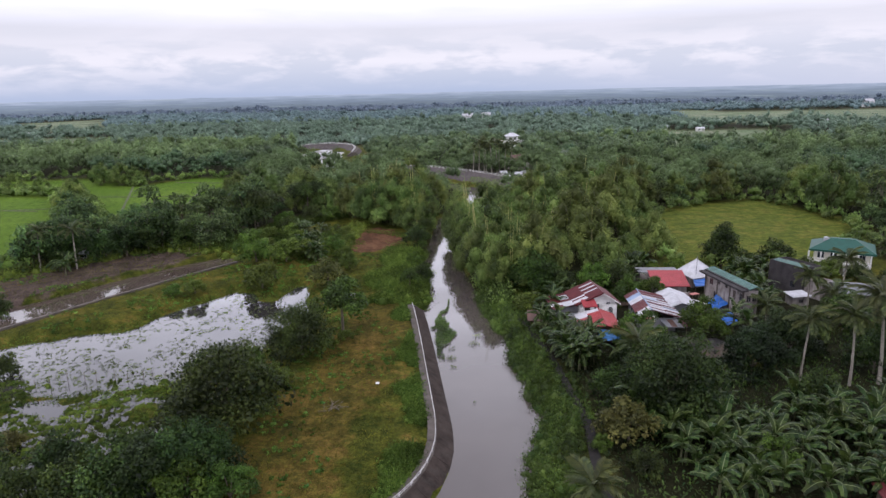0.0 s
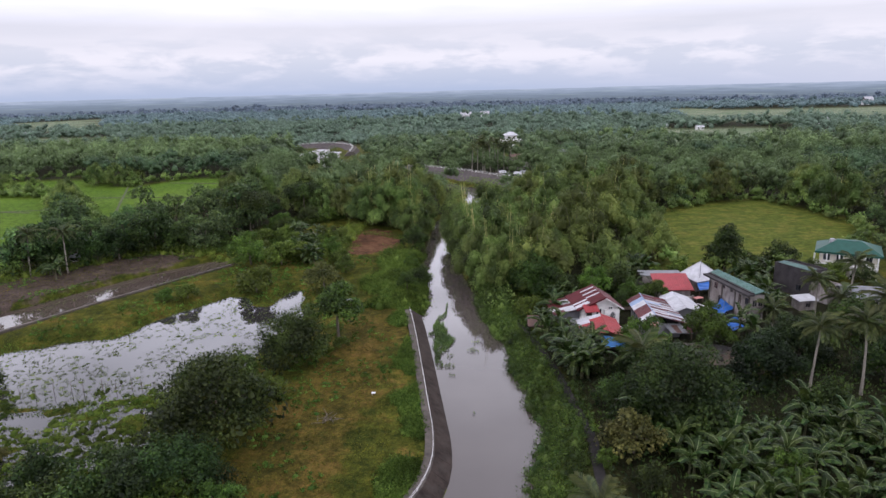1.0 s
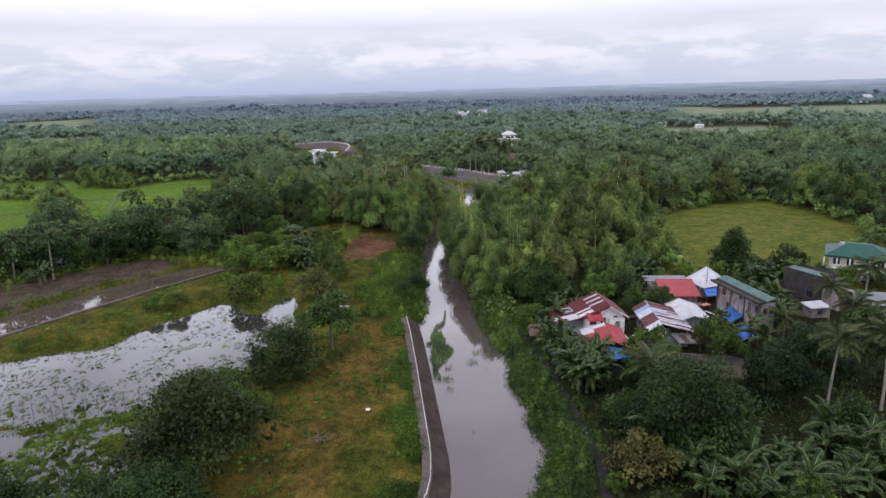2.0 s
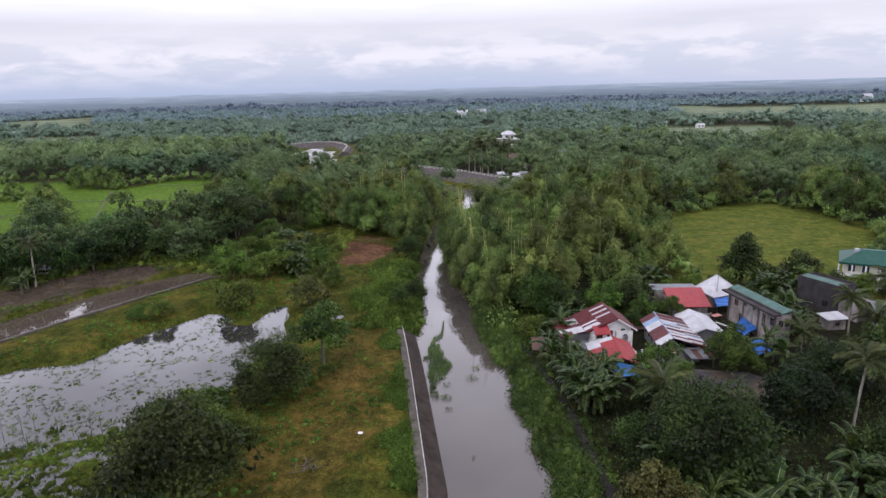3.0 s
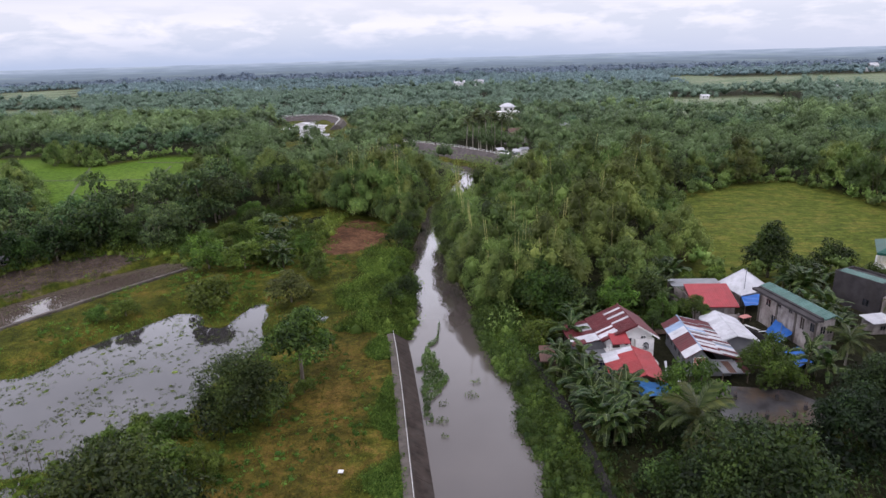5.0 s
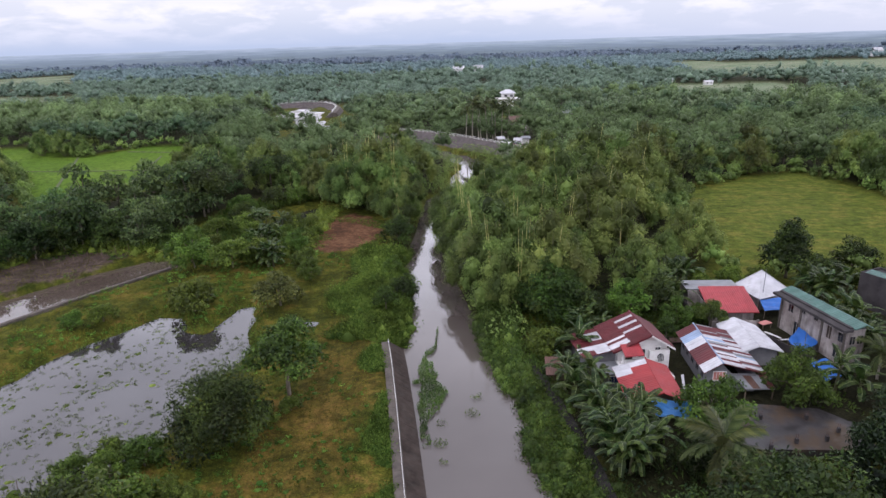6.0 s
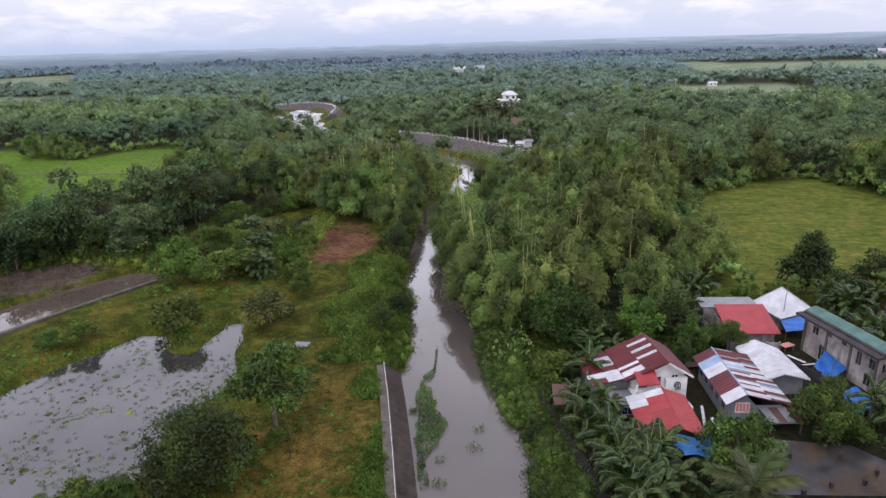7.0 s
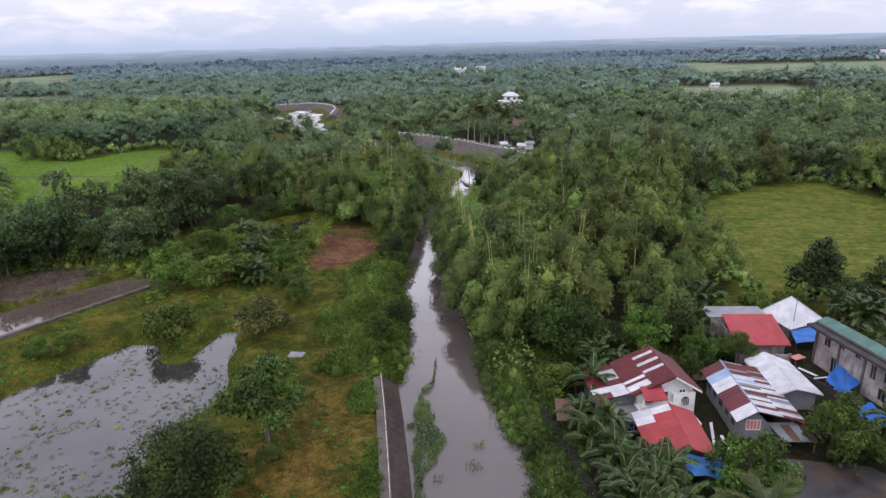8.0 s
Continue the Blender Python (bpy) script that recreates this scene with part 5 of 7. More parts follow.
def parked_car(label, x, y, z, turn, paint):
    c = thing("car", label, "car")
    body = boxed(-2.1, 2.1, -0.85, 0.85, 0.35, 0.95, bevel=0.12)
    part("body", body, paint, c)
    bm = prism(bmesh.new(), [(-1.6, -0.75), (1.0, -0.75), (1.0, 0.75), (-1.6, 0.75)], 0.95, 0.96)
    cab = bmesh.new()
    lo = [(-1.7, -0.8), (1.1, -0.8), (1.1, 0.8), (-1.7, 0.8)]
    hi = [(-1.3, -0.65), (0.5, -0.65), (0.5, 0.65), (-1.3, 0.65)]
    a = [cab.verts.new((*p, 0.95)) for p in lo]
    b = [cab.verts.new((*p, 1.5)) for p in hi]
    cab.faces.new(b)
    cab.faces.new(a[::-1])
    for i in range(4):
        cab.faces.new((a[i], a[(i + 1) % 4], b[(i + 1) % 4], b[i]))
    part("cabin", cab, GLASS, c)
    part("car_roof", bm, paint, c)
    for px in (-1.35, 1.3):
        for py in (-0.8, 0.8):
            part("wheel", tube(bmesh.new(), [(px, py - 0.1, 0.33), (px, py + 0.1, 0.33)], [0.33, 0.33], 10), DARK_BLOCK, c)
    c.matrix_basis = pose(x, y, z, 0, 0, turn)
    return c


parked_car("white car parked on the dike walk", 10.4, 252.5, 4.42, -55, WHITE_PAINT)
parked_car("dark red car parked on the dike walk", 14.0, 247.0, 4.42, -55, MAROON_TIN)


def build_bund(line):
    """A low earth ridge between rice plots."""
    root = thing("field_bund", "low grassy earth bund between rice plots", "bund", group="rice field bunds")
    line = resample(line, 6.0)
    bm = bmesh.new()
    rows = []
    for i, p in enumerate(line):
        s = side_of(line, i)
        z = ground_z(p.x, p.y)
        rows.append([bm.verts.new((p + s * o) + Vector((0, 0, z + h))) for o, h in ((-0.6, -0.1), (-0.22, 0.22), (0.22, 0.22), (0.6, -0.1))])
    for r0, r1 in zip(rows, rows[1:]):
        for k in range(3):
            bm.faces.new((r0[k], r0[k + 1], r1[k + 1], r1[k]))
    bmesh.ops.recalc_face_normals(bm, faces=bm.faces[:])
    part("ridge", bm, BUND, root)
    return based(root, line[0].x, line[0].y, ground_z(line[0].x, line[0].y))


for line in ([(-205, 200), (-140, 212)], [(-166, 238), (-121, 168)], [(-150, 262), (-112, 184)], [(-118, 262), (-101, 205)], [(-160, 236), (-95, 232)], [(-230, 215), (-150, 205)], [(-136, 272), (-100, 268)]):
    build_bund(line)


def scrap(name, label, corners, material, thick=0.05):
    """A loose sheet or board lying or leaning between four corners."""
    root = thing(name, label, name.replace("_", " "))
    slab4(root, "panel", *corners, material, thick)
    x, y = corners[0][:2]
    return based(root, x, y, ground_z(x, y))


scrap("roof_sheet_scrap", "loose white roofing sheet leaning in a yard", ((22.9, 93.6, 1.2), (23.2, 93.7, 1.2), (23.5, 96.2, 2.6), (23.2, 96.1, 2.6)), WHITE_TIN)
scrap("roof_sheet_scrap", "loose white roofing sheet leaning by a wall", ((24.2, 92.6, 1.2), (24.5, 92.7, 1.2), (24.0, 94.6, 2.2), (23.7, 94.5, 2.2)), WHITE_TIN)
scrap("plank", "long pale plank lying across a yard", ((37.6, 106.6, 1.5), (40.3, 107.0, 1.6), (40.3, 107.2, 1.6), (37.6, 106.8, 1.5)), WHITE_PAINT)
scrap("plank", "pale plank lying across a yard", ((38.0, 109.4, 1.5), (38.3, 109.5, 1.5), (39.4, 107.4, 1.6), (39.1, 107.3, 1.6)), WHITE_PAINT)
scrap("plank", "pale plank leaning on rubble", ((39.9, 104.9, 1.4), (40.1, 105.0, 1.4), (41.0, 103.4, 1.9), (40.8, 103.3, 1.9)), WHITE_PAINT)
scrap("roof_sheet_scrap", "grey roofing sheet lying on the grass", ((-24.6, 112.0, 1.25), (-22.6, 112.2, 1.25), (-22.4, 113.4, 1.3), (-24.4, 113.6, 1.3)), GREY_TIN)
scrap("roof_sheet_scrap", "rusty sheet lying in rubble", ((25.0, 106.4, 1.4), (28.6, 106.8, 1.6), (28.4, 108.0, 1.7), (25.2, 107.6, 1.5)), RUST_TIN)
scrap("roof_sheet_scrap", "grey sheet lying in rubble", ((28.8, 107.4, 1.6), (30.8, 108.2, 1.7), (30.2, 109.2, 1.7), (28.6, 108.4, 1.6)), GREY_TIN)
scrap("plank", "small white board lying on rough grass", ((-12.9, 75.6, 1.3), (-12.4, 75.6, 1.3), (-12.4, 76.0, 1.34), (-12.9, 76.0, 1.34)), WHITE_PAINT)


def small_table():
    t_ = thing("table", "small faded red table standing in a yard", "table")
    part("tabletop", boxed(-0.8, 0.8, -0.5, 0.5, 0.72, 0.78), PINK_PAINT, t_)
    for x in (-0.7, 0.7):
        for y in (-0.4, 0.4):
            part("leg", boxed(x - 0.04, x + 0.04, y - 0.04, y + 0.04, 0, 0.72), WOOD, t_)
    t_.matrix_basis = pose(38.8, 111.2, ground_z(38.8, 111.2), 0, 0, 25)


small_table()


def yard_wall(label, a, b, height, material):
    """A low block wall of panels between posts."""
    root = thing("yard_wall", label, "wall")
    line = resample([a, b], 1.6)
    for p, q in zip(line, line[1:]):
        s = side_of([p, q], 0) * 0.07
        z = G - 0.2
        block(root, "panel", [p - s + Vector((0, 0, z)), q - s + Vector((0, 0, z)), q + s + Vector((0, 0, z)), p + s + Vector((0, 0, z)), p - s + Vector((0, 0, G + height)), q - s + Vector((0, 0, G + height)), q + s + Vector((0, 0, G + height)), p + s + Vector((0, 0, G + height))], material)
    for p in line:
        part("post", boxed(p.x - 0.11, p.x + 0.11, p.y - 0.11, p.y + 0.11, G - 0.2, G + height + 0.12), material, root)
    return based(root, a[0], a[1], G)


yard_wall("dark bare block wall beside a yard", (36.9, 108.4), (40.6, 100.2), 1.0, DARK_BLOCK)
yard_wall("stained block wall in front of a shed", (31.6, 111.2), (38.4, 111.4), 1.1, OLD_WALL)
yard_wall("dark bare block wall at the back of a yard", (30.2, 112.4), (29.2, 121.6), 1.8, DARK_BLOCK)


def build_sticks():
    """Thin posts standing in the flooded field."""
    r = np.random.RandomState(9)
    for k in range(12):
        x, y = -60 + 1.9 * k + r.uniform(-0.5, 0.5), 76.5 + 0.25 * k + r.uniform(-0.8, 0.8)
        st = thing("stake", "thin wooden stake standing in shallow water", "stake", at=(x, y, -0.3), group="stakes in the flooded field")
        part("shaft", tube(bmesh.new(), [(0, 0, 0), (r.uniform(-0.1, 0.1), r.uniform(-0.1, 0.1), r.uniform(1.3, 2.0))], [0.04, 0.03], 5), WOOD, st)
    for k in range(14):
        x, y = -92 + 1.75 * k, 125.5 + 1.75 * k
        st = thing("fence_post", "thin grey fence post along an earth bank", "fence post", at=(x, y, ground_z(x, y)), group="fence on the bank")
        part("shaft", tube(bmesh.new(), [(0, 0, -0.3), (0, 0, 1.5)], [0.07, 0.06], 5), WOOD, st)


build_sticks()

for x, y, z0, z1, label in ((41.0, 117.6, 3.4, 7.2, "thin pale pole standing over a white roof"), (43.0, 112.6, 1.1, 6.0, "thin grey pole beside a concrete building"), (40.6, 104.2, 1.1, 4.2, "dark post beside a blue tarpaulin")):
    pole_ = thing("pole", label, "pole", at=(x, y, z0))
    part("shaft", tube(bmesh.new(), [(0, 0, -0.3), (0.05, 0, z1 - z0)], [0.05, 0.04], 6), GREY_TIN, pole_)


def brush_pile():
    r = np.random.RandomState(5)
    root = thing("brush_pile", "heap of cut dry branches on the grass", "brush pile")
    for k in range(16):
        a = r.uniform(0, math.tau)
        x, y = r.normal(size=2) * 0.5
        part("branch", tube(bmesh.new(), [(x, y, r.uniform(0, 0.3)), (x + math.cos(a) * 1.1, y + math.sin(a) * 1.1, r.uniform(0.2, 0.7))], [0.05, 0.02], 4), BARK, root)
    root.matrix_basis = pose(-17.2, 69, ground_z(-17.2, 69))


brush_pile()

# ---------------------------------------------------------------- plants
ICO = bmesh.new()
bmesh.ops.create_icosphere(ICO, subdivisions=1, radius=1)
ICO_V = np.array([v.co[:] for v in ICO.verts])
ICO_F = np.array([[v.index for v in f.verts] for f in ICO.faces])
ICO.free()


def mixed_mesh(name, verts, tri, quad):
    """One mesh of triangles and quads."""
    me = bpy.data.meshes.new(name)
    me.vertices.add(len(verts))
    me.vertices.foreach_set("co", verts.astype(np.float32).ravel())
    me.loops.add(tri.size + quad.size)
    me.loops.foreach_set("vertex_index", np.concatenate([tri.ravel(), quad.ravel()]).astype(np.int32))
    me.polygons.add(len(tri) + len(quad))
    me.polygons.foreach_set("loop_start", np.concatenate([np.arange(len(tri)) * 3, tri.size + np.arange(len(quad)) * 4]).astype(np.int32))
    me.update(calc_edges=True)
    return me


def unit(a):
    return a / np.maximum(np.linalg.norm(a, axis=-1, keepdims=True), 1e-6)


def cards(rng, P, D, length, width, droop, wild=0.8, ruffle=0.45):
    """Folded leaf or spray shapes at P, looking out along D. Returns points, four a leaf."""
    n = len(P)
    A = unit(rng.normal(size=(n, 3)) * wild + D * 0.7 + np.array([0, 0, -droop]))
    N = unit(D + rng.normal(size=(n, 3)) * ruffle + np.array([0, 0, 0.35]))
    W = unit(np.cross(A, N))
    L = (length * rng.uniform(0.6, 1.35, n))[:, None]
    w = (width * rng.uniform(0.6, 1.35, n))[:, None]
    mid_ = P + A * L * 0.45 - N * L * 0.06
    return np.stack([P - A * L * 0.2, mid_ + W * w * 0.5, P + A * L * 0.8 - N * L * 0.18, mid_ - W * w * 0.5], 1).reshape(-1, 3)


def foliage(rng, blobs, n, length, width, droop=0.3, core=0.74, wild=0.8, low=-0.55, ruffle=0.45, reach=(0.78, 1.06), vary=0.2):
    """Leaves on the outside of a few lumps, and rough lumps within them, darkened to paint in shade. Returns points,
    faces and each point's tone.
    """
    B = np.array(blobs, float)
    weight = B[:, 3] * B[:, 4] + B[:, 3] * B[:, 5]
    pick = rng.choice(len(B), n, p=weight / weight.sum())
    D = unit(rng.normal(size=(n, 3)) + np.array([0, 0, 0.35]))
    D[:, 2] = np.where(D[:, 2] < low, -D[:, 2], D[:, 2])
    P = B[pick, :3] + D * B[pick, 3:6] * rng.uniform(*reach, n)[:, None]
    V = cards(rng, P, D, length, width, droop, wild, ruffle)
    F = [tuple(f) for f in np.arange(4 * n).reshape(-1, 4).tolist()]
    tones = rng.uniform(-vary, vary, len(B))
    T = [np.repeat(tones[pick], 4)]
    parts, base = [V], len(V)
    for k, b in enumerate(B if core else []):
        # core lumps lose 0.1 of tone: shade behind the leaves, painted
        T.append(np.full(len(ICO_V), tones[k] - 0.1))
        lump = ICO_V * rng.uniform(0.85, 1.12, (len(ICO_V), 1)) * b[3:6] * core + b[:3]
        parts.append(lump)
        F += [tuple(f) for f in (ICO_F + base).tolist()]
        base += len(lump)
    return np.concatenate(parts), F, np.concatenate(T)


def crown_mesh(V, F, tones, material):
    me = mesh_of("crown", V, F, material)
    me.attributes.new("tone", "FLOAT", "POINT").data.foreach_set("value", tones.astype(np.float32))
    return me


def limbs(rng, blobs, trunk_top, radius, lean=(0, 0)):
    bm = bmesh.new()
    top = Vector((lean[0], lean[1], trunk_top))
    tube(bm, [(0, 0, -0.4), (lean[0] * 0.3, lean[1] * 0.3, trunk_top * 0.5), top], [radius * 1.25, radius, radius * 0.75], 7)
    for b in blobs[: min(len(blobs), 7)]:
        end = Vector(b[:3])
        midp = top.lerp(end, 0.5) + Vector((0, 0, 0.15 * (end - top).length))
        tube(bm, [top - Vector((0, 0, 0.3)), midp, end], [radius * 0.55, radius * 0.38, radius * 0.12], 5)
    return bm


def tree(name, label, seed, height, spread, material, leaves, length, width, flat_=0.75, clear=0.3, lumps=9, group="", cone=False, droop=0.3, subs=6):
    """A broadleaf tree: tapered trunk with limbs, and a crown of lumps set with leaves."""
    rng = np.random.RandomState(seed)
    ob = thing(name, label, "tree", group=group)
    blobs = []
    z0 = height * clear
    for k in range(lumps):
        a = k * 2.4 + rng.uniform(-0.4, 0.4)
        f = (k + 0.6) / lumps
        rr = spread * math.sqrt(f) * rng.uniform(0.5, 0.88)
        z = z0 + (height - z0) * (0.77 - 0.58 * f + rng.uniform(-0.13, 0.13))
        s = spread * rng.uniform(0.27, 0.48)
        if cone:
            z = z0 + (height - z0) * (0.12 + 0.76 * (1 - f))
            s = spread * (0.32 + 0.32 * f)
            rr = spread * f * 0.5
        blobs.append((rr * math.cos(a), rr * math.sin(a), min(z, height - s * flat_), s, s, s * flat_))
    part("trunk", limbs(rng, blobs, z0 + (height - z0) * 0.25, 0.016 * height + 0.05), BARK, ob)
    boughs = []
    for b in blobs:
        for k in range(subs):
            d = unit(rng.normal(size=3) + np.array([0, 0, 0.45]))
            d[2] = abs(d[2]) if d[2] < -0.35 else d[2]
            q = b[3] * rng.uniform(0.34, 0.52)
            boughs.append((b[0] + d[0] * b[3] * 0.78, b[1] + d[1] * b[4] * 0.78, b[2] + d[2] * b[5] * 0.78, q, q, q * 0.8))
    V, _, T = foliage(rng, boughs, leaves, length, width, droop + 0.25, core=0, ruffle=0.34, low=-0.6, reach=(0.62, 1.18), vary=0.3)
    # leaves within the crown; its inner shade is put into their lowered tone
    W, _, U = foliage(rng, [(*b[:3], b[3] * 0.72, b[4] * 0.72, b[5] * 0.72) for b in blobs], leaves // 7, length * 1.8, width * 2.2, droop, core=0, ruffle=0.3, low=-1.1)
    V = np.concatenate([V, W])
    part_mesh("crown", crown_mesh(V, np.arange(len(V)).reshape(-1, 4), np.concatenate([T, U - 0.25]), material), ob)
    return ob


def bamboo(seed, height, spread, leaves, length, width, plumes, group, poles=3, material=None, core=0.6):
    """A bamboo clump: arching culms that end in drooping plumes, a few bare poles above."""
    rng = np.random.RandomState(seed)
    ob = thing("bamboo_clump", "yellow-green feathery bamboo clump with drooping plumes", "bamboo", group=group)
    blobs = bamboo_lumps(rng, height, spread, plumes)
    bm = bmesh.new()
    for x, y, z, *_ in blobs[::2]:
        tube(bm, [(x * 0.15, y * 0.15, -0.3), (x * 0.5, y * 0.5, z * 0.6), (x * 0.9, y * 0.9, z * 0.85)], [0.07, 0.05, 0.03], 4)
    part("base", bm, STEM, ob)["kind"] = "stuff"
    for k in range(poles):
        x, y = rng.uniform(-0.4, 0.4, 2) * spread
        h = height * rng.uniform(1.02, 1.32)
        part("bare_culm", tube(bmesh.new(), [(x * 0.3, y * 0.3, 0), (x * 0.7, y * 0.7, h * 0.6), (x, y, h)], [0.05, 0.04, 0.02], 5), CULM, ob, "bare yellowish culm")
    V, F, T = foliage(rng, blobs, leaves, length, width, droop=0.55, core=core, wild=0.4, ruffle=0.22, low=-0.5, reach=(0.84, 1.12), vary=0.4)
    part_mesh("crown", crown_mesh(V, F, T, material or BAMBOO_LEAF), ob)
    return ob


def bamboo_lumps(rng, height, spread, plumes):
    """Heads of a clump's plumes: a dome of them, and a ring of lower ones that hang outward."""
    blobs = []
    for k in range(plumes):
        a = k * 2.4 + rng.uniform(-0.5, 0.5)
        f = math.sqrt((k + 0.3) / plumes)
        rr = spread * f * rng.uniform(0.68, 0.95)
        top = height * (1.0 - 0.48 * f ** 2.2) * rng.uniform(0.78, 1.1)
        q = spread * rng.uniform(0.17, 0.29)
        blobs.append((rr * math.cos(a), rr * math.sin(a), top - q * 1.1, q, q, q * rng.uniform(1.1, 1.6)))
    for k in range(plumes * 2 // 3):
        a = k * math.tau / (plumes * 2 // 3) + rng.uniform(-0.3, 0.3)
        rr = spread * rng.uniform(0.72, 1.0)
        q = spread * rng.uniform(0.2, 0.32)
        blobs.append((rr * math.cos(a), rr * math.sin(a), height * rng.uniform(0.2, 0.42), q, q, q * rng.uniform(1.1, 1.5)))
    return blobs


def frond_mesh(seed, length=3.8):
    rng = np.random.RandomState(seed)
    V, F = [], []
    n = 15
    curve = [Vector((length * s * (1 - 0.16 * s * s), 0, length * (0.34 * s - 0.62 * s * s))) for s in np.linspace(0, 1, n)]
    for i in range(n - 1):
        k = len(V)
        w = 0.05 * (1 - i / n) + 0.012
        V += [curve[i] + Vector((0, w, 0)), curve[i] - Vector((0, w, 0)), curve[i + 1] - Vector((0, w, 0)), curve[i + 1] + Vector((0, w, 0))]
        F.append((k, k + 1, k + 2, k + 3))
        if i < 1:
            continue
        ll = length * 0.27 * math.sin(math.pi * (0.12 + 0.82 * i / n)) + 0.1
        for side in (-1, 1):
            for q in (0.0, 0.5):
                p = curve[i].lerp(curve[i + 1], q)
                tip = p + Vector((ll * 0.55, side * ll * 0.75, -ll * rng.uniform(0.35, 0.75)))
                k = len(V)
                V += [p, p + Vector((0.14, side * 0.02, 0)), tip, p.lerp(tip, 0.5) + Vector((-0.05, side * 0.03, 0.05))]
                F.append((k, k + 1, k + 2, k + 3))
    return mesh_of("frond", V, F, PALM_LEAF)


FRONDS = [frond_mesh(s) for s in (1, 2, 3)]


def palm(seed, height, lean, fronds=18, scale=1.0):
    rng = np.random.RandomState(seed)
    ob = thing("coconut_palm", "tall coconut palm with a slim grey trunk", "palm tree", group="coconut palms")
    top = Vector((lean, lean * 0.4, height))
    part("trunk", tube(bmesh.new(), [(0, 0, -0.4), (lean * 0.15, 0, height * 0.3), (lean * 0.5, lean * 0.15, height * 0.65), top], [0.26, 0.18, 0.15, 0.13], 8), PALM_BARK, ob)
    nuts = bmesh.new()
    for k in range(6):
        a = k * 1.05
        bmesh.ops.create_icosphere(nuts, subdivisions=1, radius=0.15, matrix=Matrix.Translation(top + Vector((0.24 * math.cos(a), 0.24 * math.sin(a), -0.2 - 0.08 * (k % 2)))))
    part("coconuts", nuts, PALM_LEAF, ob)
    for k in range(fronds):
        f = part_mesh("frond", FRONDS[k % 3], ob)
        up_ = 62 - 92 * (k / fronds) + rng.uniform(-8, 8)
        f.matrix_basis = Matrix.Translation(top) @ pose(0, 0, 0, 0, 0, k * 137.5 + rng.uniform(-12, 12)) @ pose(0, 0, 0, rng.uniform(-20, 20), -up_, 0) @ Matrix.Scale(scale * rng.uniform(0.85, 1.1), 4)
    return ob


def banana_leaf_mesh(seed, length=2.6, width=0.66):
    rng = np.random.RandomState(seed)
    V, F = [], []
    n = 9
    bend = rng.uniform(0.55, 0.95)
    pts = [Vector((length * s * (1 - 0.22 * bend * s * s), 0, length * (0.55 * s - bend * s * s))) for s in np.linspace(0, 1, n)]
    for i in range(1, n - 1):
        s0, s1 = i / n, (i + 1) / n
        w0 = width * 0.5 * math.sin(math.pi * min(1, 0.10 + 0.86 * s0)) ** 0.7
        w1 = width * 0.5 * math.sin(math.pi * min(1, 0.10 + 0.86 * s1)) ** 0.7
        for side in (-1, 1):
            sag = rng.uniform(0.10, 0.45)
            k = len(V)
            gap = rng.choice((0.0, 0.0, 0.06))
            V += [pts[i], pts[i + 1], pts[i + 1] + Vector((-gap, side * w1, -sag * w1)), pts[i] + Vector((0.02, side * w0, -sag * w0))]
            F.append((k, k + 1, k + 2, k + 3) if side < 0 else (k + 3, k + 2, k + 1, k))
    for i in range(n - 1):
        k, w0, w1 = len(V), 0.045 * (1 - i / n), 0.045 * (1 - (i + 1) / n)
        lift_ = Vector((0, 0, 0.015))
        V += [pts[i] + lift_ + Vector((0, w0, 0)), pts[i] + lift_ - Vector((0, w0, 0)), pts[i + 1] + lift_ - Vector((0, w1, 0)), pts[i + 1] + lift_ + Vector((0, w1, 0))]
        F.append((k + 3, k + 2, k + 1, k))
    me = mesh_of("leaf", V, F, BANANA_LEAF)
    me.materials.append(MIDRIB)
    for p in me.polygons[-(n - 1):]:
        p.material_index = 1
    return me


BANANA_LEAVES = [banana_leaf_mesh(s) for s in (4, 5, 6, 7)]


def banana(seed, height, leaves=9, scale=1.0):
    rng = np.random.RandomState(seed)
    ob = thing("banana_plant", "green banana plant with long arching torn leaves", "banana plant", group="banana grove")
    part("stem", tube(bmesh.new(), [(0, 0, -0.2), (0.05, 0, height * 0.5), (0.08, 0.03, height)], [0.16, 0.12, 0.07], 6), STEM, ob)
    for k in range(leaves):
        f = part_mesh("leaf", BANANA_LEAVES[k % 4], ob)
        up_ = 66 - 74 * (k / leaves) + rng.uniform(-8, 8)
        f.matrix_basis = Matrix.Translation((0.08, 0.03, height - 0.05 * k)) @ pose(0, 0, 0, 0, 0, k * 137.5 + rng.uniform(-15, 15)) @ pose(0, 0, 0, rng.uniform(-25, 25), -up_, 0) @ Matrix.Scale(scale * rng.uniform(0.8, 1.15), 4)
    return ob


SPARES = {}


def plant(kind, x, y, scale=1.0, turn=0.0, drop=0.0):
    """Sets the first of a kind itself, and copies of it from then on."""
    m4 = pose(x, y, ground_z(x, y) - drop, 0, 0, turn)
    first, used = SPARES[kind]
    if used:
        ob = copy_thing(first, m4)
        ob.scale = (scale, scale, scale)
    else:
        SPARES[kind] = (first, True)
        first.matrix_basis = m4
        first.scale = (scale, scale, scale)
        ob = first
    return ob


def kind_of(key, ob):
    SPARES[key] = (ob, False)


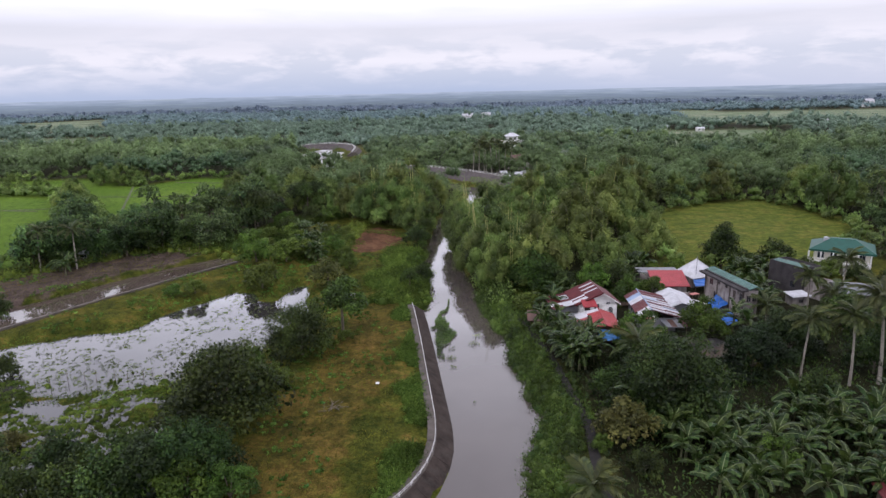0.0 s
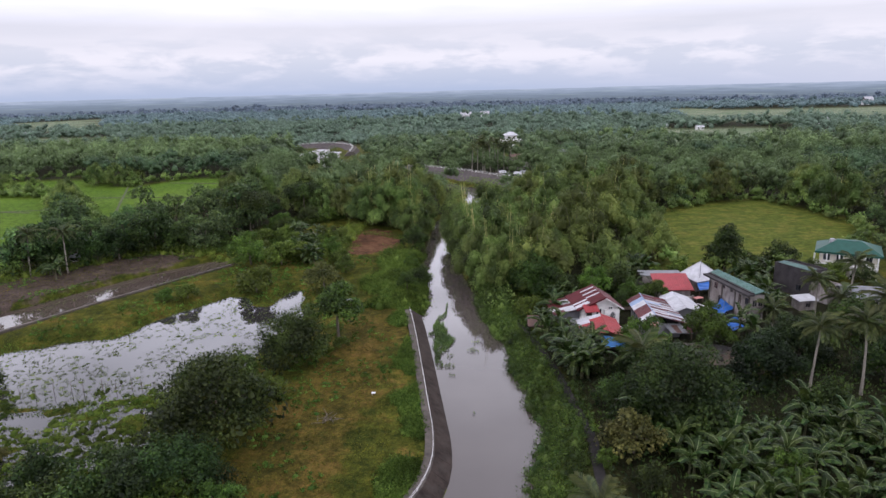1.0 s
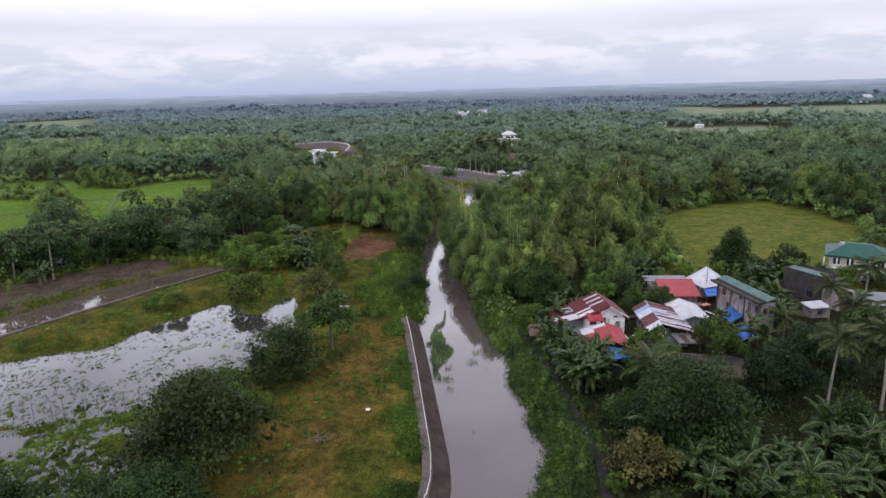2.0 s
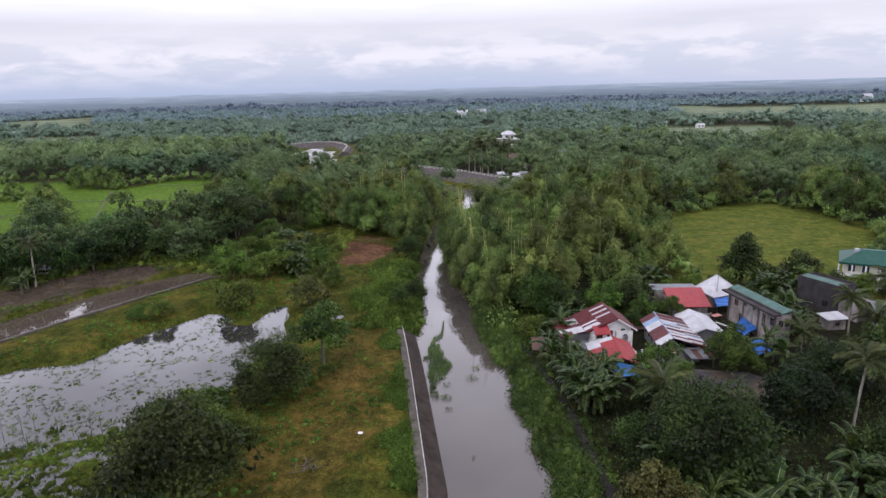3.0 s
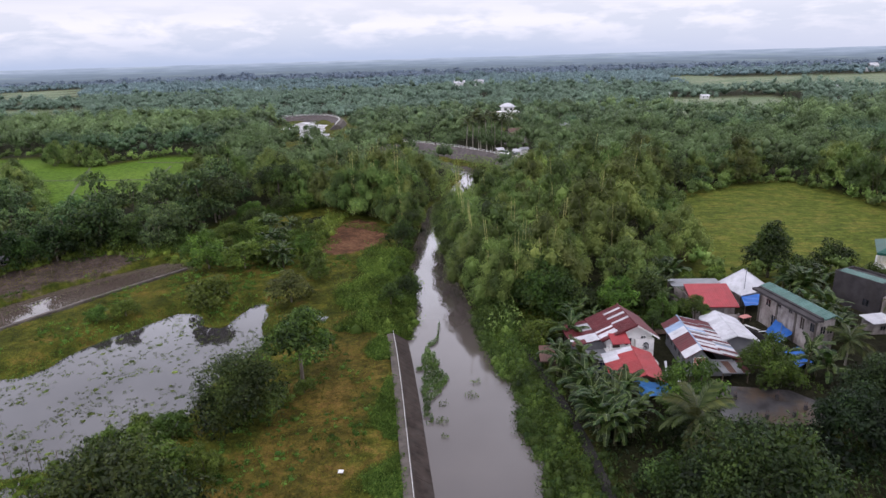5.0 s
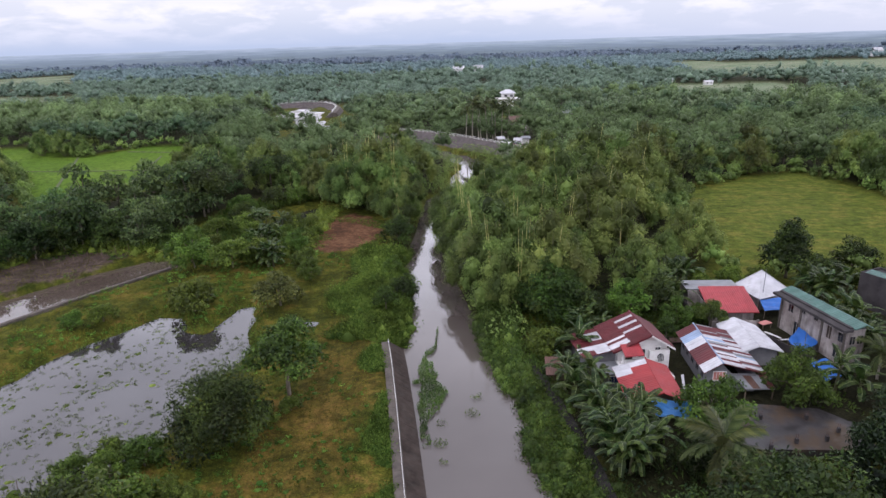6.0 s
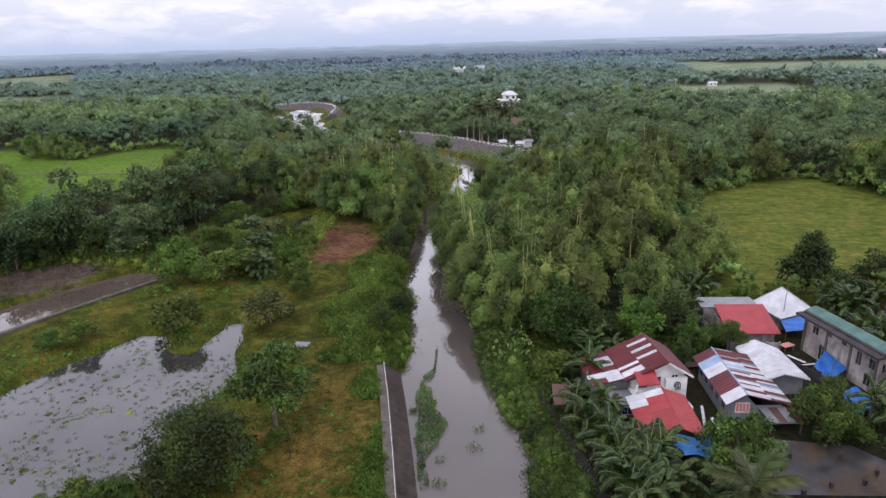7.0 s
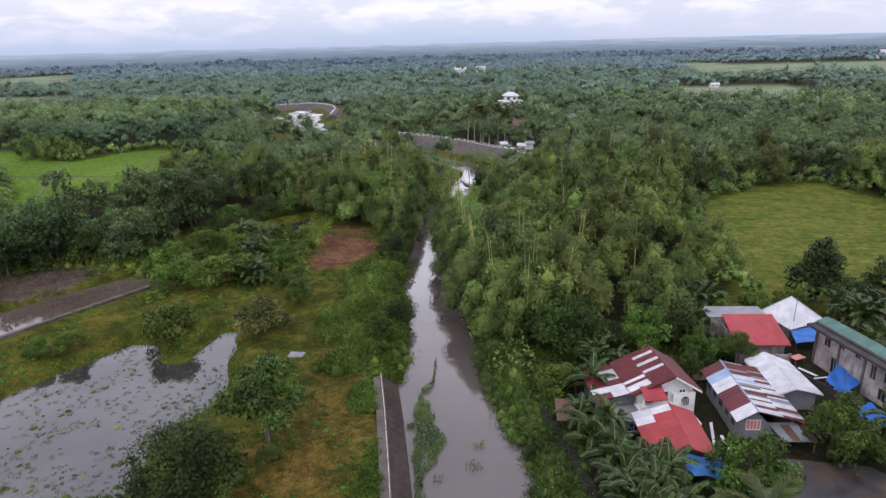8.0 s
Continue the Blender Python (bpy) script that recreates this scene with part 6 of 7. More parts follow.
kind_of("mango_a", tree("mango_tree", "dark green mango tree with a dense rounded crown", 21, 8.0, 5.2, LEAF, 7600, 0.35, 0.16, clear=0.0, lumps=15, subs=7))
kind_of("mango_big", tree("mango_tree", "large dark mango tree with a dense crown of leaf rosettes", 20, 8.0, 5.4, LEAF_DEEP, 10500, 0.29, 0.13, clear=0.0, lumps=18, subs=11))
kind_of("mango_b", tree("mango_tree", "dark broadleaf tree with a wide uneven crown", 22, 7.4, 5.0, LEAF_DARK, 7800, 0.34, 0.15, clear=0.0, lumps=15, subs=7))
kind_of("mango_c", tree("mango_tree", "dark green mango tree with a rounded crown", 28, 7.6, 5.0, LEAF_DEEP, 2800, 0.5, 0.22, clear=0.05, lumps=12))
kind_of("light_tree", tree("broadleaf_tree", "slender tree with an open leafy crown", 23, 6.8, 3.7, LEAF, 5200, 0.32, 0.15, clear=0.42, lumps=11))
kind_of("bright_tree", tree("fruit_tree", "bright yellow-green rounded fruit tree", 24, 6.0, 3.6, LEAF_LIGHT, 4400, 0.28, 0.14, clear=0.06, lumps=10))
kind_of("olive_bush", tree("bush", "olive brown rounded bush", 25, 4.4, 3.2, LEAF_OLIVE, 3000, 0.32, 0.17, clear=0.05, lumps=10))
kind_of("green_bush", tree("bush", "dense green bush with small leaves", 26, 3.6, 3.0, LEAF_LIGHT, 3200, 0.28, 0.14, clear=0.02, lumps=10))
kind_of("cone_tree", tree("broadleaf_tree", "tall dark tree with a tapering crown", 27, 10.0, 5.0, LEAF_DEEP, 6000, 0.40, 0.22, clear=0.08, lumps=12, cone=True))
kind_of("rain_tree", tree("rain_tree", "wide dark tree with a flat spreading crown", 29, 11.0, 7.6, LEAF_DEEP, 6500, 0.46, 0.22, flat_=0.42, clear=0.55, lumps=15, subs=7))
kind_of("wood_a", tree("broadleaf_tree", "dark green broadleaf tree in dense woods", 31, 9.0, 5.2, WOOD_LEAF, 1300, 0.62, 0.28, clear=0.02, lumps=8, subs=5, group="riverside woods"))
kind_of("wood_b", tree("broadleaf_tree", "green broadleaf tree in dense woods", 32, 8.0, 5.0, WOOD_LEAF, 1300, 0.62, 0.28, clear=0.02, lumps=8, subs=5, group="riverside woods"))
kind_of("bamboo_a", bamboo(41, 10.5, 4.8, 2400, 0.58, 0.22, 15, "bamboo woods", poles=0, core=0.74))
kind_of("bamboo_b", bamboo(42, 11.5, 5.0, 2400, 0.58, 0.22, 14, "bamboo woods", poles=1, core=0.74))
kind_of("bamboo_near", bamboo(43, 10.5, 5.0, 6500, 0.46, 0.14, 16, "bamboo over the river", poles=2, core=0.72))
kind_of("palm_a", palm(51, 10.5, 0.8, 20))
kind_of("palm_b", palm(52, 4.5, 0.4, 18, 1.1))
kind_of("palm_far", palm(53, 12.0, 0.6, 11, 1.05))
kind_of("banana_a", banana(61, 1.7, 10, 1.02))
kind_of("banana_b", banana(62, 2.3, 9, 1.0))

# trees that stand alone
for key, x, y, s, turn in [
    ("mango_big", -28.2, 63.8, 1.5, 20), ("mango_big", -27.0, 53.6, 1.0, 200), ("green_bush", -29.5, 73.5, 1.25, 20), ("bright_tree", -25.8, 75.5, 0.6, 140), ("bright_tree", -34.2, 79.5, 0.6, 10), ("green_bush", -37.5, 77.5, 0.6, 10), ("mango_big", -25.4, 85.2, 1.12, 60), ("light_tree", -21.3, 94.2, 1.32, 10), ("green_bush", -38.9, 80.6, 0.75, 60), ("green_bush", -35.5, 82.0, 0.9, 130), ("green_bush", -31.8, 81.4, 0.85, 220), ("green_bush", -20.2, 91.0, 0.5, 0), ("green_bush", -22.6, 88.4, 0.6, 90), ("olive_bush", -30, 120, 1.25, 0), ("green_bush", -43.2, 119.0, 1.5, 40), ("green_bush", -55, 114.5, 0.8, 10), ("green_bush", -58.5, 112.5, 0.7, 70),
    ("bright_tree", -51, 137.5, 1.42, 80), ("green_bush", -44, 137.5, 1.55, 10), ("green_bush", -40.5, 141, 1.2, 100), ("bright_tree", -34.5, 146.5, 0.8, 40), ("bright_tree", -44, 147, 0.7, 30), ("green_bush", -52, 148, 0.9, 30), ("bright_tree", -38, 152, 0.7, 0), ("bright_tree", -37.5, 160, 0.75, 70), ("green_bush", -47, 157, 0.9, 0), ("green_bush", -58, 153, 0.8, 100), ("bright_tree", -36, 155, 0.45, 0), ("green_bush", -35, 151, 0.7, 0), ("green_bush", -36, 163, 0.8, 40), ("bright_tree", -41, 165, 0.6, 0), ("mango_b", -30.5, 52, 0.95, 130), ("mango_b", -38, 51, 0.8, 30), ("mango_c", -50, 54, 0.8, 0), ("mango_c", -42.5, 55.5, 0.75, 60), ("mango_c", -35, 56, 0.75, 110), ("mango_c", -57, 57, 0.75, 10), ("mango_c", -34, 50, 0.9, 70), ("olive_bush", -46, 59, 0.6, 0), ("olive_bush", -52, 61, 0.55, 50), ("mango_a", -44, 51, 0.65, 80), ("bright_tree", -26.5, 50.5, 0.9, 0), ("bright_tree", -22.5, 51, 0.8, 200), ("mango_a", -88, 104, 0.7, 50), ("mango_b", -67, 79, 0.6, 0),
    ("bright_tree", -28, 131, 0.7, 20), ("green_bush", -31, 138, 1.0, 70), ("mango_a", -15.5, 152, 0.8, 15), ("mango_c", -11.6, 124.5, 0.62, 0), ("rain_tree", -64, 173, 1.0, 0), ("rain_tree", -55, 196, 0.9, 90), ("mango_c", -70, 161, 0.9, 0), ("mango_c", -66, 155, 0.7, 50), ("green_bush", -55, 158, 1.1, 0), ("green_bush", -50, 160, 1.2, 70), ("mango_c", -53, 168, 0.7, 20), ("green_bush", -56, 176, 1.3, 0), ("mango_c", -50, 182, 0.8, 0), ("green_bush", -45, 186, 1.2, 10), ("green_bush", -33.5, 157, 0.6, 10), ("bright_tree", -14, 134, 0.6, 80), ("light_tree", -13.2, 117, 0.6, 30),
    ("cone_tree", 50, 130, 1.0, 0), ("mango_b", 62, 133, 0.85, 30), ("mango_b", 65, 126.5, 0.55, 0), ("green_bush", 68.5, 124.5, 1.1, 0), ("mango_b", 72.5, 121.5, 0.55, 0), ("mango_a", 77, 118.5, 0.55, 0), ("green_bush", 45, 127.5, 0.9, 0), ("green_bush", 40, 127.5, 0.9, 50), ("green_bush", 35, 126, 0.8, 90), ("green_bush", 58, 125, 0.9, 20), ("mango_a", 54.5, 127, 0.7, 77),
    ("mango_big", 22.8, 68.4, 1.42, 0), ("mango_c", 16.8, 72.5, 0.62, 0), ("mango_b", 28.5, 73.5, 0.6, 210), ("mango_b", 36.6, 80.0, 1.05, 45), ("mango_b", 44.3, 86.5, 1.05, 160), ("mango_b", 49, 92, 0.7, 10), ("bright_tree", 23.8, 86.2, 1.22, 15), ("bright_tree", 16.8, 90.2, 0.42, 15), ("light_tree", 31.5, 110.6, 0.62, 0), ("bright_tree", 34.8, 93.4, 1.15, 60), ("bright_tree", 25.6, 110.4, 0.3, 0),
    ("bright_tree", 21.8, 115, 1.05, 0), ("mango_a", 10.5, 115.5, 1.15, 60), ("mango_a", 15.5, 113.5, 0.75, 100), ("green_bush", 8.8, 104.2, 1.0, 0), ("olive_bush", 17, 63, 1.1, 0), ("bright_tree", 13.9, 60.8, 0.36, 0), ("mango_c", 17.2, 56.6, 0.42, 0), ("bright_tree", 27.5, 112, 0.8, 100), ("mango_a", 26, 117, 0.8, 0),
    ("bright_tree", 30.5, 113, 0.55, 50), ("light_tree", 24.6, 107, 0.5, 0), ("green_bush", 18.8, 97.6, 0.4, 0), ("mango_a", 20, 81, 0.5, 0), ("olive_bush", 41, 56, 0.9, 0), ("bright_tree", 30, 57, 0.75, 0),
    ("mango_b", 56, 95, 0.9, 0), ("mango_a", 62, 90, 0.9, 0), ("mango_b", 66, 100, 0.8, 0), ("mango_b", 40, 70, 0.75, 0), ("mango_a", 52, 80, 0.9, 20)]:
    plant("mango_c" if key in ("mango_a", "mango_b") and (s < 0.81 or x > 48) else key, x, y, s, turn, 0.9 * s if key.startswith(("mango", "bright")) else 0.0)

for x, y, s, t_ in [(41, 76.5, 0.84, 0), (47.2, 76.6, 0.86, 70), (51, 77, 1.1, 140), (56, 84, 0.9, 30), (60, 104, 0.85, 10), (52.5, 99, 0.75, 200), (-98, 130.5, 0.85, 20), (-90.2, 131.6, 0.85, 80)]:
    plant("palm_a", x, y, s, t_)
for x, y, s, t_ in [(10.6, 49.0, 0.8, 0), (21.2, 78.4, 1.0, 50), (13.7, 95.2, 0.42, 0), (45.5, 97.5, 0.7, 30), (57, 101, 0.9, 0)]:
    plant("palm_b", x, y, s, t_)
for k in range(9):
    plant("palm_far", -4 + 1.9 * k + (k % 3) * 0.5, 276 + (k * 7) % 9, 1.05 + 0.03 * ((k * 5) % 7), 40 * k)

rng = np.random.RandomState(77)
# banana groves: centre, reach, how many
for cx, cy, rx, ry, n in [(34, 60, 14, 8, 58), (43, 66, 8, 5, 14), (28, 66, 3, 4, 6), (14.3, 85.2, 2.6, 3.8, 22), (11.8, 93, 1.8, 4.5, 8), (15.5, 108.5, 3, 2.2, 7), (25, 121, 5, 2.5, 9), (48.5, 108, 2.2, 4.5, 10), (-37.5, 140, 2.5, 2.2, 8), (-42, 152, 3, 3, 7), (-46, 162, 4, 3, 7), (-70, 152, 5, 3, 6), (-78, 168, 6, 8, 8), (53, 122, 4, 2.5, 12), (-92, 128, 3, 3, 4),
                          (14, 80, 2, 3, 4), (15.6, 86.8, 1.6, 1.4, 5), (30, 128, 4, 2, 5), (-94, 133, 4, 3, 4), (22, 60, 4, 4, 6), (12, 104, 2, 2, 3), (41, 95, 1.5, 2, 3), (-84, 155, 5, 3, 6), (20, 68, 2, 2, 2), (38, 54.2, 3, 0.8, 5)]:
    for _ in range(n):
        plant("banana_a" if rng.rand() < 0.6 else "banana_b", cx + rng.uniform(-rx, rx), cy + rng.uniform(-ry, ry), rng.uniform(0.85, 1.35), rng.uniform(0, 360))

# bamboo between the rice plots and over the river
for x, y, s in [(6.4, 118.6, 0.95), (3.2, 121.0, 1.05), (1.2, 127.0, 1.1), (0.6, 133.5, 1.0), (-0.8, 140, 1.05), (-1.9, 147, 1.1), (7.5, 125, 0.95), (-2.8, 154, 1.1), (-3.9, 163, 1.05), (-5.0, 172, 0.7), (-16.5, 166, 0.9), (11, 121, 0.9), (13.5, 128, 1.1), (6.5, 133, 1.1)]:
    plant("bamboo_near", x, y, s, 17 * x)
for x, y, s in [(-168, 268, 0.9), (-158, 267, 1.0), (-151, 266, 0.8), (-157, 280, 1.0), (-192, 247, 0.8), (-180, 246, 0.7), (-172, 276, 0.9)]:
    plant("bamboo_a", x, y, s, 17 * x)

for k, (x, y) in enumerate([(57, 207), (64, 211), (70, 214), (77, 218), (84, 221), (91, 223), (98, 219), (103, 211), (104, 201), (74, 224), (87, 228), (62, 218)]):
    plant(("wood_a", "bamboo_a", "wood_b")[k % 3], x, y, 0.85 + 0.1 * (k % 4), 50 * k)
for x, y, s in [(-31, 181, 1.25), (-25.5, 178, 1.3), (-19.5, 179, 1.2), (-27, 187, 1.35), (-36, 190, 1.1), (-20, 188, 1.3)]:
    plant("bamboo_near", x, y, s, 31 * x)
# trees along the bank behind the canal
for k in range(8):
    plant("mango_c", -100 + 3.6 * k + rng.uniform(-1, 1), 132.5 + 2.9 * k + rng.uniform(-1, 1), rng.uniform(0.75, 1.45), 47 * k)

for x, y, s in [(-106, 396, 0.45), (-99, 392, 0.55), (-112, 404, 0.5), (-93, 384, 0.6), (-103, 384, 0.7), (-110, 388, 0.7), (-116, 398, 0.7)]:
    plant("wood_b", x, y, s, 40 * x)

# woods on both banks
def wooded(X, Y, margin=2.0):
    ok = river_distance(X, Y)[0] > np.where(np.asarray(Y) > 190, 4.2, 2.6)
    for ring in CLEARINGS:
        ok &= edge_distance(X, Y, ring) > margin
    return ok


def jittered(x0, x1, y0, y1, step, seed):
    r = np.random.RandomState(seed)
    gx, gy = np.meshgrid(np.arange(x0, x1, step), np.arange(y0, y1, step))
    return (gx + r.uniform(-0.42, 0.42, gx.shape) * step).ravel(), (gy + r.uniform(-0.42, 0.42, gy.shape) * step).ravel()


def mixed_woods(x0, x1, y0, y1, step, seed):
    """Places for trees, and whether bamboo grows there."""
    X, Y = jittered(x0, x1, y0, y1, step, seed)
    keep = (np.abs(X) < 0.78 * Y + 22) & wooded(X, Y, 2.5)
    X, Y = X[keep], Y[keep]
    d, bank = river_distance(X, Y)
    p = waves(X, Y, 23, 0.035)
    grows = np.where(bank > 0, ((p > -0.5) & (Y < 300) & (d < 62)) | (p > 0.3), ((p > -0.35) & (Y > 205)) | ((X > -38) & (Y > 150)) | ((X > -64) & (Y > 186)))
    return X, Y, d, grows


X, Y, D, grows = mixed_woods(-330, 330, 108, 214, 8.0, 5)
for x, y, d, g in zip(X, Y, D, grows):
    s = rng.choice((0.6, 0.75, 0.9, 1.05, 1.2, 1.38)) * rng.uniform(0.94, 1.06) * (0.75 if d < 4 else 1.0)
    if x < -66 and y < 215:
        s *= 0.88
    if g:
        plant(("bamboo_a", "bamboo_b")[rng.randint(2)], x, y, s, rng.uniform(0, 360))
    else:
        plant(("wood_a", "wood_b")[rng.randint(2)], x, y, s * 1.05, rng.uniform(0, 360))


def joined(name, label, X, Y, H, R, lumps, quads, size, material, seed, base=1.0, category="woods", core=0.70, uneven=0.3, dome=0.75, vary=0.42):
    """Woods too far to pick apart: crowns of rough lumps set with leaf clumps, in one mesh."""
    r = np.random.RandomState(seed)
    n, k = len(X), len(ICO_V)
    a = np.arange(lumps)[None, :] * 2.4 + r.uniform(0, math.tau, (n, 1))
    f = np.sqrt((np.arange(lumps) + 0.2) / lumps)[None, :] * r.uniform(0.5, 0.8, (n, lumps))
    q = R[:, None] * r.uniform(0.42, 0.62, (n, lumps))
    C = np.stack([X[:, None] + np.cos(a) * f * R[:, None], Y[:, None] + np.sin(a) * f * R[:, None], H[:, None] * r.uniform(0.86, 1.06, (n, lumps)) * (1 - dome * f * f) - q * 0.7 + 0.0], -1)
    S = np.stack([q, q, np.maximum(q * 0.9, (C[..., 2]) * 0.34)], -1)
    C[..., 2] -= (S[..., 2] - q * 0.9)
    C[..., 2] += base if isinstance(base, float) else base[:, None]
    V = ICO_V[None, None] * r.uniform(0.95 - uneven, 0.95 + uneven, (n, lumps, k, 1)) * S[:, :, None, :] * core + C[:, :, None, :]
    F = (ICO_F[None] + (np.arange(n * lumps) * k)[:, None, None]).reshape(-1, 3)
    pick = r.randint(0, lumps, (n, quads))
    D = unit(r.normal(size=(n, quads, 3)) + np.array([0, 0, 0.55]))
    D[..., 2] = np.where(D[..., 2] < -0.7, -D[..., 2], D[..., 2])
    rows_ = np.arange(n)[:, None]
    P = C[rows_, pick] + D * S[rows_, pick] * r.uniform(0.7, 1.2, (n, quads, 1))
    W = cards(r, P.reshape(-1, 3), D.reshape(-1, 3), size, size * 0.55, 0.4, 0.65, 0.45)
    me = mixed_mesh(name, np.concatenate([V.reshape(-1, 3), W]), F, np.arange(len(W)).reshape(-1, 4) + n * lumps * k)
    tones = r.uniform(-vary, vary, n)
    tones = np.concatenate([np.repeat(tones, lumps * k), np.repeat(tones, quads * 4)])
    me.attributes.new("tone", "FLOAT", "POINT").data.foreach_set("value", tones.astype(np.float32))
    me.materials.append(material)
    me.shade_smooth()
    return tagged(new(name, me), label, category, kind="stuff")


def hedge(rings, seed):
    """Low bushes along the edges of clearings."""
    r = np.random.RandomState(seed)
    pts = []
    for ring in rings:
        loop = [(*p, 0) for p in ring] + [(*ring[0], 0)]
        for p in resample(loop, 2.3):
            pts.append((p.x + r.uniform(-1.5, 1.5), p.y + r.uniform(-1.5, 1.5)))
    P = np.array(pts)
    ok = wooded(P[:, 0], P[:, 1], -2.2) & (P[:, 1] > 125)
    for ring in [OPEN_RIGHT]:
        ok &= edge_distance(P[:, 0], P[:, 1], ring) > -1
    P = P[ok]
    return P[:, 0], P[:, 1]


hx, hy = hedge([MEADOW_RING, RICE_RINGS[0], RICE_RINGS[1]], 81)
r_ = np.random.RandomState(82)
joined("hedge_bushes", "low green bushes along the field edges", hx, hy, r_.uniform(2.0, 5.0, len(hx)), r_.uniform(1.4, 2.6, len(hx)), 3, 55, 0.75, BAMBOO_LEAF, 83)
X, Y, D, grows = mixed_woods(-360, 360, 214, 430, 8.6, 6)
r_ = np.random.RandomState(66)
H, R = r_.uniform(5.5, 13.5, len(X)), r_.uniform(3.2, 6.0, len(X))
for belt, quads, size, core in ((Y < 320, 330, 0.68, 0.45), (Y >= 320, 150, 0.95, 0.55)):
    a, b = belt & grows, belt & ~grows
    joined("bamboo_woods", "yellow-green bamboo woods along the river", X[a], Y[a], H[a] * 1.02, R[a], 7, quads, size, BAMBOO_HAZE, 71 + quads, core=core, vary=0.24, dome=0.55)
    joined("broadleaf_woods", "dark green broadleaf woods behind the fields", X[b], Y[b], H[b], R[b] * 1.1, 7, quads * 4 // 5, size * 1.05, LEAF_HAZE, 72 + quads, core=core, vary=0.26, dome=0.55)


def far_woods(label, seed, y0, y1, step, lumps, quads, size, material):
    r = np.random.RandomState(seed)
    X, Y = jittered(-0.82 * y1, 0.82 * y1, y0, y1, step, seed)
    X = X + r.uniform(-0.5, 0.5, X.shape) * step
    Y = Y + r.uniform(-0.5, 0.5, X.shape) * step
    ok = (np.abs(X) < 0.77 * Y + 30)
    X, Y = X[ok], Y[ok]
    ok = wooded(X, Y, 3.0) & (waves(X, Y, 31, 0.012) > -0.95)
    X, Y = X[ok], Y[ok]
    n = len(X)
    H = r.uniform(*((5.0, 10.5) if y0 < 700 else (6.0, 8.5)), n) * (1 + 0.45 * waves(X, Y, 41, 0.02)) * np.where(r.rand(n) < 0.07, 1.5, 1.0)
    R = step * r.uniform(0.42, 0.82, n)
    return joined("woods", label, X, Y, np.maximum(H, 4.0), R, lumps, quads, size, material, seed + 1, core=0.56, uneven=0.36, vary=0.2, dome=0.45)


# each belt's leaf colour carries more painted haze than the one before
far_woods("distant green woods with uneven treetops", 91, 425, 760, 10.0, 3, 46, 1.2, WOODS_HAZE_GREEN)
far_woods("far woods tinted blue by haze, with uneven treetops", 92, 750, 1200, 14.0, 2, 18, 1.8, WOODS_HAZE_BLUE)
far_woods("misty grey-blue woods near the horizon", 93, 1190, 1745, 25.0, 2, 7, 2.8, WOODS_HAZE_GREY)


# ---------------------------------------------------------------- weeds, grass and water plants


def tufts(name, label, category, X, Y, size, width, material, seed, rise=0.9, wild=0.5, blades=1, reach=0.0, lift=0.0, ruffle=0.5, z=None):
    """Blades or leafy sprays standing on the ground, in one mesh."""
    r = np.random.RandomState(seed)
    X, Y = np.repeat(X, blades), np.repeat(Y, blades)
    if reach:
        X, Y = X + r.normal(size=len(X)) * reach, Y + r.normal(size=len(Y)) * reach
    Z = (land(X, Y) if z is None else np.full(len(X), z)) + lift * r.uniform(0, 1, len(X))
    D = unit(np.stack([r.normal(size=len(X)) * 0.5, r.normal(size=len(X)) * 0.5, np.ones(len(X))], -1))
    V = cards(r, np.stack([X, Y, Z], -1), D, size, width, -rise, wild, ruffle)
    return tagged(new(name, mesh_of(name, V, np.arange(len(V)).reshape(-1, 4), material)), label, category, kind="stuff")


def mounds(name, label, category, X, Y, H, R, blades, size, width, material, seed, rise=0.5, wild=0.55, vary=0.3, core=0.5):
    """Rounded clumps of fine stalks and leaves, in one mesh."""
    r = np.random.RandomState(seed)
    n = len(X)
    D = unit(r.normal(size=(n, blades, 3)) * np.array([1, 1, 0.8]) + np.array([0, 0, 0.45]))
    D[..., 2] = np.abs(D[..., 2])
    S = np.stack([R, R, H], -1)[:, None, :] * r.uniform(0.8, 1.2, (n, 1, 3))
    P = D * S * r.uniform(0.45, 1.08, (n, blades, 1))
    P[..., 0] += X[:, None]
    P[..., 1] += Y[:, None]
    P[..., 2] += (np.maximum(land(X, Y), 0.0) - 0.05)[:, None]
    V = cards(r, P.reshape(-1, 3), D.reshape(-1, 3), size, width, -rise, wild, 0.4)
    tones = r.uniform(-vary, vary, n)
    # a leafy cushion within each clump
    base = np.stack([X, Y, np.maximum(land(X, Y), 0.0) - 0.05], -1)
    C = (ICO_V[None] * r.uniform(0.8, 1.1, (n, len(ICO_V), 1)) * S * core + base[:, None, :]).reshape(-1, 3)
    tri = (ICO_F[None] + (np.arange(n) * len(ICO_V))[:, None, None]).reshape(-1, 3)
    me = mixed_mesh(name, np.concatenate([C, V]), tri, np.arange(len(V)).reshape(-1, 4) + len(C))
    T = np.concatenate([np.repeat(tones, len(ICO_V)), np.repeat(tones, blades * 4)])
    me.attributes.new("tone", "FLOAT", "POINT").data.foreach_set("value", T.astype(np.float32))
    me.materials.append(material)
    me.shade_smooth()
    return tagged(new(name, me), label, category, kind="stuff")


def sown(n, x0, x1, y0, y1, seed, test):
    r = np.random.RandomState(seed)
    X, Y = r.uniform(x0, x1, n), r.uniform(y0, y1, n)
    ok = test(X, Y)
    return X[ok], Y[ok]


def left_edge_of_wall(Y):
    pts = np.array([(p.x, p.y) for p in WALL_LINE])
    return np.interp(Y, pts[:, 1], pts[:, 0]) - 0.5


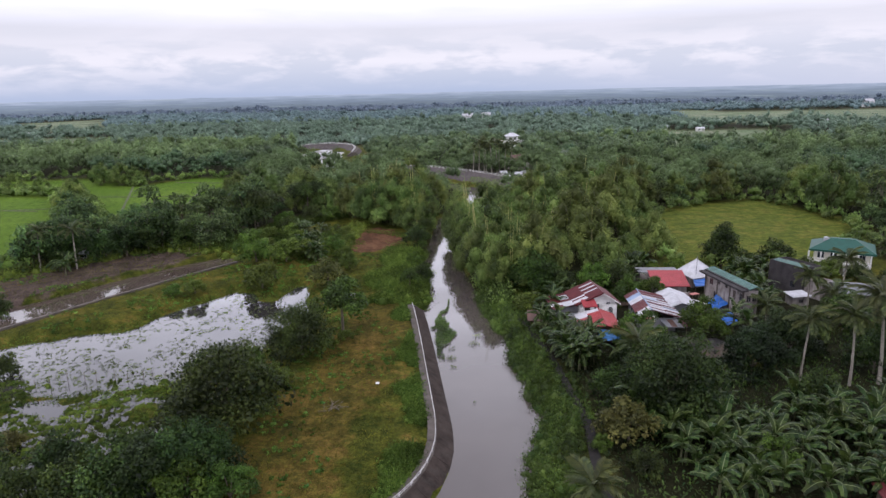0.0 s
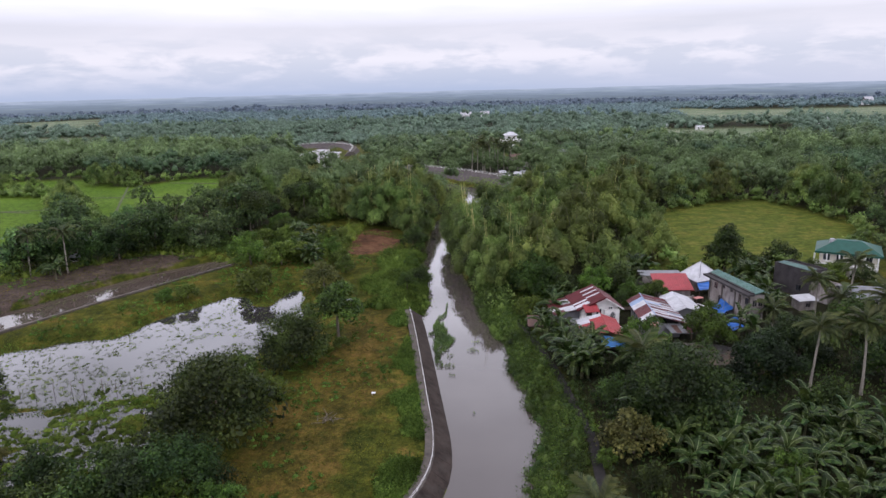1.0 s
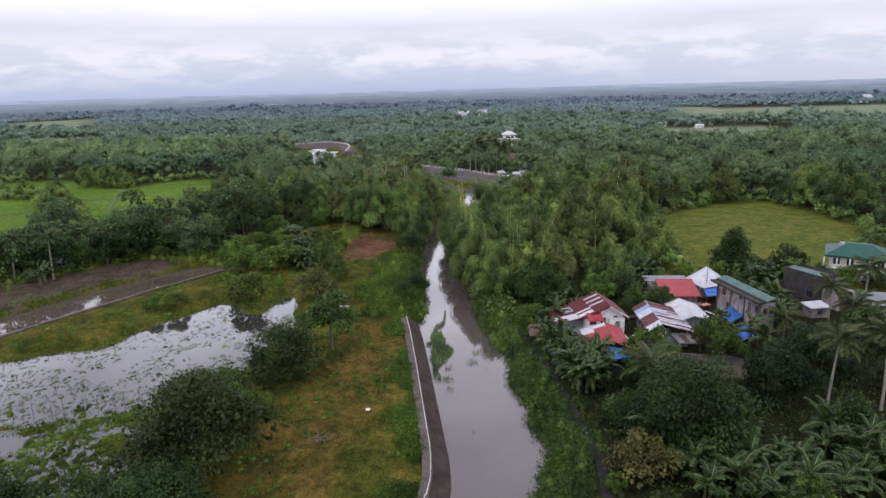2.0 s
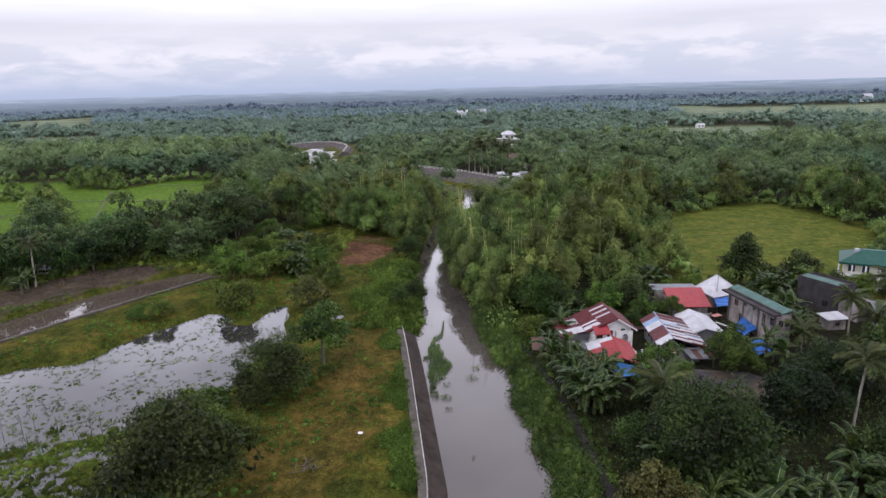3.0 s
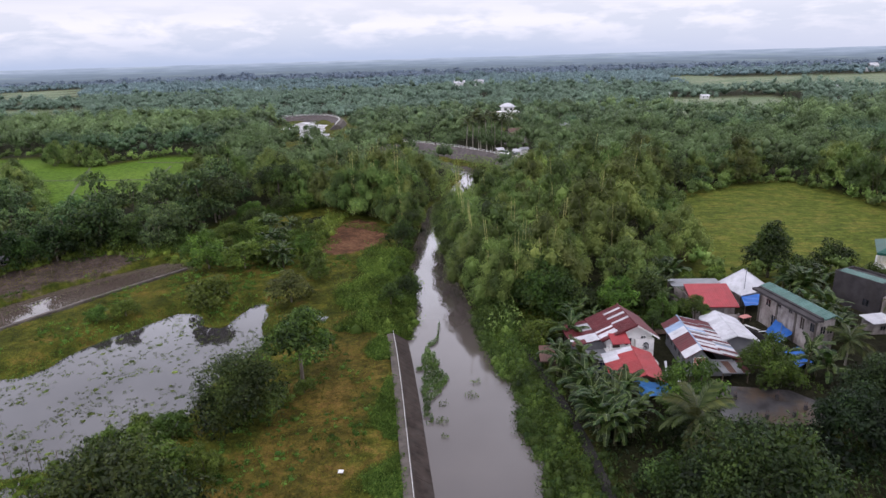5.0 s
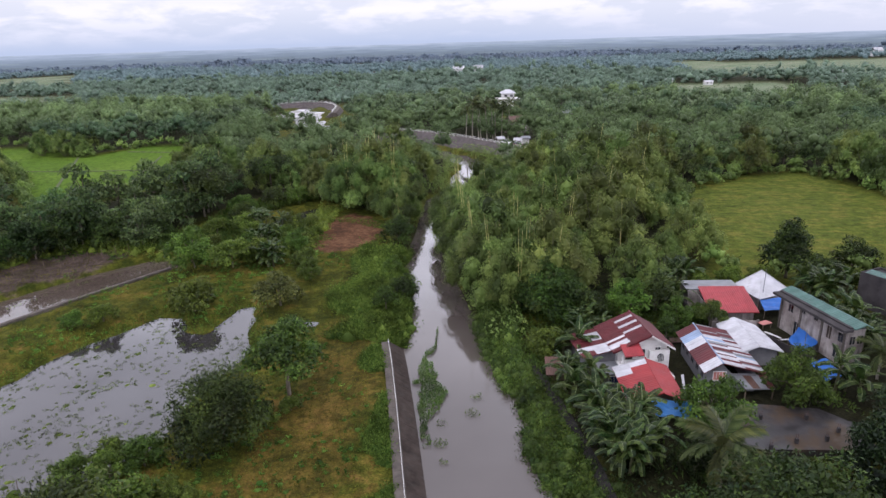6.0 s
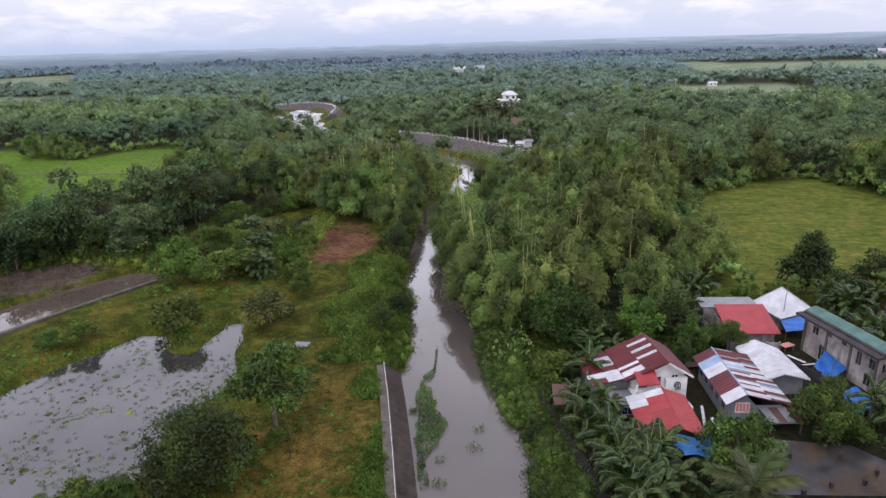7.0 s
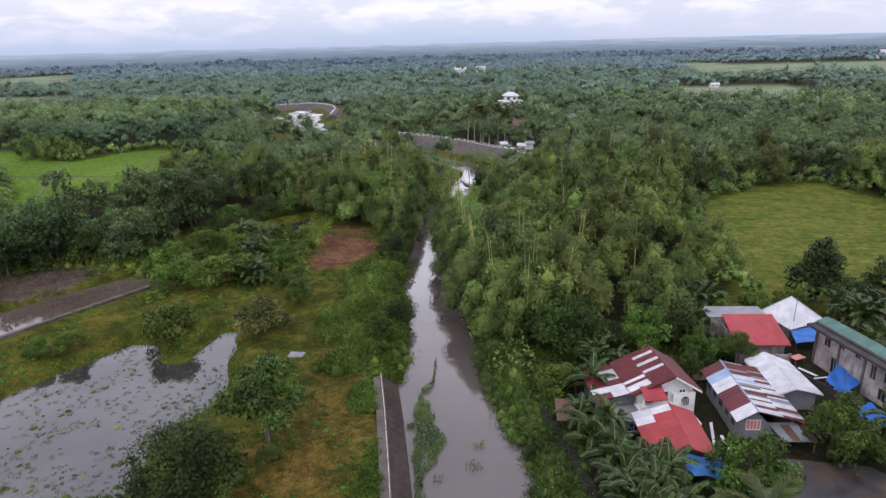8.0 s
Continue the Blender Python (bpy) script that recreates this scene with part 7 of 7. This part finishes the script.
def right_bank(X, Y):
    d, b = river_distance(X, Y)
    ragged_ = 1.2 * waves(X, Y, 51, 0.5)
    return (b > 0) & (d > -0.9 + ragged_ * 0.8) & (d < 4.6 + ragged_) & (np.abs(X - np.interp(Y, [44, 59, 66, 73, 82, 91, 97, 103], [13.2, 12.8, 13.2, 12.2, 11.2, 9.4, 8.0, 6.2])) > 0.75)


X, Y = sown(60000, 0, 20, 45, 125, 1, right_bank)
tufts("bank_weeds", "leafy green weeds covering the river bank", "weeds", X[:9000], Y[:9000], 0.36, 0.09, LEAF_LIGHT, 2, rise=0.8, wild=0.6, lift=0.5, z=None)
r_ = np.random.RandomState(33)
X, Y = X[-1150:], Y[-1150:]
mounds("bank_bushes", "low mounds of green bank weeds", "weeds", X, Y, 0.4 + 2.0 * r_.rand(len(X)) ** 2, r_.uniform(0.6, 1.7, len(X)), 52, 0.32, 0.12, BANK_LEAF, 34, vary=0.42)


def left_bank_tall(X, Y):
    d, b = river_distance(X, Y)
    n = waves(X, Y, 52, 0.35)
    return (b < 0) & (Y > 108) & (d > -0.8 + 0.7 * n) & (d < 9 + 4 * n) & (Y < 148)


X, Y = sown(30000, -32, -5, 106, 150, 3, left_bank_tall)
tufts("reeds", "tall bright green reeds and weeds", "weeds", X[:9000], Y[:9000], 0.7, 0.13, WEED, 4, rise=0.9, wild=0.7, lift=0.8)
r_ = np.random.RandomState(39)
X, Y = X[::8], Y[::8]
mounds("weed_mounds", "lush green mounds of weeds on the bank", "weeds", X, Y, 0.5 + 2.4 * r_.rand(len(X)) ** 2, r_.uniform(0.6, 1.8, len(X)), 50, 0.36, 0.13, WEED, 40, vary=0.4)


def wall_weeds(X, Y):
    e = left_edge_of_wall(Y)
    n = waves(X, Y, 53, 0.4)
    return (X < e) & (X > e - 1.6 - 5.0 * n) & (n > -0.2) & (Y < 110)


X, Y = sown(40000, -26, -3, 48, 110, 5, wall_weeds)
tufts("wall_weeds", "low leafy weeds beside the river wall", "weeds", X[:9000], Y[:9000], 0.32, 0.09, WEED, 6, rise=0.5, wild=0.7, lift=0.35)
r_ = np.random.RandomState(35)
X, Y = X[-1000:], Y[-1000:]
mounds("weed_mounds", "low leafy green mounds beside the river wall", "weeds", X, Y, r_.uniform(0.3, 1.1, len(X)), r_.uniform(0.4, 1.0, len(X)), 40, 0.26, 0.10, WEED, 36, vary=0.4)


def marsh_clumps(X, Y):
    n = waves(X, Y, 54, 0.5) + 0.6 * waves(X, Y, 67, 1.1)
    return (n > np.interp(Y, [60, 68, 77, 82], [-1.1, -0.6, 0.15, 0.7])) & (edge_distance(X, Y, MARSH_RING) < 2)


X, Y = sown(60000, -88, -30, 46, 84, 7, marsh_clumps)
tufts("marsh_grass", "bright green mounded marsh grass in shallow water", "grass", X[:12000], Y[:12000], 0.30, 0.10, MARSH_LEAF, 8, rise=0.5, wild=0.6, lift=0.25)
r_ = np.random.RandomState(37)
X, Y = X[-3600:], Y[-3600:]
mounds("marsh_mounds", "bright green cushions of marsh plants in shallow water", "marsh plants", X, Y, r_.uniform(0.15, 0.6, len(X)), 0.25 + 0.8 * r_.rand(len(X)) ** 2, 16, 0.22, 0.10, MARSH_LEAF, 38, wild=0.5, vary=0.4, core=0.66)


def pond_tufts(X, Y):
    near = np.clip((102 - Y + 0.35 * (X + 55)) / 26, -0.6, 1)
    thin = np.random.RandomState(60).rand(len(X)) < 0.55 + 0.45 * near
    return thin & (edge_distance(X, Y, POND_RING) < 0.5) & (waves(X, Y, 55, 0.35) + 0.5 * waves(X, Y, 59, 0.9) > -0.45 - 0.5 * near)


X, Y = sown(4300, -80, -30, 70, 124, 9, pond_tufts)
r_ = np.random.RandomState(10)
R = 0.16 + 0.2 * r_.rand(len(X)) + 0.9 * r_.rand(len(X)) ** 8
mounds("pond_grass", "olive green grass mats standing in the flooded field", "grass", X, Y, R * 0.3 + 0.04, R, 26, 0.17, 0.05, MARSH_GRASS, 11, rise=0.6, wild=0.7, core=0.4)


def pond_rim(X, Y):
    e = edge_distance(X, Y, POND_RING)
    return (e > -0.6) & (e < 2.5) & (land(X, Y) < 0.6)


X, Y = sown(40000, -82, -26, 68, 128, 11, pond_rim)
tufts("pond_edge_grass", "lush green grass round the flooded field", "grass", X[:9000], Y[:9000], 0.42, 0.12, WEED, 12, rise=0.6, wild=0.7, lift=0.2)


def meadow_left(X, Y):
    d, b = river_distance(X, Y)
    return (b < 0) & (edge_distance(X, Y, POND_RING) > 0.5) & (edge_distance(X, Y, CANAL_RING) > 0.7) & (X < left_edge_of_wall(Y) - 0.3) & inside(X, Y, OPEN_LEFT) & (land(X, Y) > 0.3) & (edge_distance(X, Y, EARTH_RINGS[0]) > 0)


X, Y = sown(150000, -110, -4, 46, 165, 13, meadow_left)
tufts("meadow_grass", "ochre and green rough grass", "grass", X[:62000], Y[:62000], 0.28, 0.075, GRASS, 14, rise=0.45, wild=0.9, lift=0.1)


def canal_strip(X, Y):
    n = waves(X, Y, 56, 0.3)
    mid_x = np.interp(Y, [84, 100, 112, 116, 121.3, 131.7, 138, 147], [-94, -87, -81.5, -79.2, -75.8, -71, -64, -58])
    a = np.abs(X - mid_x) < 0.55 + 0.8 * n
    return (a & (n > -0.3)) | ((edge_distance(X, Y, CANAL_RING) > -0.7) & (edge_distance(X, Y, CANAL_RING) < 1.2) & (n > 0.2))


X, Y = sown(40000, -106, -52, 82, 150, 15, canal_strip)
tufts("canal_grass", "green grass strips standing in the canal", "grass", X[:5500], Y[:5500], 0.7, 0.12, LEAF_LIGHT, 16, rise=0.9, wild=0.5, lift=0.3)


def tall_cane(X, Y):
    return inside(X, Y, [(-74, 149), (-56, 146), (-44, 141), (-36, 142), (-36, 160), (-52, 163), (-72, 158)]) | inside(X, Y, [(-60, 163), (-60, 174), (-54, 188), (-44, 196), (-40, 188), (-47, 176), (-50, 164)]) & (edge_distance(X, Y, CREEK_RING) > 3.0)


X, Y = sown(26000, -80, -34, 138, 197, 17, tall_cane)
tufts("tall_grass", "tall green cane grass behind the canal", "grass", X[:9000], Y[:9000], 1.2, 0.22, BANK_LEAF, 18, rise=1.3, wild=0.4, lift=1.2)


def raft(X, Y):
    c = np.interp(Y, [84, 90, 94, 96, 99, 102, 105, 108], [-4.6, -5.5, -5.8, -5.2, -5.9, -6.5, -6.6, -5.4])
    w = np.interp(Y, [84, 90, 94, 96, 99, 102, 104, 105, 107, 109], [0.2, 0.5, 1.2, 1.9, 1.5, 1.1, 0.4, 0.2, 0.45, 0.1])
    return np.abs(X - c) < w * (1 + 0.9 * waves(X, Y, 57, 1.4)) * (waves(X, Y, 69, 1.8) > -0.4 - 0.08 * (Y - 90))


X, Y = sown(26000, -9, -1, 86, 114, 19, raft)
tufts("floating_weeds", "raft of green water plants along the wall", "water plants", X[:5200], Y[:5200], 0.34, 0.07, BANK_LEAF, 20, rise=1.0, wild=0.6, lift=0.25, z=0.03)


def drift(X, Y):
    spots = [(0.2, 95.5, 0.7), (-0.3, 92.0, 0.9), (-3.6, 86.5, 0.8), (-3.0, 83.5, 0.5), (-3.6, 90, 0.7), (8.4, 72, 0.8), (9.0, 66, 1.0), (0.2, 73, 0.22), (7.2, 79, 0.6)]
    return np.any([np.hypot(X - a, Y - b) < c for a, b, c in spots], 0)


X, Y = sown(26000, -6, 12, 60, 100, 21, drift)
tufts("floating_weeds", "scattered green water plants drifting on the river", "water plants", X[:900], Y[:900], 0.4, 0.06, WEED, 22, rise=0.8, wild=0.7, lift=0.15, z=0.03)


def village_floor(X, Y):
    return inside(X, Y, [(13.5, 44), (13, 70), (11, 88), (14, 92), (23, 82), (25, 80), (38, 81), (46, 92), (62, 98), (90, 112), (96, 44)]) | inside(X, Y, [(4, 106), (11, 106), (24, 107), (30, 112), (31, 128), (12, 124), (3, 118)])


X, Y = sown(40000, 2, 96, 44, 130, 23, village_floor)
yx, yy = sown(14000, 5, 40, 80, 122, 68, lambda X, Y: inside(X, Y, [(4.5, 104), (9, 97), (10.2, 100), (10, 108), (14, 110), (22, 108), (23, 104), (27, 108), (31, 111.5), (31, 114), (29, 124), (8, 118)]) | inside(X, Y, [(24, 81), (38, 80), (38.5, 82.6), (25, 82.6)]) | inside(X, Y, [(36, 93), (40, 90), (44, 97), (42.5, 98), (38, 97)]))
tufts("yard_weeds", "bright green weeds and low shrubs between the houses", "weeds", yx[:5000], yy[:5000], 0.5, 0.18, LEAF_LIGHT, 69, rise=0.5, wild=0.8, lift=0.7)
tufts("undergrowth", "dense dark green undergrowth among bananas", "undergrowth", X[:22000], Y[:22000], 0.55, 0.2, LEAF_DEEP, 24, rise=0.4, wild=0.8, lift=1.1)


def thicket(X, Y):
    d, b = river_distance(X, Y)
    n = waves(X, Y, 58, 0.25)
    return (d > np.where(Y > 150, 0.3, -0.5) + 0.8 * n) & (d < 5.0) & (Y > np.where(b > 0, 108, 165)) & (Y < 262)


X, Y = sown(60000, -40, 12, 106, 262, 25, thicket)
tufts("bank_thicket", "dense green bushes hanging over the river", "bushes", X[:20000], Y[:20000], 0.7, 0.22, BAMBOO_LEAF, 26, rise=0.1, wild=0.8, lift=2.8)


def clumpy_land(X, Y):
    return meadow_left(X, Y) & (waves(X, Y, 61, 0.16) + 0.4 * waves(X, Y, 62, 0.5) > 0.05)


X, Y = sown(9000, -108, -6, 48, 165, 27, clumpy_land)
r_ = np.random.RandomState(29)
X, Y = X[:1500], Y[:1500]
mounds("leafy_clumps", "low leafy weed clumps scattered over rough grass", "weeds", X, Y, r_.uniform(0.15, 0.55, len(X)), 0.2 + 0.7 * r_.rand(len(X)) ** 2, 24, 0.24, 0.09, WEED, 28, vary=0.4)


def woods_edge(X, Y):
    n = waves(X, Y, 63, 0.2)
    e = edge_distance(X, Y, OPEN_LEFT)
    return (e > -1.5 + n) & (e < 4.5) & (X < -32) & (Y > 118) & (edge_distance(X, Y, CREEK_RING) > 1.0)


X, Y = sown(9000, -125, -32, 112, 185, 31, woods_edge)
r_ = np.random.RandomState(64)
X, Y = X[:330], Y[:330]
mounds("edge_bushes", "tangled green bushes along the edge of the woods", "bushes", X, Y, r_.uniform(0.8, 3.2, len(X)), r_.uniform(0.7, 1.8, len(X)), 60, 0.46, 0.18, LEAF_LIGHT, 65, rise=0.2, wild=0.7)


def earth_heap(X, Y):
    return (edge_distance(X, Y, EARTH_RINGS[0]) < 1.5) & (waves(X, Y, 66, 0.5) > 0.25)


X, Y = sown(2600, -36, -16, 146, 178, 32, earth_heap)
tufts("heap_weeds", "sparse weeds on turned brown earth", "weeds", X[:420], Y[:420], 0.4, 0.12, WEED, 33, rise=0.4, wild=0.8, blades=7, reach=0.3)
